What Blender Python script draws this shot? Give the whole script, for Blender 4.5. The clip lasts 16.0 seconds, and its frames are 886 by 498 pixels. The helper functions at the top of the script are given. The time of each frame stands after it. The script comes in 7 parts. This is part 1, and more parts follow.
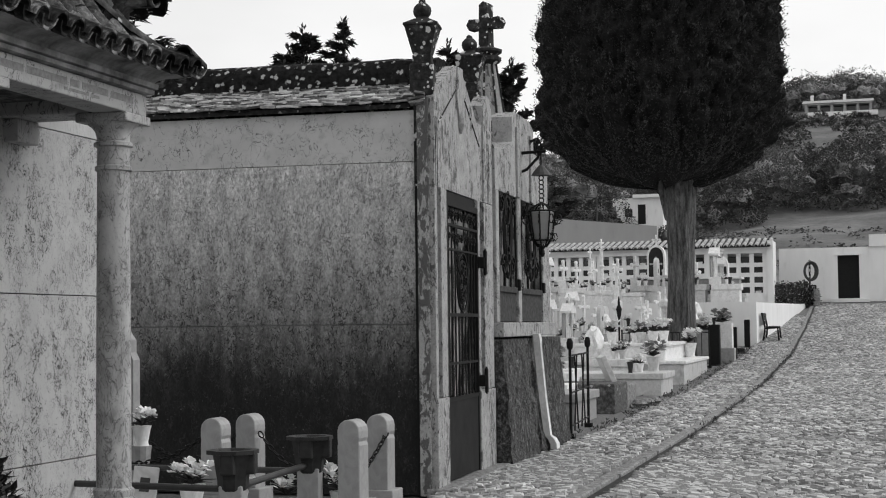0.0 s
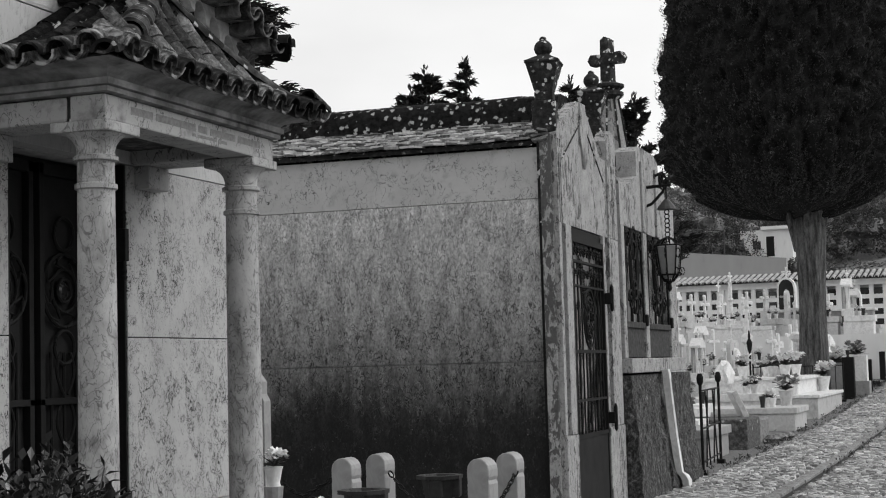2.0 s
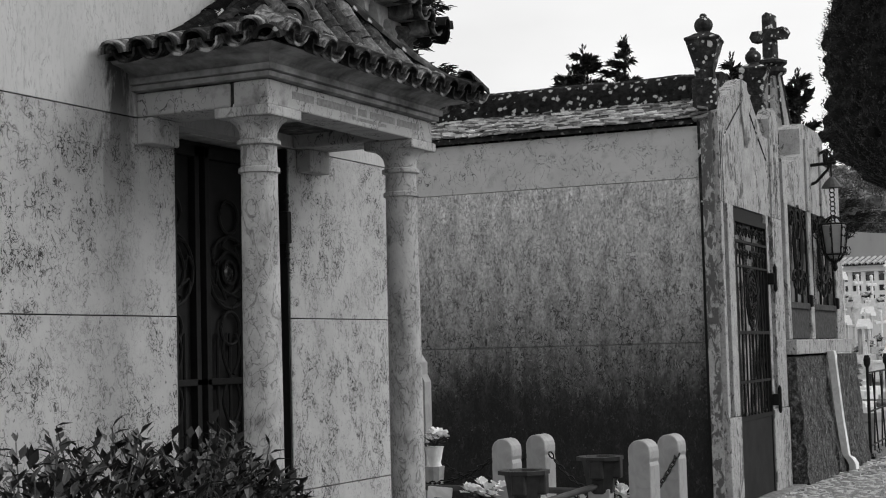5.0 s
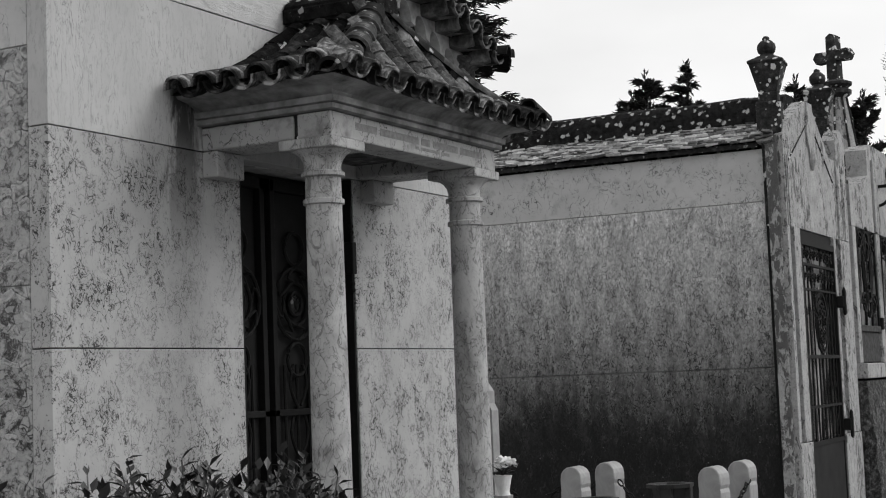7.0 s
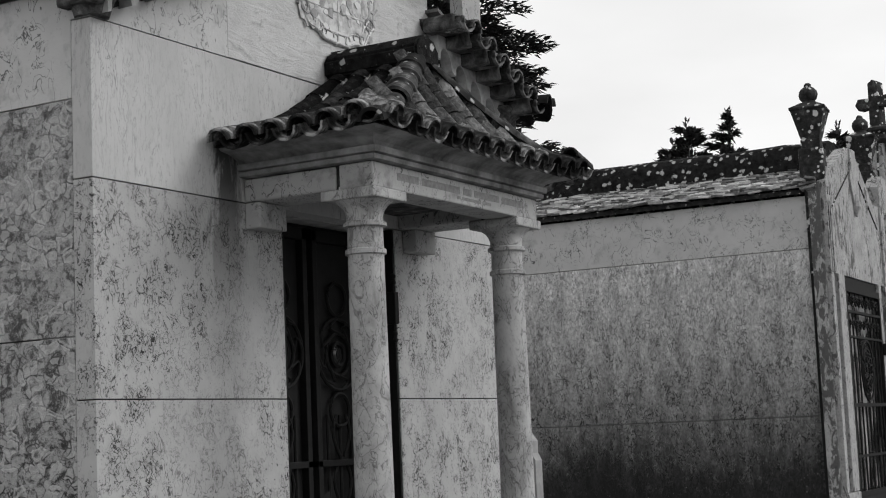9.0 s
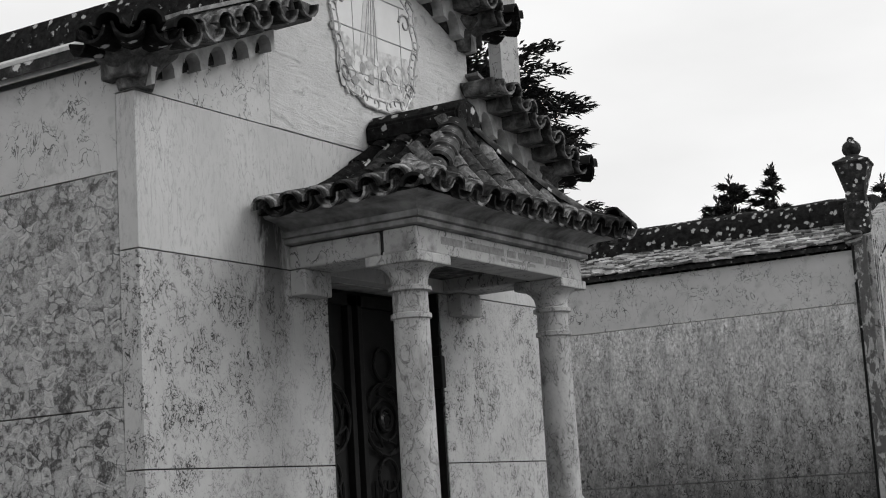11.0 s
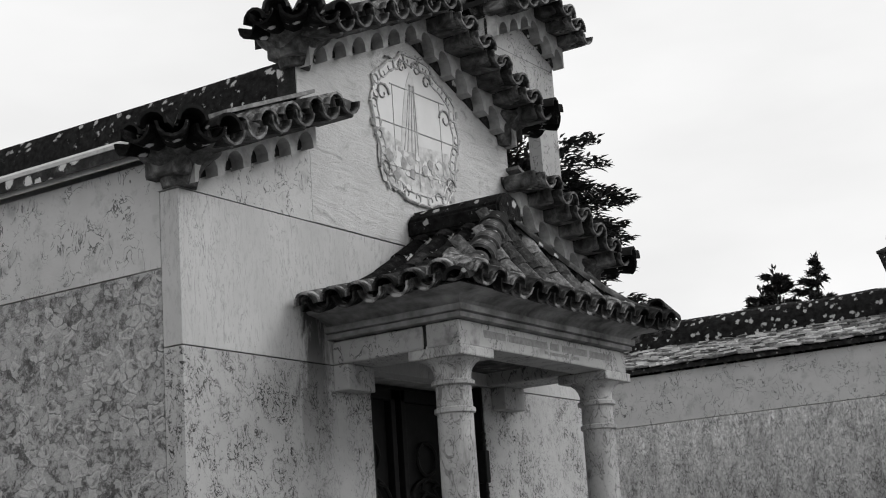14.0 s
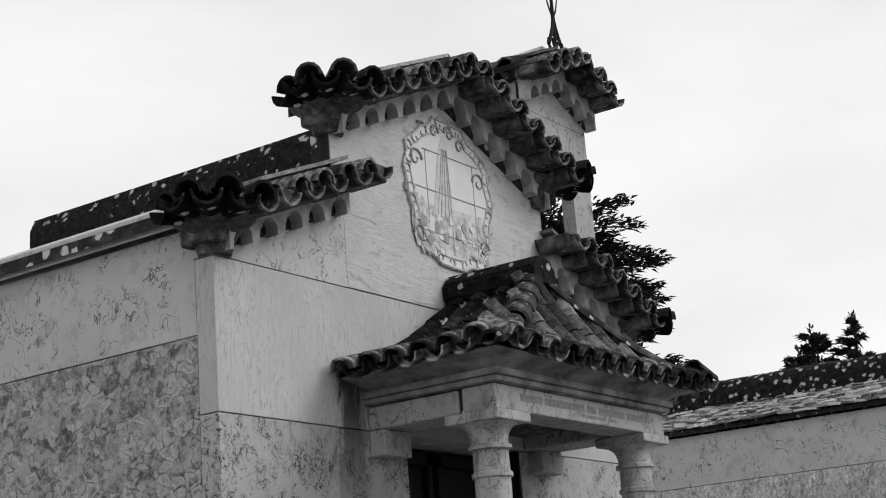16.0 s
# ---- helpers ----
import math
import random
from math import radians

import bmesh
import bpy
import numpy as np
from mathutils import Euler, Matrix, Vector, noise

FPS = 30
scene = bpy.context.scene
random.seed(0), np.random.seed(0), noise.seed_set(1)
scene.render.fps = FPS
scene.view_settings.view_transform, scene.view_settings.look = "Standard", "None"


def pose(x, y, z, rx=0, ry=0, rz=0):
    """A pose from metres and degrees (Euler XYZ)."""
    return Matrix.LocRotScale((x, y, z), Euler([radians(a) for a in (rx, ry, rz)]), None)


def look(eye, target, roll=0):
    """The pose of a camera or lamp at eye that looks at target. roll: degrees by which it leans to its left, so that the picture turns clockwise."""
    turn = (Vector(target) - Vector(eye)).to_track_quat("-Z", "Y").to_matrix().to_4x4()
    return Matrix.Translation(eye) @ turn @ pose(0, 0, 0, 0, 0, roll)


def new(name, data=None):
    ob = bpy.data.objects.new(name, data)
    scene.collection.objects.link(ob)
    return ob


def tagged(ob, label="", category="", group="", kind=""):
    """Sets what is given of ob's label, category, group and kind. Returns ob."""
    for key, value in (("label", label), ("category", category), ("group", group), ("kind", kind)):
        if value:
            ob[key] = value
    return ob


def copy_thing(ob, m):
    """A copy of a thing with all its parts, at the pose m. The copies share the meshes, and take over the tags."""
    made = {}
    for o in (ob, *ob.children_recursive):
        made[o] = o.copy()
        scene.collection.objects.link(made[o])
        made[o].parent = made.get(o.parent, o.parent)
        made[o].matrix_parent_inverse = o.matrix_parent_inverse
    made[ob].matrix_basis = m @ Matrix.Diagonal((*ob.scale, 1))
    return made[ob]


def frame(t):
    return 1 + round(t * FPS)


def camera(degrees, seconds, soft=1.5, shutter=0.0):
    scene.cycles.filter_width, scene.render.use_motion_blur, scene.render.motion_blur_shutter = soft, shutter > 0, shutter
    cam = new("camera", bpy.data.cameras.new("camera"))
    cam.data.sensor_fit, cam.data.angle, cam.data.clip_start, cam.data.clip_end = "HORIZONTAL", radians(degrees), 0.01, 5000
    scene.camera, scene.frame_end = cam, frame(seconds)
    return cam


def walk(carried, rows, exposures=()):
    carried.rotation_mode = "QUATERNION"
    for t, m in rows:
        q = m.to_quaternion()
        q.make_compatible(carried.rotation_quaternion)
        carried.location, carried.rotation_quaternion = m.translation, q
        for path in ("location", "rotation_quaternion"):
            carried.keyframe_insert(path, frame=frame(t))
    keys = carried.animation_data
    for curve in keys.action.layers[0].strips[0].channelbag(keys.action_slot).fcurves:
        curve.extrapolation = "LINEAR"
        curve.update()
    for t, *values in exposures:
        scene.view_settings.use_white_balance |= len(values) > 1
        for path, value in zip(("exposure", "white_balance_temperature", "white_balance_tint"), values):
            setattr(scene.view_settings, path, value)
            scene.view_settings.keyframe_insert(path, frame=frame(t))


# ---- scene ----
cam = camera(32.01, 16.0, soft=1.1)
# seconds and the three turns of a camera that stands at eye height in the road
CAMERA_TURNS = (
    (0.0, 92.881, 0.688, 15.632),
    (0.5, 93.347, 1.065, 16.837),
    (1.0, 93.724, 1.268, 17.808),
    (1.5, 94.141, 1.494, 19.092),
    (2.0, 94.375, 1.578, 20.349),
    (2.5, 94.283, 1.397, 21.601),
    (3.0, 93.933, 1.340, 22.390),
    (3.5, 93.811, 1.329, 23.553),
    (4.0, 93.706, 1.340, 24.778),
    (4.2, 93.650, 1.344, 25.073),
    (6.3, 94.445, 1.904, 27.905),
    (6.5, 94.533, 1.957, 28.055),
    (7.0, 94.970, 2.223, 28.722),
    (7.5, 95.481, 2.336, 29.395),
    (8.0, 95.924, 2.552, 29.963),
    (8.5, 96.331, 2.755, 30.177),
    (9.0, 96.869, 2.425, 30.312),
    (11.5, 99.871, 3.697, 32.562),
    (12.0, 100.337, 3.599, 32.868),
    (12.5, 100.755, 3.621, 33.156),
    (13.0, 101.553, 3.767, 33.341),
    (13.5, 102.238, 3.755, 33.687),
    (14.0, 102.888, 3.827, 33.812),
    (14.5, 103.270, 3.939, 34.029),
    (15.0, 103.722, 3.964, 34.568),
    (15.5, 104.595, 4.053, 35.166),
    (16.0, 105.359, 4.292, 35.253),
)
walk(cam, [(t, pose(0, 0, 1.6, rx, ry, rz)) for t, rx, ry, rz in CAMERA_TURNS])

# ---- light ----
world = bpy.data.worlds.new("overcast_sky")
scene.world = world
world.use_nodes = True
wt = world.node_tree
wt.nodes.clear()
w_out = wt.nodes.new("ShaderNodeOutputWorld")
w_bg = wt.nodes.new("ShaderNodeBackground")
w_sky = wt.nodes.new("ShaderNodeTexSky")
w_sky.sky_type, w_sky.sun_disc = "NISHITA", False
w_sky.sun_elevation, w_sky.sun_rotation = radians(36), radians(60)
w_bw = wt.nodes.new("ShaderNodeRGBToBW")
w_scale = wt.nodes.new("ShaderNodeMath")
w_scale.operation, w_scale.inputs[1].default_value = "MULTIPLY", 0.035
w_co = wt.nodes.new("ShaderNodeTexCoord")
w_map = wt.nodes.new("ShaderNodeMapping")
w_map.inputs["Scale"].default_value = (1.6, 1.6, 4.5)
w_noise = wt.nodes.new("ShaderNodeTexNoise")
w_noise.inputs["Scale"].default_value, w_noise.inputs["Detail"].default_value = 1.7, 5.0
w_range = wt.nodes.new("ShaderNodeMapRange")
for key, value in zip(("From Min", "From Max", "To Min", "To Max"), (0.3, 0.68, 0.70, 0.88)):
    w_range.inputs[key].default_value = value
w_add = wt.nodes.new("ShaderNodeMath")
w_add.operation = "ADD"
wt.links.new(w_co.outputs["Generated"], w_map.inputs["Vector"])
wt.links.new(w_map.outputs["Vector"], w_noise.inputs["Vector"])
wt.links.new(w_noise.outputs["Fac"], w_range.inputs["Value"])
wt.links.new(w_sky.outputs["Color"], w_bw.inputs["Color"])
wt.links.new(w_bw.outputs["Val"], w_scale.inputs[0])
wt.links.new(w_scale.outputs["Value"], w_add.inputs[0])
wt.links.new(w_range.outputs["Result"], w_add.inputs[1])
wt.links.new(w_add.outputs["Value"], w_bg.inputs["Color"])
w_bg.inputs["Strength"].default_value = 1.0
wt.links.new(w_bg.outputs["Background"], w_out.inputs["Surface"])
sun_data = bpy.data.lights.new("sun", "SUN")
sun_data.energy, sun_data.angle, sun_data.color = 1.3, radians(25), (1, 1, 1)
sun = new("sun", sun_data)
sun.matrix_world = look((30, 17, 25), (0, 0, 0))


# ---- materials: a black and white film, so every colour is a grey ----
def grey(v):
    return (v, v, v, 1)


class Mat:
    """A node material put together step by step."""

    def __init__(self, name, rough=0.8, metal=0.0, spec=0.3):
        self.m = bpy.data.materials.new(name)
        self.m.use_nodes = True
        self.t = self.m.node_tree
        self.b = self.t.nodes["Principled BSDF"]
        self.b.inputs["Roughness"].default_value = rough
        self.b.inputs["Metallic"].default_value = metal
        self.b.inputs["Specular IOR Level"].default_value = spec
        self.co = self.n("ShaderNodeTexCoord").outputs["Object"]
        self.col = None

    def n(self, kind, **kw):
        node = self.t.nodes.new(kind)
        for k, v in kw.items():
            node.inputs[k.replace("_", " ")].default_value = v
        return node

    def link(self, a, b):
        self.t.links.new(a, b)

    def vec(self, scale=(1, 1, 1)):
        node = self.n("ShaderNodeMapping")
        node.inputs["Scale"].default_value = scale
        self.link(self.co, node.inputs["Vector"])
        return node.outputs["Vector"]

    def noise(self, size, stretch=(1, 1, 1), detail=6, rough=0.6, warp=0.0):
        node = self.n("ShaderNodeTexNoise", Scale=1.0 / size, Detail=detail, Roughness=rough, Distortion=warp)
        self.link(self.vec(stretch), node.inputs["Vector"])
        return node.outputs["Fac"]

    def cells(self, size, stretch=(1, 1, 1), feature="F1", out="Distance"):
        node = self.t.nodes.new("ShaderNodeTexVoronoi")
        node.feature = feature
        node.inputs["Scale"].default_value = 1.0 / size
        self.link(self.vec(stretch), node.inputs["Vector"])
        return node.outputs[out]

    def ramp(self, fac, *stops):
        node = self.t.nodes.new("ShaderNodeValToRGB")
        e = node.color_ramp.elements
        e[0].position, e[0].color = stops[0][0], grey(stops[0][1])
        e[1].position, e[1].color = stops[-1][0], grey(stops[-1][1])
        for pos, v in stops[1:-1]:
            x = e.new(pos)
            x.color = grey(v)
        self.link(fac, node.inputs["Fac"])
        return node.outputs["Color"]

    def math(self, op, a, b):
        node = self.t.nodes.new("ShaderNodeMath")
        node.operation = op
        for i, v in enumerate((a, b)):
            if isinstance(v, (int, float)):
                node.inputs[i].default_value = v
            else:
                self.link(v, node.inputs[i])
        return node.outputs["Value"]

    def mix(self, fac, a, b, kind="MIX"):
        node = self.t.nodes.new("ShaderNodeMix")
        node.data_type, node.blend_type = "RGBA", kind
        for i, v in ((0, fac), (6, a), (7, b)):
            if isinstance(v, (int, float)):
                node.inputs[i].default_value = v if i == 0 else grey(v)
            else:
                self.link(v, node.inputs[i])
        return node.outputs[2]

    def axis(self, which):
        node = self.t.nodes.new("ShaderNodeSeparateXYZ")
        self.link(self.co, node.inputs[0])
        return node.outputs[which]

    def random(self):
        return self.t.nodes.new("ShaderNodeObjectInfo").outputs["Random"]

    def island(self):
        return self.t.nodes.new("ShaderNodeNewGeometry").outputs["Random Per Island"]

    def done(self, color, bump=None, strength=0.3, depth=0.01):
        if isinstance(color, (int, float)):
            self.b.inputs["Base Color"].default_value = grey(color)
        else:
            self.link(color, self.b.inputs["Base Color"])
        if bump is not None:
            node = self.n("ShaderNodeBump", Strength=strength, Distance=depth)
            self.link(bump, node.inputs["Height"])
            self.link(node.outputs["Normal"], self.b.inputs["Normal"])
        return self.m


def mat_plain(name, v, rough=0.7, spread=0.25, size=0.1, metal=0.0, bump=0.2, spec=0.3):
    m = Mat(name, rough, metal, spec)
    f = m.noise(size, detail=8)
    c = m.ramp(f, (0.3, v * (1 - spread)), (0.7, v * (1 + spread)))
    return m.done(c, f, bump, 0.005)


# ---- geometry helpers ----
def mesh_of(name, bm, material, smooth=False):
    me = bpy.data.meshes.new(name)
    bmesh.ops.recalc_face_normals(bm, faces=bm.faces)
    bm.to_mesh(me)
    bm.free()
    if smooth:
        me.shade_smooth()
        me.set_sharp_from_angle(angle=radians(40))
    if material:
        me.materials.append(material)
    return me


def part(name, bm, material, parent, label="", smooth=False):
    ob = new(name, mesh_of(name, bm, material, smooth))
    ob.parent = parent
    return tagged(ob, label) if label else ob


def thing(name, m, label, category, group="", kind=""):
    ob = new(name)
    ob.empty_display_size = 0.1
    ob.matrix_basis = m
    return tagged(ob, label, category, group, kind)


def solid(name, bm, material, label, category, kind="", m=None, group="", smooth=False):
    """A thing that is one mesh."""
    ob = new(name, mesh_of(name, bm, material, smooth))
    if m is not None:
        ob.matrix_basis = m
    return tagged(ob, label, category, group, kind)


def box(bm, x0, x1, y0, y1, z0, z1, bevel=0.0, m=None):
    made = bmesh.ops.create_cube(bm, size=1.0)["verts"]
    t = Matrix.Translation(((x0 + x1) / 2, (y0 + y1) / 2, (z0 + z1) / 2)) @ Matrix.Diagonal((x1 - x0, y1 - y0, z1 - z0, 1))
    bmesh.ops.transform(bm, matrix=(m @ t) if m is not None else t, verts=made)
    if bevel:
        edges = list({e for v in made for e in v.link_edges})
        bmesh.ops.bevel(bm, geom=edges, offset=bevel, segments=2, affect="EDGES", profile=0.5)
    return bm


def lathe(bm, profile, seg=20, m=None):
    """A body turned about z from (radius, height) pairs, closed at both ends."""
    rings = []
    for r, z in profile:
        ring = []
        for i in range(seg):
            a = 2 * math.pi * i / seg
            v = Vector((r * math.cos(a), r * math.sin(a), z))
            ring.append(bm.verts.new(m @ v if m is not None else v))
        rings.append(ring)
    for a, b in zip(rings, rings[1:]):
        for i in range(seg):
            bm.faces.new((a[i], a[(i + 1) % seg], b[(i + 1) % seg], b[i]))
    bm.faces.new(rings[0][::-1])
    bm.faces.new(rings[-1])
    return bm


def tube(bm, points, r, seg=6, taper=None, m=None):
    """A round bar along a line of points."""
    pts = [Vector(p) for p in points]
    if m is not None:
        pts = [m @ p for p in pts]
    rings = []
    up = Vector((0.123, 0.312, 0.942))
    for i, p in enumerate(pts):
        d = (pts[min(i + 1, len(pts) - 1)] - pts[max(i - 1, 0)]).normalized()
        side = d.cross(up)
        if side.length < 0.05:
            side = d.cross(Vector((1, 0, 0)))
        side.normalize()
        top = side.cross(d)
        rr = r if taper is None else r + (taper - r) * i / (len(pts) - 1)
        rings.append([bm.verts.new(p + rr * (math.cos(2 * math.pi * k / seg) * side + math.sin(2 * math.pi * k / seg) * top)) for k in range(seg)])
    for a, b in zip(rings, rings[1:]):
        for k in range(seg):
            bm.faces.new((a[k], a[(k + 1) % seg], b[(k + 1) % seg], b[k]))
    bm.faces.new(rings[0][::-1])
    bm.faces.new(rings[-1])
    return bm


def prism(bm, outline, axis, a, b, m=None):
    """An outline pushed from a to b along an axis; the outline gives the two other coordinates in order."""
    def at(p, w):
        v = {"x": (w, p[0], p[1]), "y": (p[0], w, p[1]), "z": (p[0], p[1], w)}[axis]
        return m @ Vector(v) if m is not None else Vector(v)
    lo = [bm.verts.new(at(p, a)) for p in outline]
    hi = [bm.verts.new(at(p, b)) for p in outline]
    n = len(outline)
    for i in range(n):
        bm.faces.new((lo[i], lo[(i + 1) % n], hi[(i + 1) % n], hi[i]))
    bm.faces.new(lo[::-1])
    bm.faces.new(hi)
    return bm


def B():
    return bmesh.new()


# ---- materials of the place ----
def mat_veined():
    """Pale limestone ashlar with broken, squiggling dark lichen that gathers in patches, and shade painted beside the
    porch roof.
    """
    m = Mat("veined_limestone", 0.75)
    big = m.noise(0.55, (1, 1, 0.7), 4, 0.55, 0.6)
    mid = m.noise(0.16, (1, 1, 0.8), 5, 0.6, 0.4)
    fine = m.noise(0.035, (1, 1, 0.7), 9, 0.75, 0.6)
    a = m.noise(0.052, (1, 1, 0.75), 3, 0.6, 0.7)
    b = m.noise(0.030, (1, 1, 0.7), 2, 0.5, 0.6)
    line = m.math("MAXIMUM", m.ramp(a, (0.468, 0.0), (0.490, 1.0), (0.507, 1.0), (0.528, 0.0)), m.math("MULTIPLY", 0.85, m.ramp(b, (0.485, 0.0), (0.497, 1.0), (0.502, 1.0), (0.514, 0.0))))
    broken = m.math("MULTIPLY", line, m.ramp(mid, (0.40, 0.0), (0.53, 1.0)))
    patch = m.ramp(big, (0.36, 0.34), (0.54, 1.0))
    base = m.ramp(m.noise(0.4, detail=3), (0.3, 0.37), (0.7, 0.45))
    base = m.mix(m.ramp(fine, (0.50, 0.0), (0.70, 0.30)), base, 0.24)
    tint = m.math("MULTIPLY", m.ramp(mid, (0.48, 0.0), (0.66, 0.35)), patch)
    c = m.mix(tint, base, 0.20)
    c = m.mix(m.math("MULTIPLY", m.math("MULTIPLY", broken, patch), 1.0), c, 0.022)
    speck = m.math("MULTIPLY", m.ramp(m.noise(0.024, detail=3), (0.63, 0.0), (0.68, 0.9)), patch)
    c = m.mix(speck, c, 0.045)
    c = m.mix(porch_shade(m), c, 0.035)
    return m.done(c, fine, 0.25, 0.005)


def porch_shade(m):
    """The soft shadow beside one end of the porch roof, painted into the wall colour."""
    off = m.math("ABSOLUTE", m.math("ADD", m.axis(1), 1.08), 0.0)
    wob = m.noise(0.10, (1, 1, 0.25), 6, 0.7, 0.5)
    side = m.ramp(m.math("ADD", off, m.math("MULTIPLY", m.math("SUBTRACT", wob, 0.5), 0.5)), (0.07, 1.0), (0.15, 0.0))
    height = m.ramp(m.math("MULTIPLY", m.axis(2), 0.2), (0.46, 0.0), (0.55, 0.6), (0.60, 0.9), (0.645, 0.95), (0.655, 0.0))
    return m.math("MULTIPLY", side, height)


def mat_spotted(name="spotted_plaster", v=0.52, spots=0.5):
    """Smooth plaster with curling hair cracks and blurred dark spots."""
    m = Mat(name, 0.85)
    curl = m.noise(0.09, (1, 1, 0.7), 3, 0.55, 1.2)
    mid = m.noise(0.15, detail=6, rough=0.65)
    fine = m.noise(0.02, detail=6)
    c = m.ramp(m.noise(0.5, detail=4), (0.3, v * 0.82), (0.7, v * 1.04))
    c = m.mix(m.ramp(mid, (0.54, 0.0), (0.72, spots)), c, v * 0.3)
    line = m.ramp(curl, (0.480, 0.0), (0.496, 1.0), (0.504, 1.0), (0.520, 0.0))
    c = m.mix(m.math("MULTIPLY", line, m.ramp(m.noise(0.22, detail=3), (0.42, 0.0), (0.56, 0.9))), c, 0.05)
    dots = m.ramp(m.noise(0.045, detail=4, rough=0.6), (0.66, 0.0), (0.74, 0.7))
    c = m.mix(dots, c, 0.07)
    return m.done(c, m.math("ADD", fine, mid), 0.35, 0.006)


def mat_bedding():
    """Old mortar under the tiles: grey with black patches and pale scuffs."""
    m = Mat("dark_bedding_mortar", 0.9)
    a = m.noise(0.12, detail=7, rough=0.65, warp=0.5)
    b = m.noise(0.025, detail=6)
    c = m.ramp(a, (0.36, 0.02), (0.50, 0.075), (0.60, 0.15), (0.72, 0.27))
    return m.done(c, m.math("ADD", a, b), 0.5, 0.01)


def mat_column():
    """Turned limestone shaft netted with thin wandering veins, mottled grey."""
    m = Mat("veined_shaft", 0.7)
    mott = m.noise(0.16, (1, 1, 0.6), 7, 0.65, 0.6)
    fine = m.noise(0.022, (1, 1, 0.7), 8, 0.75)
    vein = m.noise(0.13, (1, 1, 0.45), 3, 0.5, 1.3)
    net = m.noise(0.05, (1, 1, 0.6), 3, 0.5, 1.0)
    c = m.ramp(mott, (0.34, 0.46), (0.50, 0.38), (0.62, 0.27), (0.74, 0.15))
    line = m.ramp(vein, (0.478, 0.0), (0.495, 0.85), (0.505, 0.85), (0.522, 0.0))
    c = m.mix(m.math("MULTIPLY", line, m.ramp(fine, (0.38, 0.3), (0.55, 1.0))), c, 0.13)
    line = m.ramp(net, (0.475, 0.0), (0.494, 0.85), (0.506, 0.85), (0.525, 0.0))
    c = m.mix(m.math("MULTIPLY", line, m.ramp(mott, (0.40, 0.1), (0.55, 1.0))), c, 0.09)
    c = m.mix(m.ramp(fine, (0.54, 0.0), (0.70, 0.5)), c, 0.17)
    return m.done(c, fine, 0.35, 0.004)


def mat_streaked():
    """Pale limestone with thin dark runs of water, and the porch roof's painted shade."""
    m = Mat("streaked_limestone", 0.75)
    runs = m.noise(0.06, (1, 1, 0.2), 4, 0.6, 1.4)
    broad = m.noise(0.5, (1, 1, 0.5), 5)
    fine = m.noise(0.03, (1, 1, 0.4), 8, 0.7)
    c = m.ramp(broad, (0.3, 0.40), (0.7, 0.52))
    c = m.mix(m.ramp(fine, (0.52, 0.0), (0.72, 0.5)), c, 0.25)
    line = m.ramp(runs, (0.485, 0.0), (0.497, 0.6), (0.503, 0.6), (0.515, 0.0))
    c = m.mix(m.math("MULTIPLY", line, m.ramp(broad, (0.42, 0.1), (0.6, 1.0))), c, 0.10)
    spot = m.ramp(m.noise(0.09, detail=8, rough=0.7), (0.62, 0.0), (0.72, 0.4))
    c = m.mix(spot, c, 0.2)
    c = m.mix(porch_shade(m), c, 0.03)
    return m.done(c, fine, 0.3, 0.005)


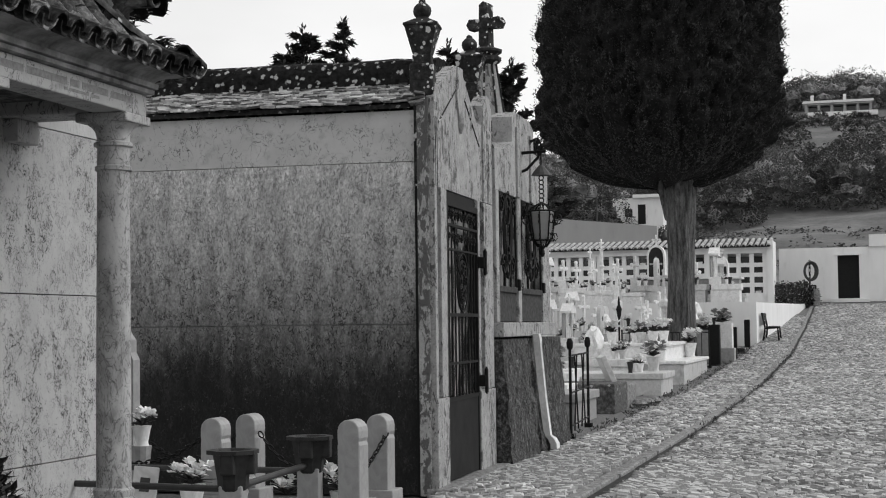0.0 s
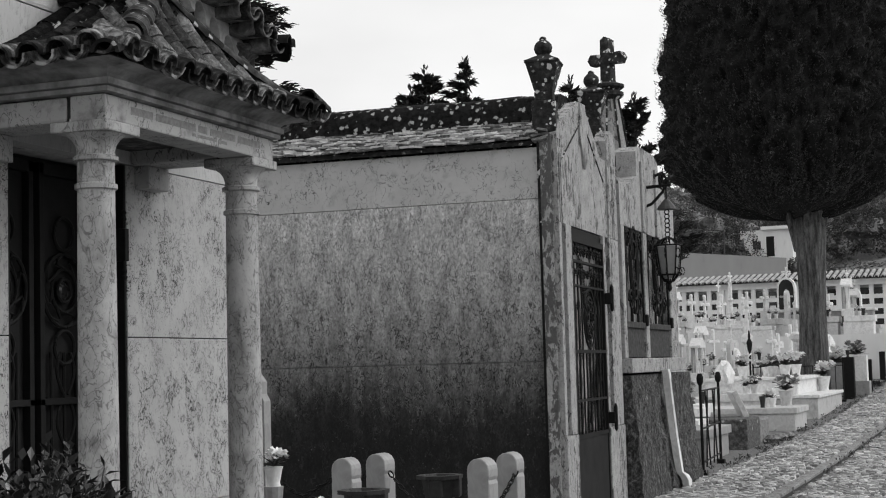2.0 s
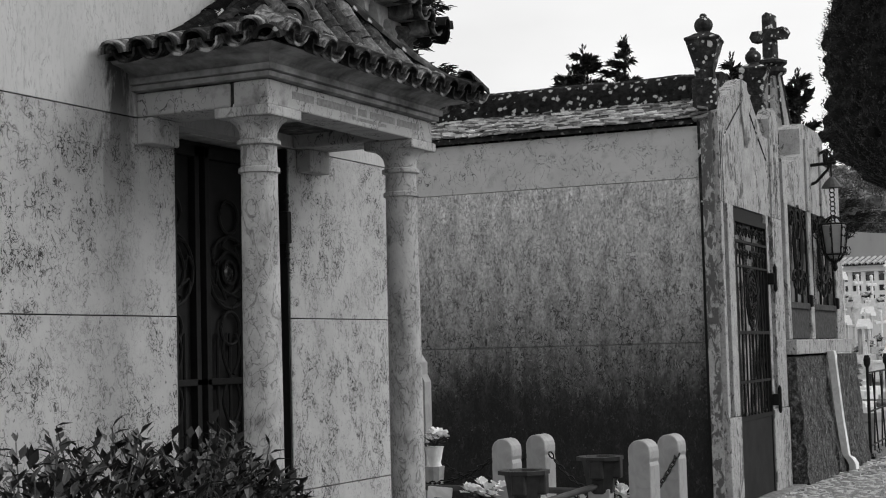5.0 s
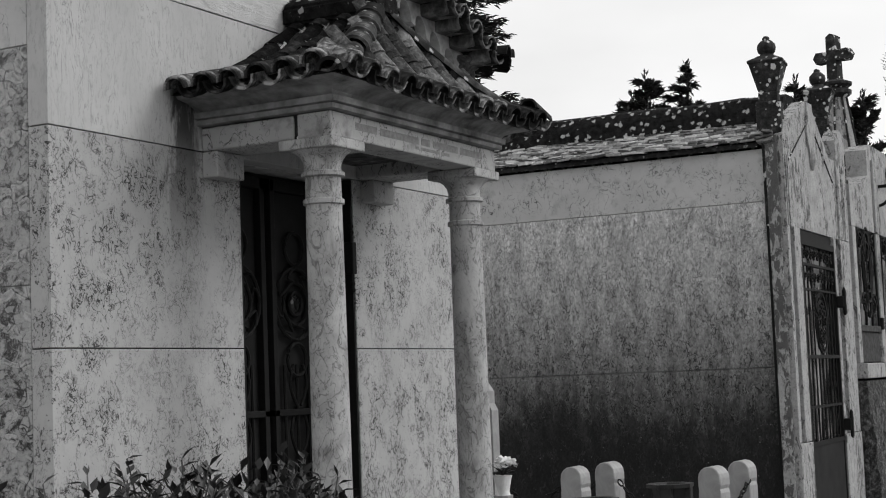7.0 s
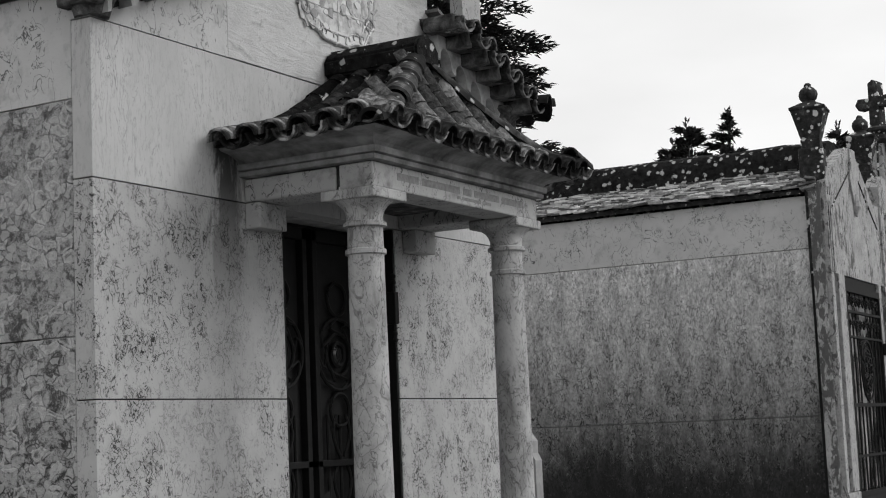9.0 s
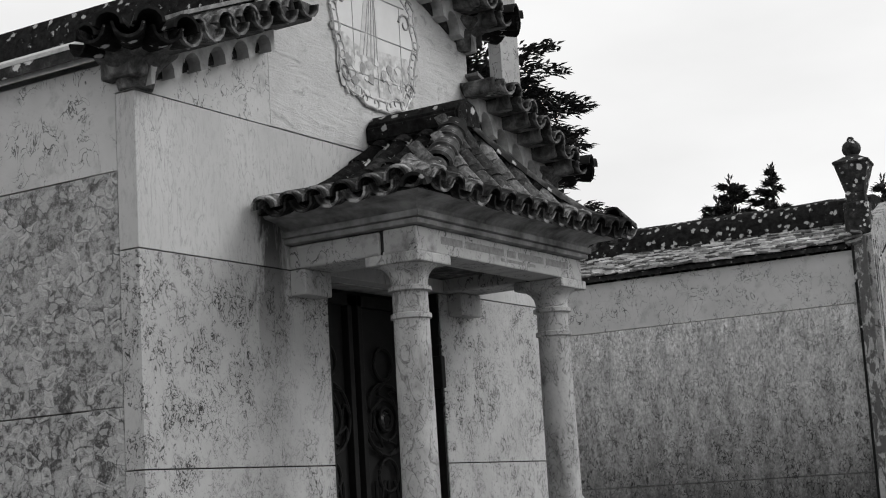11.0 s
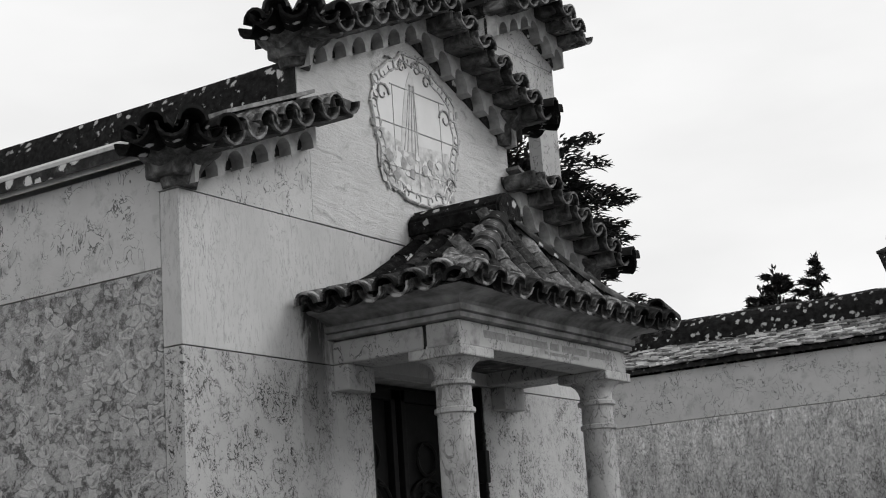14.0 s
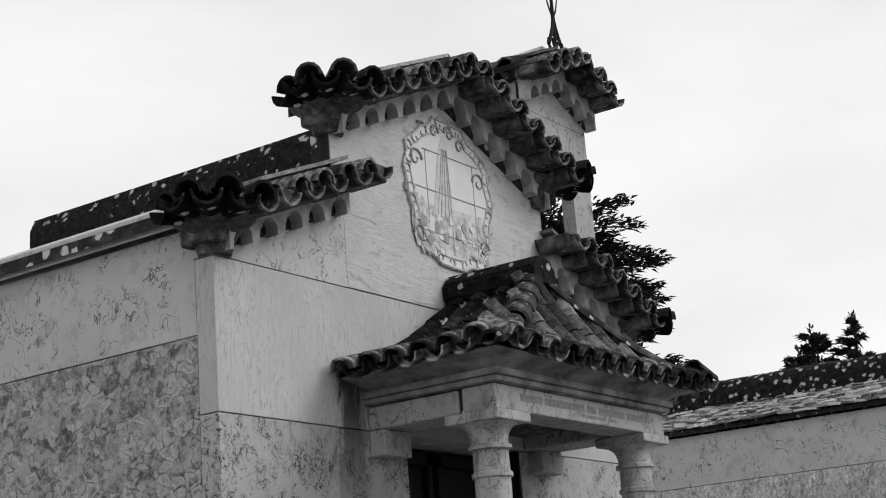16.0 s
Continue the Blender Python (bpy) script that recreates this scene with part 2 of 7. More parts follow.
def mat_fossil():
    """Shelly limestone: pale shells and rings in a dark weathered ground."""
    m = Mat("shelly_limestone", 0.8)
    wn = m.n("ShaderNodeTexNoise", Scale=9.0, Detail=2.0)
    m.link(m.vec((1, 1, 1)), wn.inputs["Vector"])
    wv = m.n("ShaderNodeVectorMath")
    wv.operation = "MULTIPLY_ADD"
    wv.inputs[1].default_value = (0.10, 0.10, 0.10)
    m.link(wn.outputs["Color"], wv.inputs[0])
    m.link(m.vec((1, 1, 1.15)), wv.inputs[2])
    layers = []
    for scale in (11.0, 21.0):
        vor = m.n("ShaderNodeTexVoronoi", Scale=scale)
        edge = m.t.nodes.new("ShaderNodeTexVoronoi")
        edge.feature = "DISTANCE_TO_EDGE"
        edge.inputs["Scale"].default_value = scale
        m.link(wv.outputs[0], vor.inputs["Vector"])
        m.link(wv.outputs[0], edge.inputs["Vector"])
        layers.append((vor.outputs["Color"], edge.outputs["Distance"]))
    fine = m.noise(0.03, detail=9, rough=0.78, warp=0.8)
    mid = m.noise(0.11, detail=6, rough=0.7, warp=1.0)
    big = m.noise(0.8, detail=4)
    lower = m.ramp(m.math("ADD", m.math("MULTIPLY", m.axis(2), -0.28), m.math("ADD", 0.98, m.math("MULTIPLY", big, 0.5))), (0.25, 0.25), (0.80, 1.0))
    ground = m.ramp(m.math("ADD", m.math("MULTIPLY", fine, 0.5), m.math("MULTIPLY", mid, 0.5)), (0.36, 0.46), (0.49, 0.34), (0.56, 0.20), (0.64, 0.07))
    crack = m.ramp(layers[1][1], (0.03, 0.95), (0.11, 0.0))
    dirt = m.math("MULTIPLY", m.math("MAXIMUM", m.math("MULTIPLY", crack, m.ramp(mid, (0.44, 0.0), (0.54, 1.0))), m.ramp(m.math("ADD", m.math("MULTIPLY", fine, 0.5), m.math("MULTIPLY", mid, 0.5)), (0.50, 0.0), (0.57, 1.0))), lower)
    c = m.mix(dirt, ground, 0.03)
    pick = m.ramp(layers[0][0], (0.55, 0.0), (0.60, 1.0))
    ring = m.math("MULTIPLY", pick, m.ramp(layers[0][1], (0.03, 0.0), (0.06, 1.0), (0.16, 0.9), (0.24, 0.25), (0.34, 0.1)))
    c = m.mix(m.math("MULTIPLY", ring, m.ramp(fine, (0.42, 0.95), (0.60, 0.4))), c, 0.54)
    small = m.math("MULTIPLY", m.ramp(layers[1][0], (0.66, 0.0), (0.70, 0.7)), m.ramp(layers[1][1], (0.05, 0.0), (0.12, 1.0)))
    c = m.mix(small, c, 0.46)
    return m.done(c, m.math("ADD", fine, m.math("MULTIPLY", ring, 0.4)), 0.8, 0.014)


def mat_plaster_upper():
    m = Mat("wavy_plaster", 0.85)
    ripple = m.noise(0.10, (1, 0.45, 1.8), 6, 0.65, 1.2)
    spots = m.noise(0.22, detail=8, rough=0.7)
    fine = m.noise(0.02, detail=6)
    c = m.ramp(spots, (0.3, 0.44), (0.7, 0.58))
    c = m.mix(m.ramp(ripple, (0.56, 0.0), (0.70, 0.5)), c, 0.18)
    c = m.mix(m.ramp(spots, (0.58, 0.0), (0.70, 0.75)), c, 0.13)
    return m.done(c, m.math("ADD", ripple, m.math("MULTIPLY", fine, 0.3)), 0.8, 0.014)


def mat_tile():
    """Old clay roof tile, black with algae and spotted with pale lichen."""
    m = Mat("lichened_clay_tile", 0.9, spec=0.1)
    a = m.noise(0.08, detail=8)
    rnd = m.random()
    base = m.ramp(m.math("ADD", m.math("MULTIPLY", a, 0.7), m.math("MULTIPLY", rnd, 0.3)), (0.3, 0.005), (0.54, 0.020), (0.68, 0.075), (0.78, 0.2))
    cell = m.cells(0.055)
    pick = m.ramp(m.cells(0.055, out="Color"), (0.66, 0.0), (0.68, 1.0))
    spot = m.math("MULTIPLY", m.ramp(m.math("ADD", m.math("MULTIPLY", cell, 0.7), m.math("MULTIPLY", m.noise(0.025, detail=4), 0.75)), (0.50, 1.0), (0.58, 0.0)), pick)
    return m.done(m.mix(spot, base, 0.42), a, 0.6, 0.01)


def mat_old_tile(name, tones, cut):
    """Clay tile in crusty patches of given tones, with round white lichens."""
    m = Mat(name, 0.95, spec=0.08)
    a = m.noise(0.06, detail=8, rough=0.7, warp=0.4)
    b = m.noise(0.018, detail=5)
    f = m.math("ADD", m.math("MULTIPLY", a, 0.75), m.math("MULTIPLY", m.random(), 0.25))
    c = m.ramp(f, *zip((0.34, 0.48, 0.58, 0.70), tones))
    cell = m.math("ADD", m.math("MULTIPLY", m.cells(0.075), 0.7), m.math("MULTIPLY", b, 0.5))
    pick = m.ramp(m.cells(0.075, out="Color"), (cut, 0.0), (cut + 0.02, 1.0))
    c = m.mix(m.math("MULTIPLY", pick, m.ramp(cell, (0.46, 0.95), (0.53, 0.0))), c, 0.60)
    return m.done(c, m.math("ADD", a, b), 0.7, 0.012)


def mat_eave_tile():
    """The tiles at the eaves: grey clay, dark in patches, paler at their outer lips."""
    m = Mat("grey_clay_tile", 0.85, spec=0.12)
    a = m.noise(0.05, detail=8, warp=0.4)
    rnd = m.random()
    base = m.ramp(m.math("ADD", m.math("MULTIPLY", a, 0.75), m.math("MULTIPLY", rnd, 0.25)), (0.38, 0.008), (0.52, 0.040), (0.60, 0.14), (0.68, 0.36))
    lip = m.ramp(m.axis(0), (0.372, 0.0), (0.392, 0.6))
    base = m.mix(m.math("MULTIPLY", lip, m.ramp(a, (0.40, 0.2), (0.60, 1.0))), base, 0.22)
    return m.done(base, a, 0.5, 0.008)


def mat_ridge():
    """Mortar ridge, nearly black, with pale round lichens."""
    m = Mat("lichened_ridge", 0.95, spec=0.1)
    a = m.noise(0.05, detail=8)
    base = m.ramp(a, (0.35, 0.004), (0.7, 0.022))
    cell = m.cells(0.07)
    pick = m.ramp(m.cells(0.07, out="Color"), (0.46, 0.0), (0.49, 1.0))
    spot = m.math("MULTIPLY", m.ramp(m.math("ADD", m.math("MULTIPLY", cell, 0.7), m.math("MULTIPLY", m.noise(0.03, detail=4), 0.75)), (0.55, 1.0), (0.62, 0.0)), pick)
    fine = m.math("MULTIPLY", m.ramp(m.noise(0.02, detail=4), (0.68, 0.0), (0.73, 0.8)), m.ramp(m.noise(0.3), (0.4, 0.0), (0.6, 1.0)))
    return m.done(m.mix(fine, m.mix(spot, base, 0.38), 0.3), a, 0.8, 0.02)


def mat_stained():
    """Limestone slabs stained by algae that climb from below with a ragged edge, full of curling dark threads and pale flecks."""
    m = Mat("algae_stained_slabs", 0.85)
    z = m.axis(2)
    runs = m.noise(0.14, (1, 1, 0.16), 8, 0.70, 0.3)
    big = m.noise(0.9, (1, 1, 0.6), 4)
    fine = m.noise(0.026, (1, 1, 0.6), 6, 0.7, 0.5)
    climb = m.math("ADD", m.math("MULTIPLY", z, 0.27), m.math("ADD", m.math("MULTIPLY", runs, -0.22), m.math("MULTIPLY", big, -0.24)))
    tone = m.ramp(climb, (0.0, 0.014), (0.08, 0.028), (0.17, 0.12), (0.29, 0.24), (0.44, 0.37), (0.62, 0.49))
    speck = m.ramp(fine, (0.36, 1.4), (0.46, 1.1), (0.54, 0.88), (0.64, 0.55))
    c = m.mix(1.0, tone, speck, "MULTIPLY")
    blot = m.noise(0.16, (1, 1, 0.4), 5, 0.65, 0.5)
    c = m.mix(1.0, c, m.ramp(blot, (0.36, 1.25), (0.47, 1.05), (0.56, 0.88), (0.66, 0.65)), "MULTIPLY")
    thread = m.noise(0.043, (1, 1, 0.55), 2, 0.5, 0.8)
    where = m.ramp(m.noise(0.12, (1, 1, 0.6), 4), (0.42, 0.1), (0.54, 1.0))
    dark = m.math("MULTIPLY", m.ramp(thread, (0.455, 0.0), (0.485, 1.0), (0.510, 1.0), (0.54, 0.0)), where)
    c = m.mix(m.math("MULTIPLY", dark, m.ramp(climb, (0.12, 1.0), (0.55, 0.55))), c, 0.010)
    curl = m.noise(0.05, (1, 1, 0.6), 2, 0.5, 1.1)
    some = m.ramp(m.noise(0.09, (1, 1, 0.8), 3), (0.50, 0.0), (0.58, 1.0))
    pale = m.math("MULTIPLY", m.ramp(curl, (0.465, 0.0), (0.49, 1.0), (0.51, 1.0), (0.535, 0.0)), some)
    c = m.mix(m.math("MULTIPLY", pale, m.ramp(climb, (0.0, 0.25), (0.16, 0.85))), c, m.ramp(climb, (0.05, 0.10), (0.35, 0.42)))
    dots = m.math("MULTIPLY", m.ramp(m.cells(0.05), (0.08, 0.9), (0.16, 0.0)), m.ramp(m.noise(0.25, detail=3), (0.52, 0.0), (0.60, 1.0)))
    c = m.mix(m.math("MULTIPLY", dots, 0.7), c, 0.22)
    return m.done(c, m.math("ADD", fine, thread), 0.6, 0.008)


def mat_weathered(name="weathered_limestone", cut=0.525):
    """Facade limestone whose pale skin peels off in ragged dark flakes."""
    m = Mat(name, 0.85)
    flake = m.noise(0.06, (1, 1, 0.45), 8, 0.74, 0.7)
    big = m.noise(0.5, (1, 1, 0.5), 4)
    fine = m.noise(0.022, (1, 1, 0.8), 8, 0.75, 0.6)
    c = m.ramp(m.noise(0.16, detail=5), (0.3, 0.30), (0.7, 0.46))
    c = m.mix(m.ramp(fine, (0.48, 0.0), (0.66, 0.65)), c, 0.14)
    f = m.math("ADD", m.math("MULTIPLY", flake, 0.72), m.math("MULTIPLY", big, 0.28))
    edge = m.ramp(f, (cut, 0.0), (cut + 0.03, 0.85))
    c = m.mix(edge, c, m.ramp(fine, (0.35, 0.02), (0.65, 0.09)))
    return m.done(c, m.math("ADD", m.math("MULTIPLY", f, -1.6), fine), 0.8, 0.012)


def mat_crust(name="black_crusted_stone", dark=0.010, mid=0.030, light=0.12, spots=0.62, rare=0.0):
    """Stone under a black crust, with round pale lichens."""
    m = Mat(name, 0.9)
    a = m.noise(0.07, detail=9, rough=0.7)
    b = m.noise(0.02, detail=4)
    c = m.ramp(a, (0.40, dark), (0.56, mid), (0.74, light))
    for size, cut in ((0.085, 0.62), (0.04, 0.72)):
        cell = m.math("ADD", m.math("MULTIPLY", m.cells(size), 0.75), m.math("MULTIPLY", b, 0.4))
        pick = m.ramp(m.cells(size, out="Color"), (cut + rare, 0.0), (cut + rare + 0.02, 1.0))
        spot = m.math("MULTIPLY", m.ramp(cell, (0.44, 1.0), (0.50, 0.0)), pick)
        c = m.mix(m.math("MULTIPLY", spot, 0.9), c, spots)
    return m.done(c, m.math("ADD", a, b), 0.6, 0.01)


def mat_schist():
    """Weathered schist plates, each of its own grey, pale with lichen."""
    m = Mat("lichened_schist", 0.9)
    a = m.noise(0.05, detail=8, rough=0.7)
    f = m.math("ADD", m.math("MULTIPLY", a, 0.5), m.math("MULTIPLY", m.math("FRACT", m.math("ADD", m.random(), m.island()), 0.0), 0.5))
    return m.done(m.ramp(f, (0.28, 0.05), (0.45, 0.22), (0.60, 0.46), (0.75, 0.62)), a, 0.6, 0.01)


def mat_granite():
    """Rough hewn granite, chipped all over, with pale flakes."""
    m = Mat("rough_dark_granite", 0.9)
    a = m.noise(0.03, (1, 1, 0.8), 8, 0.75)
    b = m.noise(0.09, (1, 1, 0.55), 6, 0.7, 0.8)
    c = m.ramp(m.math("ADD", m.math("MULTIPLY", a, 0.55), m.math("MULTIPLY", b, 0.45)), (0.40, 0.012), (0.48, 0.06), (0.56, 0.17), (0.64, 0.42))
    return m.done(c, m.math("ADD", a, m.math("MULTIPLY", b, 1.5)), 1.0, 0.05)


def mat_cobble():
    m = Mat("worn_cobble", 0.65, spec=0.4)
    a = m.noise(0.02, detail=6)
    c = m.ramp(m.math("ADD", m.math("MULTIPLY", a, 0.45), m.math("MULTIPLY", m.island(), 0.55)), (0.2, 0.17), (0.5, 0.40), (0.85, 0.74))
    patch = m.ramp(m.noise(1.3, detail=4), (0.35, 0.72), (0.65, 1.05))
    return m.done(m.mix(1.0, c, patch, "MULTIPLY"), a, 0.3, 0.005)


def mat_joint():
    m = Mat("gritty_joint", 0.95)
    a = m.noise(0.03, detail=8)
    b = m.noise(0.6, detail=4)
    c = m.ramp(m.math("ADD", m.math("MULTIPLY", a, 0.6), m.math("MULTIPLY", b, 0.4)), (0.35, 0.05), (0.65, 0.14))
    cob = m.cells(0.11, (1, 0.75, 1), "DISTANCE_TO_EDGE")
    c = m.mix(m.ramp(cob, (0.05, 0.0), (0.2, 0.7)), c, 0.22)
    return m.done(c, m.math("ADD", a, cob), 0.6, 0.02)


def mat_marble(name, v, dirt=0.5):
    m = Mat(name, 0.45, spec=0.5)
    a = m.noise(0.12, detail=7, warp=1.5)
    g = m.noise(0.25, (1, 1, 0.4), 7)
    c = m.ramp(a, (0.35, v * 0.78), (0.6, v))
    c = m.mix(m.ramp(g, (0.55, 0.0), (0.72, dirt)), c, v * 0.3)
    return m.done(c, a, 0.08, 0.003)


def mat_bark():
    m = Mat("furrowed_bark", 0.95)
    a = m.noise(0.10, (1, 1, 0.12), 8, 0.7)
    b = m.noise(0.03, (1, 1, 0.3), 6)
    c = m.ramp(m.math("ADD", m.math("MULTIPLY", a, 0.75), m.math("MULTIPLY", b, 0.25)), (0.38, 0.02), (0.5, 0.09), (0.64, 0.20))
    return m.done(c, a, 1.0, 0.08)


def mat_leaf(name, v, spread=0.6, rough=0.55, clump=0.0):
    m = Mat(name, rough, spec=0.35)
    c = m.ramp(m.island(), (0.0, v * (1 - spread)), (1.0, v * (1 + spread)))
    if clump:
        c = m.mix(1.0, c, m.ramp(m.noise(clump, (1, 1, 0.6), 4), (0.38, 0.35), (0.62, 1.8)), "MULTIPLY")
    return m.done(c)


def mat_ground():
    """Earth between the graves that turns into rough pasture on the hill."""
    m = Mat("earth_and_pasture", 0.95)
    a = m.noise(0.05, detail=8)
    big = m.noise(7.0, detail=8, rough=0.65)
    near = m.ramp(a, (0.3, 0.09), (0.7, 0.19))
    far = m.ramp(m.math("ADD", m.math("MULTIPLY", big, 0.75), m.math("MULTIPLY", m.noise(0.8, detail=6), 0.25)), (0.36, 0.065), (0.52, 0.12), (0.66, 0.19))
    return m.done(m.mix(m.ramp(m.math("MULTIPLY", m.axis(1), 0.01), (0.72, 0.0), (0.9, 1.0)), near, far), a, 0.5, 0.03)


def mat_lime(name, v):
    m = Mat(name, 0.85)
    s = m.noise(0.5, (1, 1, 0.3), 7)
    c = m.ramp(s, (0.35, v), (0.62, v * 0.92), (0.78, v * 0.72))
    return m.done(c, m.noise(0.04), 0.2, 0.006)


def mat_glass(name="window_glass"):
    m = Mat(name, 0.12, spec=0.5)
    return m.done(m.ramp(m.noise(0.3), (0.3, 0.012), (0.7, 0.03)))


def mat_glint_glass():
    """Glass with dark gaps; reflections and pale cloth behind painted in as patches."""
    m = Mat("glint_painted_glass", 0.15, spec=0.5)
    f = m.noise(0.22, (1, 1, 0.35), 4, 0.5, 0.5)
    return m.done(m.ramp(f, (0.44, 0.015), (0.50, 0.10), (0.58, 0.36)))


GLINT_GLASS = mat_glint_glass()
SHAFT = mat_column()
# Limestone in a darker tone, for the porch cornice.
CORNICE_STONE = mat_plain("dark_limestone", 0.21, 0.85, 0.75, 0.16, bump=0.5)
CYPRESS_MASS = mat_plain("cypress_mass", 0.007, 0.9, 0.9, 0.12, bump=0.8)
VEINED, STREAKED, FOSSIL, UPPER = mat_veined(), mat_streaked(), mat_fossil(), mat_plaster_upper()
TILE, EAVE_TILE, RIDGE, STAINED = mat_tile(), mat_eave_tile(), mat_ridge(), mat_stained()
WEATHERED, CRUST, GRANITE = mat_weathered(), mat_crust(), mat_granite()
PEELING = mat_weathered("peeling_pier_stone", 0.472)
SLATE = mat_schist()
COBBLE, JOINT, KERB = mat_cobble(), mat_joint(), mat_crust("worn_kerb_granite", 0.12, 0.26, 0.42, 0.5, 0.25)
MARBLE, GREY_MARBLE, OLD_MARBLE = mat_marble("white_marble", 0.82, 0.35), mat_marble("grey_marble", 0.34, 0.4), mat_marble("weathered_marble", 0.58, 0.7)
BARK, CYPRESS, HEDGE = mat_bark(), mat_leaf("cypress_leaf", 0.030, 0.85, 0.7, 0.30), mat_leaf("hedge_leaf", 0.035, 0.9, 0.45)
SCRUB, SCRUB_PALE = mat_leaf("scrub_leaf", 0.08, 0.25, clump=0.9), mat_leaf("olive_leaf", 0.14, 0.2, clump=0.9)
PETAL, PETAL_GREY = mat_leaf("white_petal", 0.80, 0.1), mat_leaf("coloured_petal", 0.26, 0.5)
IRON = mat_plain("black_iron", 0.010, 0.65, 0.3, 0.05, 0.0, spec=0.15)
IRON_GREY = mat_plain("grey_painted_iron", 0.05, 0.6, 0.3, 0.1)
MORTAR = mat_plain("lime_mortar", 0.34, 0.9, 0.45, 0.12, bump=0.5)
# Undersides toned dark: their shade is put into the stone colour.
SOFFIT = mat_crust("shade_dark_soffit", 0.03, 0.10, 0.26, 0.3, 0.3)
BEDDING = mat_bedding()
SPOTTED = mat_spotted()
OLD_PLASTER = mat_spotted("stained_plaster", 0.40, 0.6)
ASHLAR = mat_spotted("worn_ashlar", 0.40, 0.75)
# Shade and light put into the tiles: dark tones for flanks, pale for front.
SHADE_TILE = mat_old_tile("shade_black_tile", (0.003, 0.007, 0.016, 0.05), 0.60)
PALE_TILE = mat_old_tile("lit_lichen_tile", (0.012, 0.05, 0.13, 0.30), 0.72)
WOOD = mat_plain("weathered_wood", 0.06, 0.85, 0.5, 0.05, spec=0.1)
LIME, LIME_GREY = mat_lime("limewash", 0.80), mat_lime("grey_render", 0.36)
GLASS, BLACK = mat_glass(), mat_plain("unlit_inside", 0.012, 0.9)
GROUND = mat_ground()
POT = mat_plain("dark_stone_vase", 0.022, 0.55, 0.5, 0.05)
GLAZE_W = mat_plain("white_glaze", 0.62, 0.25, 0.06, 0.2, spec=0.5, bump=0.05)
GLAZE_G = mat_plain("grey_glaze", 0.42, 0.25, 0.35, 0.03, spec=0.5, bump=0.05)
PAINT_DARK = mat_plain("dark_painted_glaze", 0.24, 0.3, 0.35, 0.03, spec=0.5, bump=0.05)
LETTER = mat_plain("worn_letter_paint", 0.22, 0.8, 0.3, 0.03)


# ---- ground, road and pavement ----
def rise(y):
    """Height of the road along the street."""
    pts = ((-200, 0.0), (24, 0.0), (36, 0.14), (50, 0.62), (60, 1.35), (70, 2.3), (74, 2.75), (90, 4.2), (140, 10.0), (200, 20.0), (300, 41.0), (345, 50.0), (420, 53.0), (700, 40.0))
    for (a, za), (b, zb) in zip(pts, pts[1:]):
        if y <= b:
            t = (y - a) / (b - a)
            return za + (zb - za) * t
    return 40.0


def land(x, y):
    z = rise(y)
    if y > 76:
        k = min(1, (y - 76) / 60)
        z += k * (2.5 * noise.noise((x / 45, y / 45, 0)) + 1.2 * noise.noise((x / 14, y / 14, 3)))
        z += k * max(-0.11, min(0.0, (x + 12) * 0.0022)) * (y - 76) * 0.45
    return z


def build_ground():
    ys = [-120, -60, -20, 0, 8, 14, 20, 24, 28, 32, 36, 40, 45, 50, 55, 60, 65, 70, 74] + [78 + 4 * i for i in range(40)] + [240 + 8 * i for i in range(23)] + [450, 520, 700]
    xs = [-400, -250, -180, -140] + [-110 + 5 * i for i in range(32)] + [60, 90, 140, 220, 400]
    bm = B()
    grid = [[bm.verts.new((x, y, land(x, y) - 0.02)) for x in xs] for y in ys]
    for a, b in zip(grid, grid[1:]):
        for i in range(len(xs) - 1):
            bm.faces.new((a[i], a[i + 1], b[i + 1], b[i]))
    solid("ground", bm, GROUND, "bare earth rising into a scrubby pasture hillside", "ground", "structure", smooth=True)


ROAD_L, ROAD_R, WALK_L = -2.6, 1.0, -3.95


def strip(bm, x0, x1, y0, y1, lift, step=2.0):
    n = int((y1 - y0) / step)
    prev = None
    for i in range(n + 1):
        y = y0 + (y1 - y0) * i / n
        row = [bm.verts.new((x, y, rise(y) + lift)) for x in (x0, x1)]
        if prev:
            bm.faces.new((prev[0], prev[1], row[1], row[0]))
        prev = row
    return bm


build_ground()
solid("road", strip(B(), ROAD_L, ROAD_R, -20, 72, -0.012), JOINT, "street paved with small worn grey cobbles", "road", "structure")
solid("pavement", strip(B(), WALK_L, ROAD_L - 0.12, -20, 66, 0.035), JOINT, "cobbled pavement beside the tombs", "pavement", "structure")
solid("pavement", strip(B(), ROAD_R + 0.12, 3.0, -20, 66, 0.035), JOINT, "cobbled pavement along the street", "pavement", "structure")


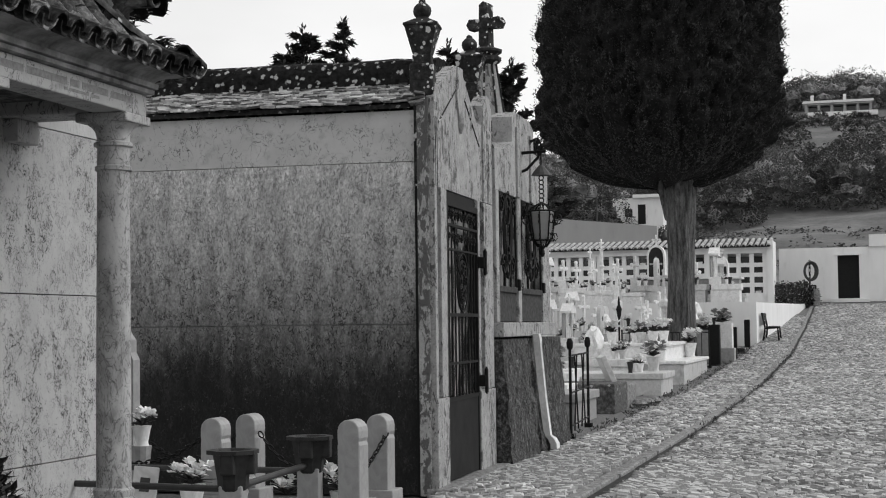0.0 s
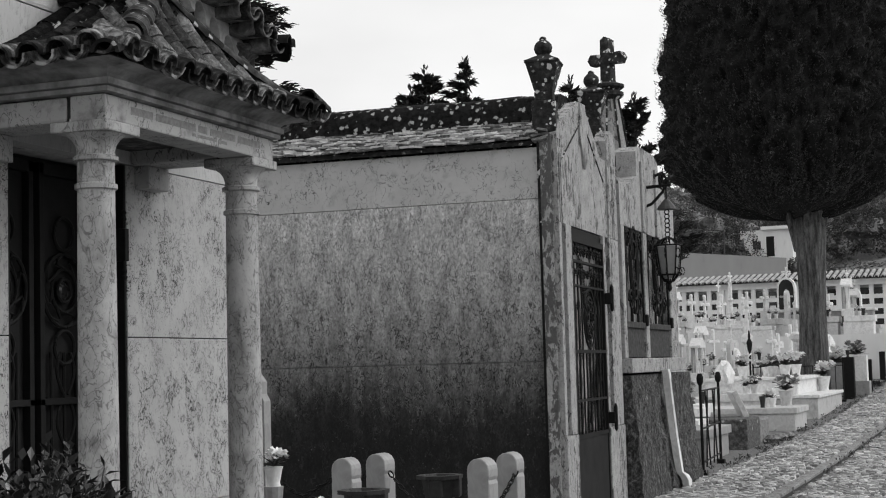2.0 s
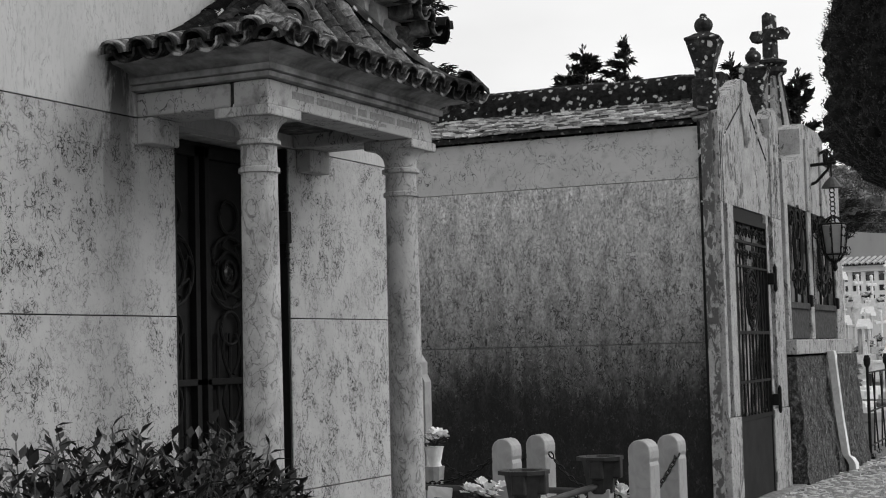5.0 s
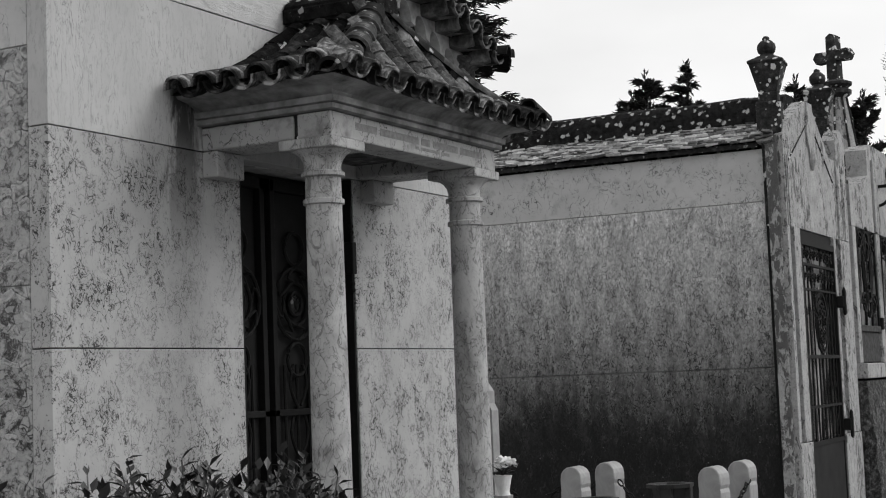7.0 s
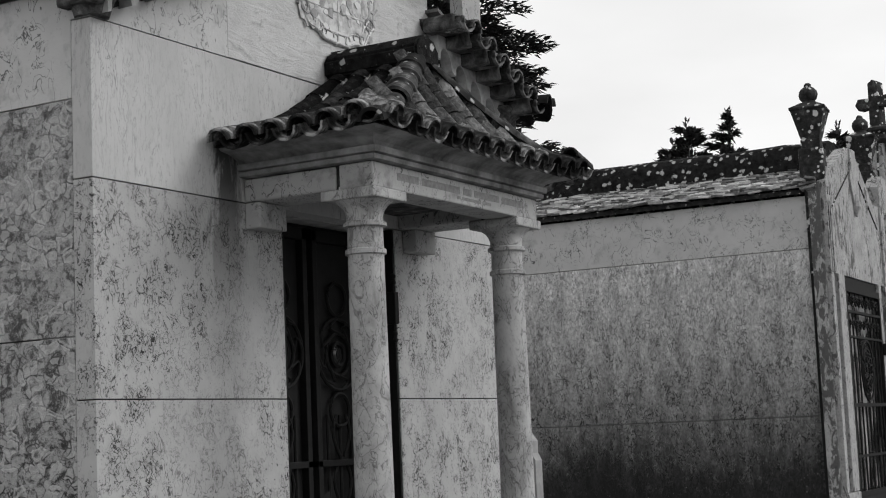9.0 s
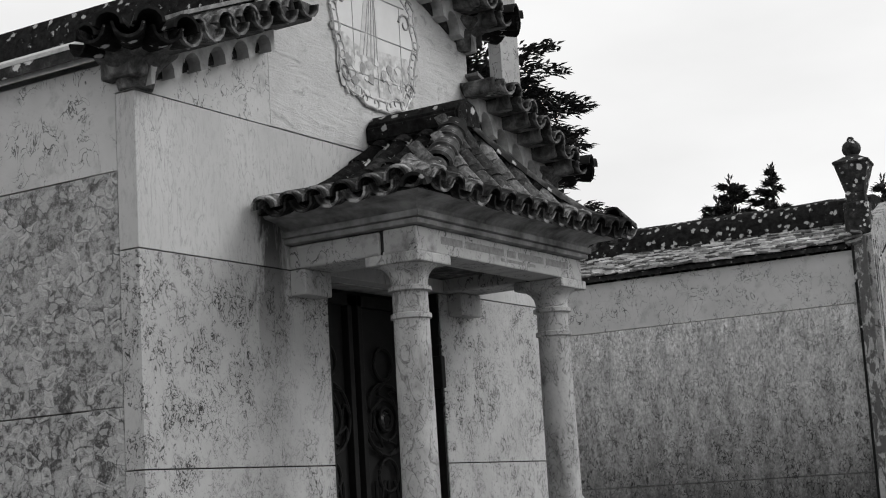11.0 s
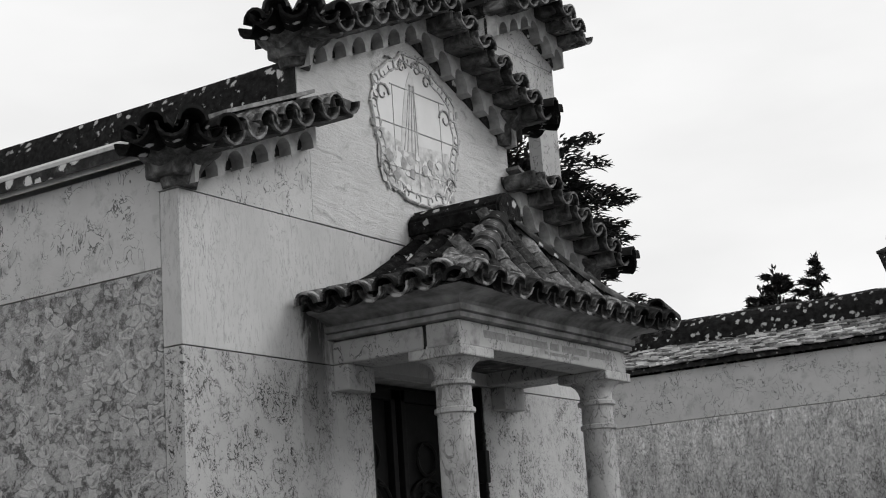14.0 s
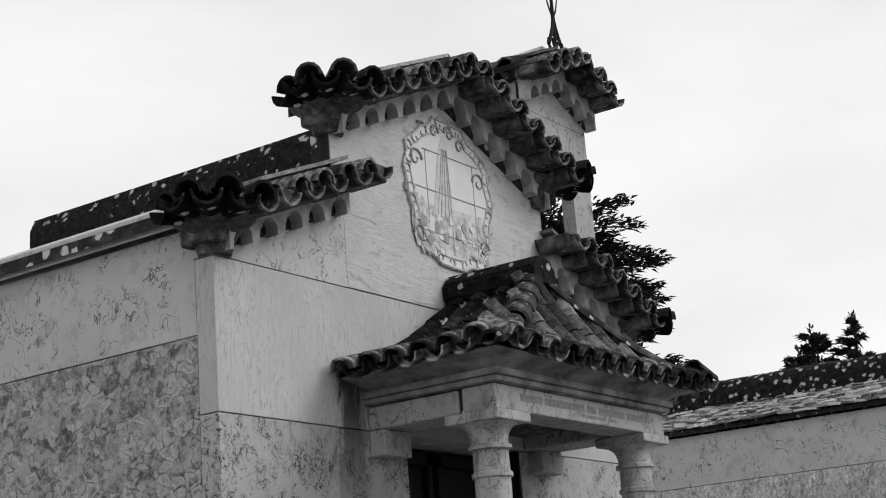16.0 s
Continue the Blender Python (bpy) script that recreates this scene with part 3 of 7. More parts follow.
# ---- clay tiles ----
def tile_mesh(name, r0, r1, length, thick, material, seg=6, arc=180):
    """A half-round tile from the origin along +x, hump up, r0 at the origin and r1 at the far end."""
    bm = B()
    rings = []
    for x, r in ((0, r0), (length, r1)):
        for q in (r, r - thick):
            ring = []
            for i in range(seg + 1):
                a = radians(90 - arc / 2 + arc * i / seg)
                ring.append(bm.verts.new((x, q * math.cos(a), q * math.sin(a))))
            rings.append(ring)
    o0, i0, o1, i1 = rings
    for k in range(seg):
        bm.faces.new((o0[k], o0[k + 1], o1[k + 1], o1[k]))
        bm.faces.new((i0[k], i1[k], i1[k + 1], i0[k + 1]))
        bm.faces.new((o0[k], i0[k], i0[k + 1], o0[k + 1]))
        bm.faces.new((o1[k], o1[k + 1], i1[k + 1], i1[k]))
    for k in (0, seg):
        bm.faces.new((o0[k], o1[k], i1[k], i0[k]))
    return mesh_of(name, bm, material, True)


COVER = tile_mesh("roof_tile", 0.062, 0.078, 0.40, 0.014, EAVE_TILE)
CHANNEL = tile_mesh("roof_tile", 0.078, 0.082, 0.40, 0.014, EAVE_TILE)
SHORT_COVER = tile_mesh("roof_tile", 0.060, 0.072, 0.22, 0.014, EAVE_TILE)
SHORT_CHANNEL = tile_mesh("roof_tile", 0.072, 0.076, 0.22, 0.014, EAVE_TILE)
HIP = tile_mesh("hip_tile", 0.070, 0.092, 0.26, 0.02, TILE, 8)
SMALL_HIP = tile_mesh("hip_tile", 0.062, 0.07, 0.42, 0.018, TILE, 8)
DARK_COVER = tile_mesh("roof_tile", 0.062, 0.078, 0.40, 0.016, TILE)
DARK_CHANNEL = tile_mesh("roof_tile", 0.078, 0.082, 0.40, 0.016, SHADE_TILE)


def frame_of(origin, run, across):
    run = Vector(run).normalized()
    across = Vector(across)
    up = run.cross(across).normalized()
    across = up.cross(run).normalized()
    m = Matrix((run, across, up)).transposed().to_4x4()
    m.translation = origin
    return m


def put_tile(me, parent, m, name="roof_tile"):
    ob = new(name, me)
    ob.parent = parent
    ob.matrix_basis = m
    return ob


def raking_cornice(owner, name, y0, z0, y1, z1, out, back, pitch=0.185):
    """A sloping eave on a gable: a mortar course pierced by small arches, stepped tile beds and a double row of clay tiles set level. z0, z1: the feet of the arches at both ends."""
    d = 1 if y1 > y0 else -1
    n = max(2, round(abs(y1 - y0) / pitch))
    step = (y1 - y0) / n
    slope = (z1 - z0) / (y1 - y0)
    up = lambda y: z0 + (y - y0) * slope
    # mortar course with arches
    pts = [(y0, up(y0))]
    r = abs(step) * 0.37
    for i in range(n):
        c = y0 + (i + 0.5) * step + random.uniform(-0.006, 0.006)
        for k in range(9):
            a = math.pi - math.pi * k / 8
            yy = c + d * r * math.cos(a)
            pts.append((yy, up(yy) + (0.012 + r * 1.30 * math.sin(a) if 0 < k < 8 else 0)))
    pts += [(y1, up(y1)), (y1, up(y1) + 0.20), (y0, up(y0) + 0.20)]
    body = part(name, prism(B(), pts, "x", 0.002, 0.092), MORTAR, owner, "arched lime mortar eave with clay tiles")
    # Dark plate puts the arches' shade and stains into its colour.
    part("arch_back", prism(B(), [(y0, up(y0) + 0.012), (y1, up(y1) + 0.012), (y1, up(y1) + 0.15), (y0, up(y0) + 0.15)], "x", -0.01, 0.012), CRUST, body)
    # stepped beds under the tiles, one for each
    for i in range(n + 1):
        c = y0 + i * step
        low = up(c) + 0.150 + random.uniform(-0.006, 0.006)
        y_a, y_b = sorted((c - step * 0.49, c + step * 0.49))
        part("tile_bed", box(B(), 0.03, out - 0.05 + random.uniform(-0.015, 0.015), y_a, y_b, low, low + 0.10, 0.016), BEDDING, body)
    run = Vector((1, 0, -0.10))
    across = Vector((0, 1, slope * 0.25))
    for i in range(n + 1):
        c = y0 + i * step
        wob = random.uniform(-0.012, 0.012)
        m = frame_of((out - 0.38 + wob, c, up(c) + 0.255), run, across) @ pose(0, 0, 0, 180 + random.uniform(-4, 4))
        put_tile(CHANNEL, body, m)
        if i < n:
            c += step / 2
            put_tile(COVER, body, frame_of((out - 0.40 - wob, c, up(c) + 0.245), run + Vector((0, random.uniform(-0.05, 0.05), 0)), across))
    # bed and flat cover slabs behind the tiles
    bm = prism(B(), [(y0, up(y0) + 0.19), (y1, up(y1) + 0.19), (y1, up(y1) + 0.27), (y0, up(y0) + 0.27)], "x", back, out - 0.16)
    part("roof_bed", bm, RIDGE, body)
    bm = prism(B(), [(y0 + 0.25 * (y1 - y0), up(y0 + 0.25 * (y1 - y0)) + 0.315), (y1, up(y1) + 0.315), (y1, up(y1) + 0.338), (y0 + 0.25 * (y1 - y0), up(y0 + 0.25 * (y1 - y0)) + 0.338)], "x", back, 0.10)
    part("cover_slab", bm, SLATE, body)
    return body


def eave_fan(owner, y, z, s, out=0.33, depth=0.16):
    """The corner of an eave, where the tiles fan out round it. s: the side that it faces along y."""
    bm = box(B(), -depth, 0.092, min(y, y + s * 0.09), max(y, y + s * 0.09), z + 0.055, z + 0.20, 0.02)
    corner = part("eave_corner", bm, BEDDING, owner, "flared mortar corner with fanned clay tiles")
    c = Vector((0.0, y, 0.0))
    # hollow flare between the wall and the tiles
    flare = [(0.085, 0.0), (0.10, 0.05), (0.115, 0.09), (0.145, 0.125), (0.185, 0.15), (0.215, 0.18), (0.20, 0.21)]
    bm = lathe(B(), flare, 18, pose(-0.03, y - s * 0.03, z + 0.01))
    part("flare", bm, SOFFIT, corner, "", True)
    for k, ang in enumerate((12, 38, 64, 92)):
        a = radians(ang)
        lift = 0.05 * math.sin(2 * a) - 0.07
        run = Vector((math.cos(a), s * math.sin(a), lift)).normalized()
        reach = out * (1.0 + 0.18 * math.sin(2 * a) - 0.22 * (ang / 92) ** 2) + 0.04
        acr = Vector((-run.y, run.x, 0))
        base = c + Vector((-0.04, -s * 0.04, z + 0.238))
        put_tile(DARK_COVER, corner, frame_of(base + run * (reach - 0.36), run, acr))
        b2 = radians(ang + 13)
        run2 = Vector((math.cos(b2), s * math.sin(b2), lift - 0.02)).normalized()
        acr2 = Vector((-run2.y, run2.x, 0))
        put_tile(DARK_CHANNEL, corner, frame_of(base + Vector((0, 0, 0.012)) + run2 * (reach - 0.37), run2, acr2) @ pose(0, 0, 0, 180))
    return corner


# ---- the chapel with the columned porch ----
def build_chapel():
    hw = 2.122
    ch = thing("chapel", pose(-5.09, 7.604, 0), "pale limestone funerary chapel with a columned tiled porch", "chapel")
    # core with a real doorway
    bm = B()
    for y0, y1, z0, z1 in ((-hw + 0.015, -0.62, 0, 3.68), (0.62, hw - 0.015, 0, 3.68), (-0.62, 0.62, 2.90, 3.68)):
        box(bm, -0.36, -0.125, y0, y1, z0, z1)
    front = part("front_wall", bm, MORTAR, ch, "veined limestone slabs with fine joints")
    g = 0.003

    def block(y0, y1, z0, z1, mat, x0=-0.125, x1=0.0, owner=front):
        bm = box(B(), x0, x1, y0 + g, y1 - g, z0 + g, z1 - g, 0.003)
        part("stone_slab", bm, mat, owner)
    for z0, z1 in ((0, 0.765), (0.765, 1.835), (1.835, 2.90)):
        block(-hw, -0.593, z0, z1, VEINED)
        block(0.593, hw, z0, z1, VEINED)
    block(-hw, 0.0, 2.90, 3.69, STREAKED)
    block(0.0, hw, 2.90, 3.69, STREAKED)
    # gable shoulders and raised middle
    for s in (-1, 1):
        bm = prism(B(), [(s * hw, 3.693), (s * 1.045, 3.693), (s * 1.045, 4.26), (s * hw, 3.86)], "x", -0.14, 0.0)
        part("gable_shoulder", bm, SPOTTED, front)
    bm = prism(B(), [(-1.042, 3.696), (1.042, 3.696), (1.042, 4.2), (1.13, 4.2), (1.13, 4.72), (0.0, 5.24), (-1.13, 4.72), (-1.13, 4.2), (-1.042, 4.2)], "x", -0.14, 0.0)
    part("gable_middle", bm, UPPER, front, "rippled pale plaster gable")
    # Dark plates over both sides of the raised gable.
    for s in (-1, 1):
        bm = box(B(), -0.135, -0.008, s * 1.132 - 0.006, s * 1.132 + 0.006, 4.2, 4.70)
        part("gable_side", bm, CRUST, front)
    # side wall facing along the street
    bm = box(B(), -3.72, -0.125, -hw + 0.10, -hw + 0.30, 0, 3.88)
    side = part("side_wall", bm, MORTAR, ch, "shelly limestone slabs stained dark below")
    for x0, x1 in ((-1.95, -0.127), (-3.72, -1.95)):
        for z0, z1, mat in ((0, 1.02, FOSSIL), (1.02, 2.14, FOSSIL), (2.14, 3.30, FOSSIL), (3.30, 3.86, SPOTTED)):
            bm = box(B(), x0 + g, x1 - g, -hw + 0.006, -hw + 0.10, z0 + g, z1 - g, 0.003)
            part("stone_slab", bm, mat, side)
    bm = box(B(), -3.72, -0.125, hw - 0.30, hw, 0, 3.88)
    box(bm, -3.72, -3.45, -hw + 0.30, hw - 0.30, 0, 3.88)
    part("rear_wall", bm, LIME_GREY, ch)
    # roof of the nave
    for s in (-1, 1):
        bm = prism(B(), [(s * (hw + 0.06), 3.86), (0, 4.72), (0, 4.80), (s * (hw + 0.06), 3.94)], "x", -3.80, -0.14)
        part("roof_slope", bm, SLATE, ch, "weathered slab roof")
        for k, (lo, hi) in enumerate(((3.875, 3.935), (3.950, 3.972))):
            w = hw + 0.10 - 0.03 * k
            bm = prism(B(), [(s * w, lo), (s * (hw - 0.15), lo + 0.09), (s * (hw - 0.15), lo + 0.13), (s * w, hi)], "x", -3.84, -0.12)
            part("eave_slab", bm, CRUST if k == 0 else SLATE, ch)
    bm = B()
    prism(bm, [(-0.20, 4.64), (0.20, 4.64), (0.195, 4.99), (0.15, 5.09), (0.0, 5.12), (-0.15, 5.09), (-0.195, 4.99)], "x", -3.62, -0.142)
    part("ridge_cap", bm, RIDGE, ch, "black mortar ridge spotted with lichen", True)
    # eaves of the gable
    for s in (-1, 1):
        raking_cornice(ch, "lower_eave", s * (hw - 0.03), 3.70, s * 1.10, 4.09, 0.33, -0.14)
        raking_cornice(ch, "upper_eave", s * 1.12, 4.565, 0.0, 5.03, 0.33, -0.30)
        eave_fan(ch, s * (hw - 0.02), 3.685, s)
        eave_fan(ch, s * 1.13, 4.565, s, 0.33, 0.14)
    # open bell gable at the far side: two piers under a small tiled roof
    tower = part("bell_gable", box(B(), -0.20, -0.10, 1.80, 2.065, 3.9, 5.375), OLD_PLASTER, ch, "small plastered bell gable with a tile roof")
    part("pier", box(B(), -0.20, -0.10, 1.16, 1.30, 3.9, 5.375), OLD_PLASTER, tower)
    part("gable_wall", prism(B(), [(1.16, 5.379), (2.065, 5.379), (2.065, 5.56), (1.615, 5.77), (1.16, 5.56)], "x", -0.20, -0.10), OLD_PLASTER, tower)
    part("gable_wall", box(B(), -0.20, -0.10, 1.302, 1.798, 4.86, 5.375), OLD_PLASTER, tower)
    part("back_wall", prism(B(), [(1.16, 3.9), (1.30, 3.9), (1.30, 5.379), (2.065, 5.379), (2.065, 5.56), (1.615, 5.77), (1.16, 5.56)], "x", -0.85, -0.75), OLD_PLASTER, tower)
    for s in (-1, 1):
        eave = raking_cornice(ch, "bell_eave", 1.615 + s * 0.47, 5.40, 1.615, 5.60, 0.30, -0.30, 0.157)
        eave.location.x = -0.10
        bm = prism(B(), [(1.615 + s * 0.60, 5.60), (1.615, 5.85), (1.615, 5.89), (1.615 + s * 0.60, 5.64)], "x", -0.95, -0.02)
        part("bell_roof", bm, TILE, tower)
        for i in range(5):
            run = Vector((0, s, -0.42))
            put_tile(COVER, eave, frame_of((-0.02 - 0.17 * i, 1.615 + s * 0.20, 5.79), run, (1, 0, 0)))
    bm = prism(B(), [(1.53, 5.84), (1.70, 5.84), (1.69, 5.93), (1.64, 5.965), (1.59, 5.965), (1.54, 5.93)], "x", -0.95, -0.12)
    part("bell_ridge", bm, SLATE, tower)
    # iron cross with scrolls on the bell gable
    bm = B()
    cx, cy, cz = -0.02, 1.62, 5.90
    tube(bm, [(cx, cy, cz - 0.05), (cx, cy, cz + 0.95)], 0.013)
    tube(bm, [(cx, cy - 0.22, cz + 0.68), (cx, cy + 0.22, cz + 0.68)], 0.011)
    for s in (-1, 1):
        pts = [(cx, cy + s * (0.10 - 0.10 * math.sin(k * 0.26)), cz + 0.03 + 0.045 * k) for k in range(7)]
        tube(bm, pts, 0.014)
        tube(bm, [(cx, cy + s * (0.062 + 0.042 * math.cos(k * 0.8)), cz + 0.045 + 0.045 * math.sin(k * 0.8)) for k in range(8)], 0.012)
        tube(bm, [(cx, cy, cz + 0.26), (cx, cy + s * 0.05, cz + 0.34), (cx, cy + s * 0.085, cz + 0.44)], 0.009, taper=0.004)
    part("iron_cross", bm, IRON, ch, "black wrought iron cross with scrolls")
    build_panel(ch)
    build_door(ch)
    build_porch(ch)
    return ch


def panel_edge(a, k=1.0):
    """Outline of the glazed panel: a baroque cartouche with an arched crown, shoulders and a waist."""
    c, s = math.cos(a), math.sin(a)
    w = 0.47 - 0.17 * max(0.0, (s - 0.55) / 0.45) ** 0.8 + 0.035 * math.exp(-((s - 0.52) / 0.10) ** 2) - 0.045 * math.exp(-((s + 0.35) / 0.16) ** 2)
    r = 1.0 + 0.018 * math.sin(11 * a + 0.6) + 0.014 * math.sin(17 * a + 1)
    return 0.03 + k * r * w * math.copysign(abs(c) ** 0.72, c), 4.46 + k * r * 0.485 * math.copysign(abs(s) ** 0.92, s)


def build_panel(ch):
    bm = prism(B(), [panel_edge(2 * math.pi * i / 72) for i in range(72)], "x", 0.0, 0.010)
    pan = part("tile_picture", bm, GLAZE_W, ch, "pale glazed tile picture in a scrolled cartouche")
    for k, r in ((0.985, 0.014), (0.86, 0.010)):
        pts = [(0.010, *panel_edge(2 * math.pi * i / 72, k)) for i in range(73)]
        part("cartouche_line", tube(B(), pts, r * 0.7, 5), GLAZE_G, pan)
    # leafy scrolls along the border, large at the shoulders and the foot
    for i in range(34):
        a = 2 * math.pi * (i + 0.3) / 34
        y, z = panel_edge(a, 0.915)
        s = 1 if i % 2 else -1
        big = 1.5 if i % 5 == 2 else 1.0
        pts = []
        for k in range(10):
            t = k / 9 * 5.2
            r = 0.044 * big * (1 - k / 12)
            pts.append((0.012, y + r * math.cos(s * t + a), z + r * math.sin(s * t + a)))
        part("scroll", tube(B(), pts, 0.009, 5, 0.004), PAINT_DARK if i % 3 == 0 else GLAZE_G, pan)
    # small volutes inside the crown and shoulders
    for y, z, r, s in ((-0.10, 4.84, 0.05, 1), (0.06, 4.86, 0.055, -1), (0.17, 4.80, 0.05, 1), (-0.32, 4.62, 0.07, 1), (0.36, 4.60, 0.07, -1), (-0.33, 4.14, 0.06, -1), (0.37, 4.16, 0.06, 1)):
        pts = [(0.013, y + s * r * (1 - q / 15) * math.cos(q * 0.6), z + r * (1 - q / 15) * math.sin(q * 0.6)) for q in range(12)]
        part("volute", tube(B(), pts, 0.010, 5, 0.005), PAINT_DARK, pan)
    # joints between the tiles
    for z, y0, y1 in ((4.175, -0.36, 0.42), (4.443, -0.45, 0.50), (4.70, -0.24, 0.36)):
        part("tile_joint", box(B(), 0.010, 0.0142, y0, y1, z - 0.003, z + 0.003), PAINT_DARK, pan)
    for y, z0, z1 in ((-0.215, 4.06, 4.70), (0.30, 4.06, 4.70), (0.03, 4.06, 4.30)):
        part("tile_joint", box(B(), 0.010, 0.0138, y - 0.0014, y + 0.0014, z0, z1), GLAZE_G, pan)
    # plain shapes of the picture: a tall draped column over a grey low landscape
    part("grey_shape", prism(B(), [(-0.36, 4.06), (0.40, 4.06), (0.42, 4.30), (0.36, 4.37), (0.10, 4.36), (-0.14, 4.34), (-0.24, 4.36), (-0.30, 4.40), (-0.38, 4.39), (-0.40, 4.2)], "x", 0.0098, 0.0112), mat_plain("painted_glaze", 0.44, 0.3, 0.45, 0.05, bump=0.05), pan)
    part("pale_shape", prism(B(), [(-0.16, 4.29), (0.05, 4.30), (0.045, 4.55), (0.035, 4.72), (0.02, 4.80), (-0.01, 4.83), (-0.035, 4.79), (-0.075, 4.70), (-0.12, 4.5)], "x", 0.0098, 0.0122), mat_plain("pale_painted_glaze", 0.50, 0.3, 0.2, 0.05, bump=0.05), pan)
    for k, (y0, y1) in enumerate(((-0.12, -0.03), (-0.085, -0.02), (-0.04, -0.005), (0.0, 0.012), (0.03, 0.02))):
        part("fold", tube(B(), [(0.0124, y0, 4.30), (0.0124, (y0 + y1) / 2, 4.5), (0.0124, y1, 4.74)], 0.004, 4), GLAZE_G, pan)
    rnd = random.Random(5)
    for i in range(46):
        y, z = rnd.uniform(-0.30, 0.36), 4.03 + 0.27 * rnd.random()
        w, h = rnd.uniform(0.015, 0.05), rnd.uniform(0.012, 0.05)
        pts = [(y + w * math.cos(k) * rnd.uniform(0.6, 1.1), z + h * math.sin(k) * rnd.uniform(0.6, 1.1)) for k in (0, 0.9, 1.8, 2.7, 3.6, 4.5, 5.4)]
        part("painted_shape", prism(B(), pts, "x", 0.0112, 0.0118 + 0.0001 * i), (GLAZE_W, GLAZE_G, PAINT_DARK)[0 if i % 5 < 2 else 1 if i % 5 < 4 else 2], pan)


def build_door(ch):
    # Black sheet behind the leaves stands in for the unlit inside.
    door = part("door", box(B(), -0.32, -0.285, -0.61, 0.61, 0.42, 2.90), BLACK, ch, "dark wrought iron double door with glass painted unlit black")
    for s in (-1, 1):
        bm = B()
        a, b = s * 0.03, s * 0.57
        lo, hi = min(a, b), max(a, b)
        for y0, y1, z0, z1 in ((lo, lo + 0.045, 0.45, 2.87), (hi - 0.045, hi, 0.45, 2.87), (lo, hi, 0.45, 0.55), (lo, hi, 2.80, 2.87), (lo, hi, 1.02, 1.06), (lo, hi, 1.44, 1.48)):
            box(bm, -0.285, -0.235, y0, y1, z0, z1, 0.004)
        leaf = part("door_leaf", bm, IRON, door)
        c = (lo + hi) / 2
        for i in range(3):
            y = lo + 0.14 + i * 0.13
            part("bar", tube(B(), [(-0.26, y, 0.68), (-0.26, y, 1.75)], 0.011), IRON, leaf)
        for r, z in ((0.22, 2.12), (0.13, 2.12), (0.10, 1.78), (0.10, 2.46), (0.07, 2.12)):
            part("ring", tube(B(), [(-0.255, c + r * math.cos(k * math.pi / 10), z + r * math.sin(k * math.pi / 10)) for k in range(21)], 0.012), IRON, leaf)
        for k in range(8):
            a = k * math.pi / 4
            pts = [(-0.25, c + (0.13 + 0.09 * t) * math.cos(a + 0.5 * math.sin(3 * t)), 2.12 + (0.13 + 0.09 * t) * math.sin(a + 0.5 * math.sin(3 * t))) for t in (0, 0.25, 0.5, 0.75, 1)]
            part("scroll", tube(B(), pts, 0.010), IRON, leaf)
        for q in (-1, 1):
            for z in (1.30, 1.60, 0.86):
                pts = [(-0.25, c + q * (0.02 + 0.07 * math.sin(t * 0.55)), z + 0.05 * t - 0.1) for t in range(6)]
                part("scroll", tube(B(), pts, 0.010), IRON, leaf)
        part("glass_rosette", lathe(B(), [(0.0601, 0), (0.06, 0.01), (0.03, 0.02)], 12, pose(-0.27, c, 2.12, 0, 90, 0)), GLASS, leaf)
    # dark linings laid over the reveals, and the hinge with its finials
    for s in (-1, 1):
        part("jamb", box(B(), -0.285, -0.006, min(s * 0.575, s * 0.592), max(s * 0.575, s * 0.592), 0.42, 2.895), IRON, door)
    bm = B()
    box(bm, -0.12, 0.02, 0.545, 0.592, 2.30, 2.50, 0.006)
    tube(bm, [(0.0, 0.565, 2.20), (0.0, 0.565, 2.60)], 0.012)
    for z in (2.20, 2.24, 2.56, 2.60):
        bmesh.ops.create_uvsphere(bm, u_segments=8, v_segments=6, radius=0.018, matrix=pose(0.0, 0.565, z))
    part("hinge", bm, IRON, door, "black iron hinge with ball finials")


def ring_loft(bm, rings):
    """Lofts rectangles that start at the wall: (reach, half width, height)."""
    prev = None
    for x, h, z in rings:
        row = [bm.verts.new(p) for p in ((0, -h, z), (x, -h, z), (x, h, z), (0, h, z))]
        if prev:
            for i in range(4):
                bm.faces.new((prev[i], prev[(i + 1) % 4], row[(i + 1) % 4], row[i]))
        else:
            bm.faces.new(row[::-1])
        prev = row
    bm.faces.new(prev)
    return bm


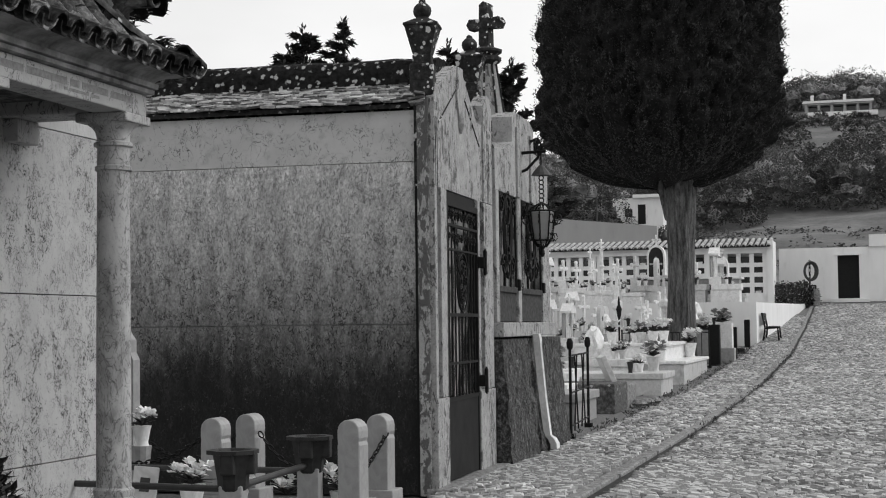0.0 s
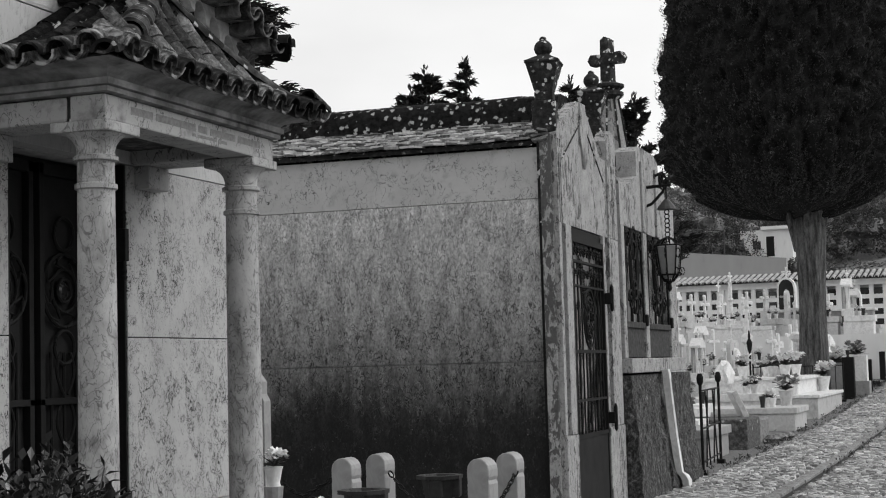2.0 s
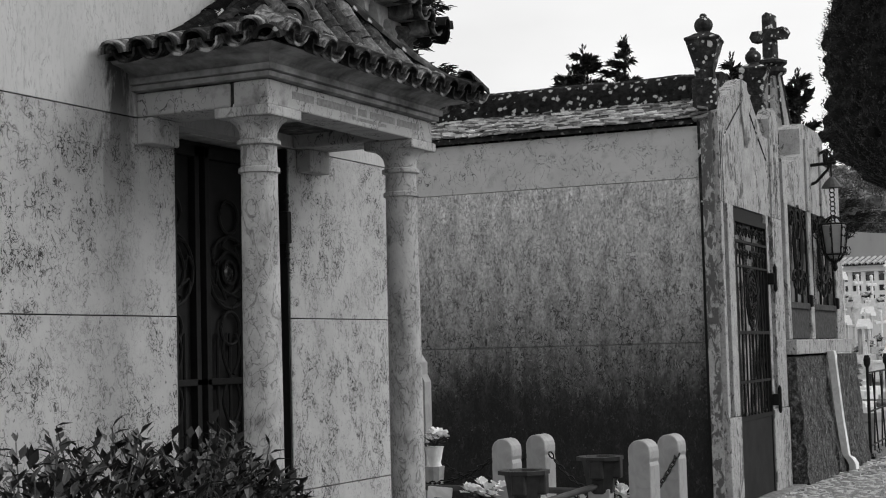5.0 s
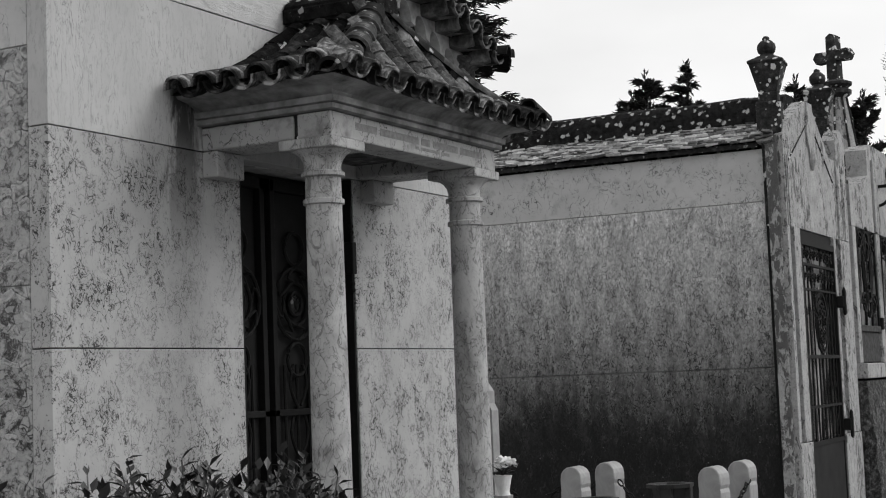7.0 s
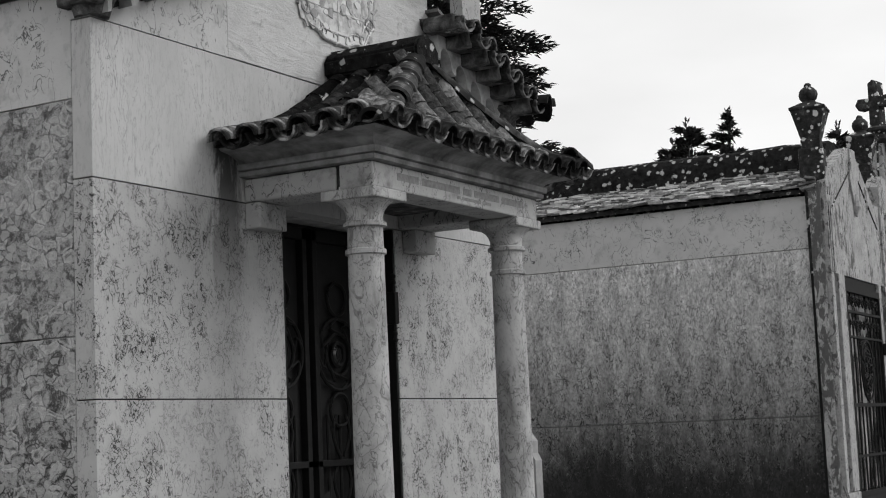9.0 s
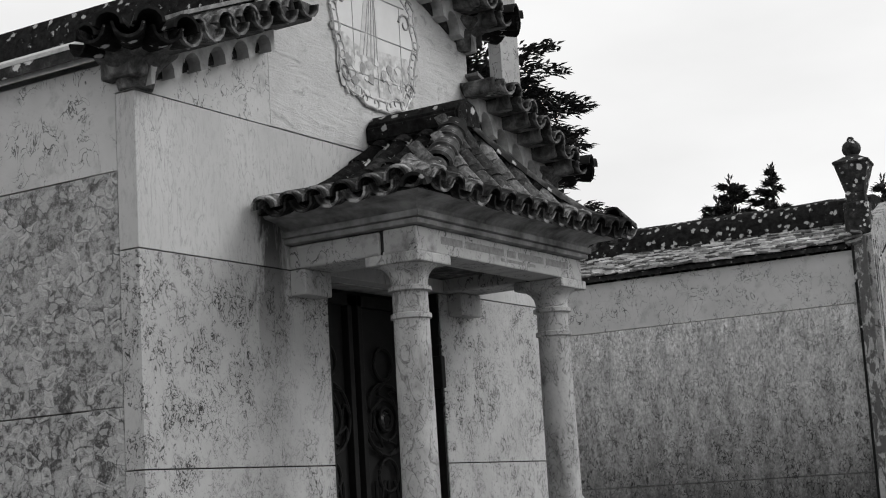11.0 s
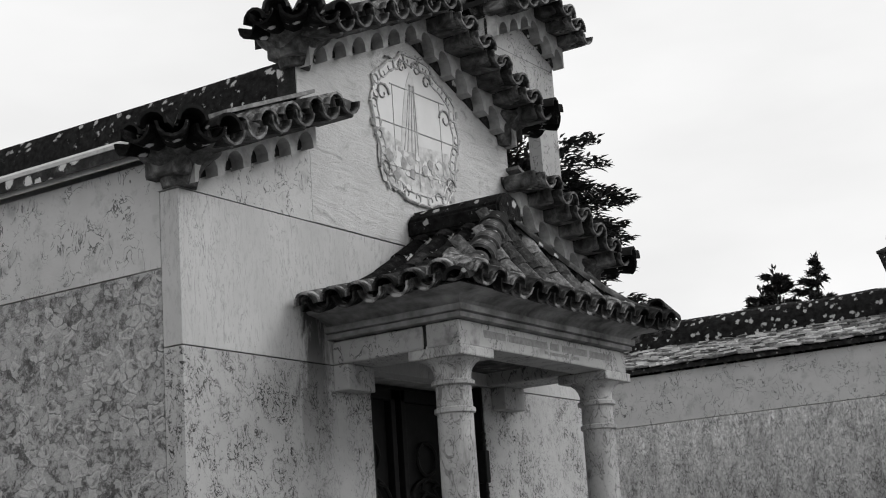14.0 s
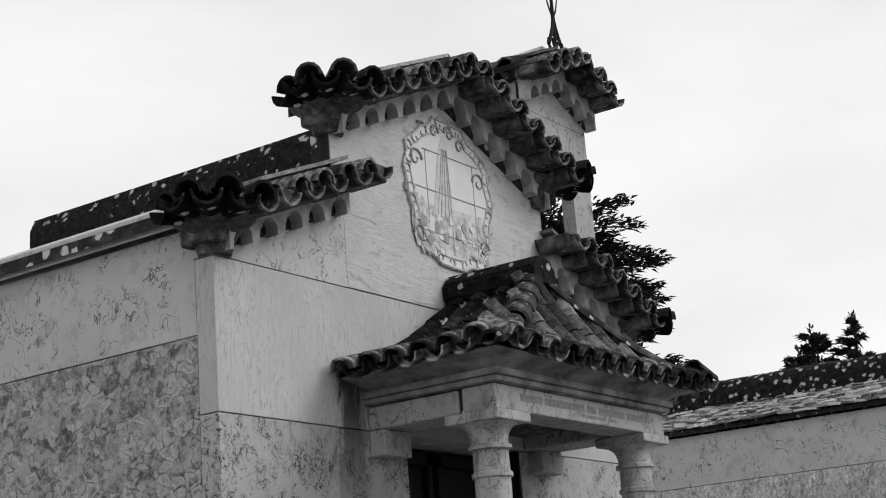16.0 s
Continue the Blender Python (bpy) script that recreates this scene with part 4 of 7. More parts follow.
def build_porch(ch):
    # podium and steps
    bm = box(B(), 0.004, 1.0, -1.1, 1.1, 0, 0.42, 0.01)
    pod = part("podium", bm, WEATHERED, ch)
    for i, z in enumerate((0.14, 0.28)):
        part("step", box(B(), 1.0, 1.35 - 0.17 * i, -0.9, 0.9, z - 0.14, z, 0.01), WEATHERED, pod)
    # columns
    prof = [(0.15, 0.42), (0.15, 0.52), (0.128, 0.53), (0.128, 0.60), (0.115, 0.615), (0.122, 0.64), (0.122, 0.655), (0.104, 0.67), (0.1035, 1.2), (0.100, 1.9), (0.0965, 2.545),
            (0.097, 2.556), (0.110, 2.562), (0.110, 2.585), (0.097, 2.592), (0.0955, 2.69), (0.096, 2.700), (0.116, 2.708), (0.116, 2.728), (0.098, 2.738), (0.099, 2.765), (0.108, 2.795), (0.126, 2.82), (0.147, 2.835), (0.152, 2.842)]
    for y in (-0.798, 0.798):
        col = part("column", lathe(B(), prof, 28, pose(0.687, y, 0)), SHAFT, ch, "round veined limestone column with ringed neck", True)
        part("abacus", box(B(), 0.52, 0.854, y - 0.165, y + 0.165, 2.842, 2.897, 0.008), SHAFT, col)
    # entablature: beams round an open soffit
    ent = part("architrave", box(B(), 0.628, 0.838, -0.94, 0.94, 2.897, 3.03, 0.008), ASHLAR, ch, "limestone beam with a worn carved inscription")
    for s in (-1, 1):
        y0, y1 = sorted((s * 0.64, s * 0.94))
        part("side_beam", box(B(), 0.002, 0.606, y0, y1, 2.899, 3.028, 0.016), ASHLAR, ent)
        part("open_joint", box(B(), 0.600, 0.632, y0 + 0.012, y1 - 0.012, 2.90, 3.028), CRUST, ent)
        part("corbel", box(B(), 0.002, 0.105, min(s * 0.935, s * 0.69), max(s * 0.935, s * 0.69), 2.755, 2.897, 0.008), ASHLAR, ent)
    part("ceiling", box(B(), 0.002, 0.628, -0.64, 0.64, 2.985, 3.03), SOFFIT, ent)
    # worn carved names become plain bars
    y = -0.70
    for w in (0.22, 0.42, 0.10, 0.30, 0.28):
        part("inscription", box(B(), 0.838, 0.8395, y, y + w, 2.955, 2.995), LETTER, ent)
        y += w + 0.035
    y = -0.06
    for w in (0.04, 0.22, 0.10):
        part("inscription", box(B(), 0.838, 0.8395, y, y + w, 2.925, 2.942), LETTER, ent)
        y += w + 0.02
    bm = ring_loft(B(), [(0.842, 0.944, 3.033), (0.872, 0.974, 3.037), (0.874, 0.976, 3.062), (0.862, 0.964, 3.066), (0.890, 0.992, 3.070), (0.893, 0.995, 3.102), (0.872, 0.974, 3.106), (0.885, 0.995, 3.125), (0.925, 1.055, 3.148), (0.985, 1.13, 3.158), (1.0, 1.15, 3.172)])
    part("cornice", bm, CORNICE_STONE, ch, "moulded limestone cornice")
    # hipped roof with hollow slopes
    ex, ey, ez, rx, rz = 1.02, 1.19, 3.185, 0.56, 3.80

    def lift(u):
        return ez + (rz - ez) * (0.50 * u + 0.50 * u * u)
    pitch_n = 13

    def face(bm, side):
        """One hollow slope with the ripple of its tile rows. side: 0 front, -1 and 1 the flanks."""
        nc = pitch_n * 6 if side == 0 else 36
        nu = 12
        prev = None
        for j in range(nu + 1):
            row = []
            for i in range(nc + 1):
                u = j / nu
                w = i / nc
                if side == 0:
                    half = ey * (1 - u)
                    c = -half + 2 * half * w
                    wave = math.cos(2 * math.pi * (c + ey) / (2 * ey) * pitch_n + math.pi)
                    p = [ex + (rx - ex) * u, c, lift(u)]
                else:
                    reach = ex + (rx - ex) * u
                    c = reach * w
                    wave = math.cos(2 * math.pi * c / ex * 6 + math.pi)
                    p = [c, side * ey * (1 - u), lift(u)]
                edge_fade = min(1.0, 6 * min(w, 1 - w) + 0.15)
                p[2] += (0.026 * wave + 0.018 * noise.noise((p[0] * 7, p[1] * 7, 3))) * edge_fade * (1 - 0.4 * u)
                row.append(bm.verts.new(p))
            if prev:
                for i in range(nc):
                    bm.faces.new((prev[i], prev[i + 1], row[i + 1], row[i]))
            prev = row

    bm = B()
    for side in (-1, 1):
        face(bm, side)
    bot = [bm.verts.new(p) for p in ((0, -ey, 3.172), (ex, -ey, 3.172), (ex, ey, 3.172), (0, ey, 3.172))]
    bm.faces.new(bot)
    roof = part("porch_roof", bm, SHADE_TILE, ch, "hollow hipped roof of old clay tiles, flanks in shade tones", True)
    bm = B()
    face(bm, 0)
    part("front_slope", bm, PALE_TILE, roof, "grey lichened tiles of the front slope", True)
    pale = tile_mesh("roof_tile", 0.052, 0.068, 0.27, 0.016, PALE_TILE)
    flank_tile = tile_mesh("roof_tile", 0.052, 0.068, 0.27, 0.016, SHADE_TILE)

    def course(count, side):
        """Overlapping cover tiles up one slope, row by row."""
        for i in range(count):
            c = -ey + (i + 0.5) * 2 * ey / count if side == 0 else (i + 0.5) * ex / count
            u = 0.10
            while u < 0.92:
                v = min(1.0, u + 0.30)
                if side == 0:
                    if abs(c) > ey * (1 - u) - 0.05:
                        break
                    foot, head, acr = Vector((ex + (rx - ex) * u, c, lift(u))), Vector((ex + (rx - ex) * v, c, lift(v))), Vector((0, 1, 0))
                else:
                    if c > ex + (rx - ex) * u - 0.05:
                        break
                    foot, head, acr = Vector((c, side * ey * (1 - u), lift(u))), Vector((c, side * ey * (1 - v), lift(v))), Vector((1, 0, 0))
                down = (foot - head).normalized()
                o = foot - down * 0.27 + Vector((0, 0, random.uniform(-0.032, -0.022)))
                put_tile(pale if side == 0 else flank_tile, roof, frame_of(o, down, acr) @ pose(0, 0, 0, random.uniform(-6, 6), random.uniform(-1.5, 1.5), random.uniform(-4, 4)))
                u += 0.21 if side == 0 else 0.155
    course(pitch_n, 0)
    course(6, -1)
    course(6, 1)

    def rows(count, face):
        """The lowest row of tiles along one eave, on its own pieces. face: 0 front, -1 and 1 the flanks."""
        for i in range(count):
            c = -ey + (i + 0.5) * 2 * ey / count if face == 0 else (i + 0.5) * ex / count
            if face == 0:
                down, foot, acr = Vector((1, 0, -0.42)), Vector((ex + 0.055, c, ez)), Vector((0, 1, 0))
            else:
                down, foot, acr = Vector((0, face, -0.30)), Vector((c, face * (ey + 0.055), ez)), Vector((1, 0, 0))
            down.normalize()
            edge = 0.045 * (abs(c) / ey) ** 6 if face == 0 else 0.045 * (c / ex) ** 6
            o = foot - down * 0.20 + Vector((0, 0, 0.004 + edge))
            put_tile(SHORT_COVER, roof, frame_of(o, down, acr) @ pose(0, 0, 0, 0, 0, random.uniform(-3, 3)))
            h = (2 * ey if face == 0 else ex) / count / 2
            put_tile(SHORT_CHANNEL, roof, frame_of(o + acr * h + Vector((0, 0, 0.018)), down, acr) @ pose(0, 0, 0, 180))
    rows(pitch_n, 0)
    rows(6, -1)
    rows(6, 1)
    for s in (-1, 1):
        u = 0.02 if s < 0 else 0.10
        while u < 0.95:
            p = Vector((ex + (rx - ex) * u, s * ey * (1 - u), lift(u)))
            v = min(u + 0.22, 1.0)
            q = Vector((ex + (rx - ex) * v, s * ey * (1 - v), lift(v)))
            down = (p - q).normalized()
            big = s < 0 and 0.3 < u
            put_tile(HIP if big else SMALL_HIP, roof, frame_of(q + Vector((0, 0, 0.0)), down, down.cross(Vector((0, 0, 1))) * -1), "hip_tile")
            u += 0.13 if big else 0.2
    bm = prism(B(), [(-0.13, 3.74), (0.13, 3.74), (0.135, 3.84), (0.08, 3.905), (0.0, 3.925), (-0.08, 3.905), (-0.135, 3.84)], "x", 0.0, rx + 0.09)
    bmesh.ops.bevel(bm, geom=[e for e in bm.edges], offset=0.015, segments=2, affect="EDGES")
    part("porch_ridge", bm, RIDGE, roof, "thick mortar ridge", True)


random.seed(11)
build_chapel()


# ---- the two mausoleums ----
MAUS = pose(-4.017, 14.164, 0, 0, 0, 2.008)


def urn(owner, x, y, z, k=1.0, label="black lichened stone urn with a flame ball"):
    m = pose(x, y, z, 0, 0, 6)
    bm = box(B(), -0.115 * k, 0.115 * k, -0.115 * k, 0.115 * k, 0, 0.34 * k, 0.014)
    box(bm, -0.09 * k, 0.09 * k, -0.09 * k, 0.09 * k, 0.34 * k, 0.43 * k, 0.01)
    bmesh.ops.transform(bm, matrix=m, verts=bm.verts)
    base = part("urn_base", bm, CRUST, owner, label)
    bm = B()
    rings = ((0.115, 0.43), (0.125, 0.44), (0.222, 0.70), (0.236, 0.705), (0.236, 0.725), (0.17, 0.75), (0.10, 0.78))
    lathe(bm, [(r * k, h * k) for r, h in rings], 4, m @ pose(0, 0, 0, 0, 0, 45))
    part("urn_bowl", bm, CRUST, base)
    ball = [(0.085, 0.765), (0.07, 0.785), (0.062, 0.80), (0.082, 0.825), (0.090, 0.86), (0.084, 0.895), (0.058, 0.925), (0.036, 0.94), (0.034, 0.96), (0.02, 0.975)]
    part("urn_ball", lathe(B(), [(r * k, h * k) for r, h in ball], 12, m), CRUST, base, smooth=True)


def roof_plates(owner, x0, x1, y0, z0, y1, z1, limit=300):
    """Overlapping small schist plates on one slope, in ragged rows."""
    length = math.hypot(y1 - y0, z1 - z0)
    tilt = math.degrees(math.atan2(z1 - z0, y1 - y0))
    rows = int(length / 0.075)
    meshes = []
    for k in range(8):
        w, d, t = random.uniform(0.07, 0.14), random.uniform(0.13, 0.17), random.uniform(0.012, 0.022)
        bm = B()
        pts = [(-w / 2, -d / 2 + random.uniform(0, 0.02)), (0, -d / 2 - random.uniform(0, 0.02)), (w / 2, -d / 2 + random.uniform(0, 0.02)), (w / 2, d / 2), (-w / 2, d / 2)]
        prism(bm, pts, "z", -t / 2, t / 2)
        meshes.append(mesh_of("roof_plate", bm, SLATE))
    rest = B()
    count = 0
    for r in range(rows):
        s = (r + 0.3) / rows
        x = x1 - random.uniform(0, 0.1)
        while x > x0:
            me = random.choice(meshes)
            m = Matrix.Translation((x, y0 + (y1 - y0) * s, z0 + (z1 - z0) * s + 0.012 + random.uniform(0, 0.012))) @ pose(0, 0, 0, tilt - 8 + random.uniform(-6, 5), random.uniform(-7, 7), random.uniform(-12, 12))
            if count < limit and x > x0 + (x1 - x0) * 0.5:
                put_tile(me, owner, m, "roof_plate")
                count += 1
            else:
                n0 = len(rest.verts)
                rest.from_mesh(me)
                rest.verts.ensure_lookup_table()
                bmesh.ops.transform(rest, matrix=m, verts=rest.verts[n0:])
            x -= random.uniform(0.095, 0.165)
    ob = part("roof_plate_rest", rest, SLATE, owner)
    tagged(ob, "ragged overlapping schist plates", kind="stuff")


def scroll_pts(x, cy, cz, r, turns=1.3, s=1, start=0.0, n=14):
    return [(x, cy + s * r * (1 - 0.7 * k / n) * math.cos(start + turns * 2 * math.pi * k / n), cz + r * (1 - 0.7 * k / n) * math.sin(start + turns * 2 * math.pi * k / n)) for k in range(n + 1)]


def build_mausoleum():
    t = thing("mausoleum", MAUS, "family mausoleum of algae-blackened limestone with an iron gate", "mausoleum")
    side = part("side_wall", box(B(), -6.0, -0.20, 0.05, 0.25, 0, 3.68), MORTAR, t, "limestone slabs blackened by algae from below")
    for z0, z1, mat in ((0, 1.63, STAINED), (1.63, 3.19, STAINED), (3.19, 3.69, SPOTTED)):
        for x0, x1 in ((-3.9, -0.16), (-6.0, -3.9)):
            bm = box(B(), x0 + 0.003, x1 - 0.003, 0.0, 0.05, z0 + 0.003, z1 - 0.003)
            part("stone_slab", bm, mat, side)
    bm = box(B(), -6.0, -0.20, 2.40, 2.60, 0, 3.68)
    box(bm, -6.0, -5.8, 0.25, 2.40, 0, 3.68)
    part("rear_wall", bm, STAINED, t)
    # roof of schist plates with a tall mortar ridge
    for s, yy in ((1, -0.06), (-1, 2.66)):
        bm = prism(B(), [(yy, 3.70), (1.30, 4.10), (1.30, 4.15), (yy, 3.745)], "x", -6.1, -0.24)
        roof = part("roof_slope", bm, CRUST, t, "schist slab roof")
        if s > 0:
            roof_plates(roof, -4.4, -0.30, -0.08, 3.745, 1.12, 4.105)
    bm = B()
    n = 26
    prev = None
    for i in range(n + 1):
        x = -6.1 + 5.85 * i / n
        ring = []
        for y, z in ((1.02, 4.08), (1.04, 4.25), (1.10, 4.36), (1.20, 4.40), (1.40, 4.40), (1.50, 4.34), (1.56, 4.08)):
            ring.append(bm.verts.new((x, y + 0.02 * noise.noise((x * 3, y * 5, z)), z + 0.028 * noise.noise((x * 3.7, y * 3, z * 3 + 7)))))
        if prev:
            for k in range(len(ring) - 1):
                bm.faces.new((prev[k], prev[k + 1], ring[k + 1], ring[k]))
        else:
            bm.faces.new(ring)
        prev = ring
    bm.faces.new(prev[::-1])
    part("ridge_cap", bm, RIDGE, t, "thick black mortar ridge spotted with lichen", True)
    # corner pier
    part("corner_pier", box(B(), -0.165, -0.052, -0.085, -0.052, 0, 3.80, 0.008), PEELING, t, "peeling blackened corner pier")
    for k in range(14):
        m = pose(-0.16 + random.uniform(-0.14, 0.10), -0.06 + random.uniform(-0.04, 0.12), 3.74 + random.uniform(0, 0.10), random.uniform(-15, 15), random.uniform(-15, 15), random.uniform(0, 90))
        part("broken_plate", box(B(), -0.05, 0.05, -0.05, 0.05, -0.012, 0.012, 0.004, m), SLATE, t)
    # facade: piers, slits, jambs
    # Black backing paints in the dark depth of the slits.
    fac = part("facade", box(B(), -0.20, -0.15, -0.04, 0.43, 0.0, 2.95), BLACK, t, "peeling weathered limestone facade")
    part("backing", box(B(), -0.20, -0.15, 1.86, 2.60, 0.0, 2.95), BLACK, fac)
    part("backing", box(B(), -0.20, -0.15, -0.05, 2.60, 2.95, 3.80), CRUST, fac)
    for y0, y1 in ((-0.05, 0.043), (0.195, 0.43), (1.865, 1.97), (2.17, 2.64)):
        part("jamb_slab", box(B(), -0.15, 0.0, y0, y1, 0.92, 2.95, 0.006), WEATHERED, fac)
    for y0, y1 in ((-0.05, 0.42), (1.87, 2.64)):
        part("plinth_slab", box(B(), -0.15, 0.012, y0, y1, 0.0, 0.914, 0.008), WEATHERED, fac)
    # upper piers with slits
    for y0, y1, top in ((-0.05, 0.12, 3.95), (2.20, 2.64, 4.16)):
        c = (y0 + y1) / 2
        w = 0.022
        sl = 0.035
        for a, b in ((y0, c - sl - w), (c - sl + w, c + sl - w), (c + sl + w, y1)):
            part("pier_slab", box(B(), -0.15, 0.0, a, b, 2.956, 3.62), WEATHERED, fac)
        bm = prism(B(), [(y0, 3.62), (y1, 3.62), (y1, top - 0.05), (c, top), (y0, top - 0.14)], "x", -0.15, 0.0)
        part("pier_top", bm, WEATHERED, fac)
        for q in (-sl, sl):
            # Black plate in place of the shaded depth of a small slit.
            part("slit", box(B(), 0.0, 0.002, c + q - 0.012, c + q + 0.012, 3.68, 3.76), BLACK, fac)
    bm = prism(B(), [(0.13, 2.956), (2.19, 2.956), (2.19, 3.80), (1.95, 3.80), (1.22, 4.27), (1.02, 4.27), (0.13, 3.92)], "x", -0.15, -0.02)
    part("pediment", bm, WEATHERED, fac, "pointed limestone pediment")
    bm = prism(B(), [(0.95, 3.95), (1.02, 4.26), (1.22, 4.26), (1.29, 3.95), (1.12, 3.62)], "x", -0.02, 0.0)
    part("keystone", bm, WEATHERED, fac)
    part("keystone_drop", lathe(B(), [(0.01, 3.58), (0.05, 3.68), (0.045, 3.74), (0.02, 3.80)], 10, pose(0.0, 1.12, 0)), WEATHERED, fac)
    for y0, z0, y1, z1 in ((0.13, 3.55, 0.98, 4.02), (1.26, 4.02, 2.05, 3.55)):
        bm = tube(B(), [(-0.018, y0, z0), (-0.018, y1, z1)], 0.010, 4)
        part("cornice_line", bm, CRUST, fac)
    urn(t, -0.13, 0.06, 3.79)
    urn(t, -0.22, 2.55, 3.90)
    # threshold
    part("threshold", box(B(), -0.10, 0.16, -0.10, 2.75, -0.02, 0.075, 0.015), KERB, t, "worn stone threshold")
    # gate
    gate = part("gate", box(B(), -0.14, -0.12, 0.43, 1.86, 2.86, 2.95), IRON, t, "black wrought iron gate with a sheet metal foot")
    gate.location.x = 0.085
    bm = B()
    for y0, y1, z0, z1 in ((0.43, 0.475, 0.08, 2.86), (1.815, 1.86, 0.08, 2.86), (0.475, 1.815, 0.86, 0.90), (0.475, 1.815, 1.70, 1.735), (0.475, 1.815, 2.60, 2.625), (0.475, 1.815, 2.80, 2.86), (0.475, 1.815, 2.36, 2.38)):
        box(bm, -0.13, -0.085, y0, y1, z0, z1)
    part("gate_frame", bm, IRON, gate)
    part("kick_plate", box(B(), -0.12, -0.095, 0.475, 1.815, 0.085, 0.86), mat_plain("dull_painted_steel", 0.022, 0.75, 0.35, 0.3, spec=0.08), gate, "dull dark sheet metal")
    part("gate_glass", box(B(), -0.185, -0.175, 0.43, 1.86, 0.80, 2.86), GLINT_GLASS, gate, "glass with painted pale reflections and cloth behind")
    for i in range(9):
        y = 0.56 + i * 0.146
        part("gate_bar", tube(B(), [(-0.105, y, 0.90), (-0.105, y, 1.70)], 0.0095), IRON, gate)
        if i not in (3, 4, 5):
            part("gate_bar", tube(B(), [(-0.105, y, 1.735), (-0.105, y, 2.60)], 0.0095), IRON, gate)
        part("gate_scroll", tube(B(), scroll_pts(-0.10, y, 2.71, 0.06, 1.2, 1 if i % 2 else -1), 0.010, 5), IRON, gate)
        part("gate_scroll", tube(B(), scroll_pts(-0.10, y, 2.49, 0.055, 1.2, -1 if i % 2 else 1), 0.009, 5), IRON, gate)
    part("gate_rail", box(B(), -0.125, -0.09, 0.475, 1.815, 1.22, 1.245), IRON, gate)
    for r in (0.30, 0.22):
        pts = [(-0.095, 1.145 + r * 0.8 * math.cos(k * math.pi / 12), 2.05 + r * math.sin(k * math.pi / 12)) for k in range(25)]
        part("gate_ring", tube(B(), pts, 0.012, 5), IRON, gate)
    for a in range(8):
        c, s = math.cos(a * math.pi / 4), math.sin(a * math.pi / 4)
        part("gate_scroll", tube(B(), scroll_pts(-0.09, 1.145 + 0.12 * c, 2.05 + 0.14 * s, 0.075, 1.2, 1, a), 0.010, 5), IRON, gate)
    for z in (1.02, 2.28):
        part("gate_hinge", box(B(), -0.09, -0.01, 1.83, 1.90, z - 0.06, z + 0.06, 0.012), IRON, gate)
        part("gate_hinge", lathe(B(), [(0.006, z - 0.14), (0.02, z - 0.12), (0.02, z + 0.12), (0.006, z + 0.15)], 8, pose(-0.01, 1.86, 0)), IRON, gate)
    return t


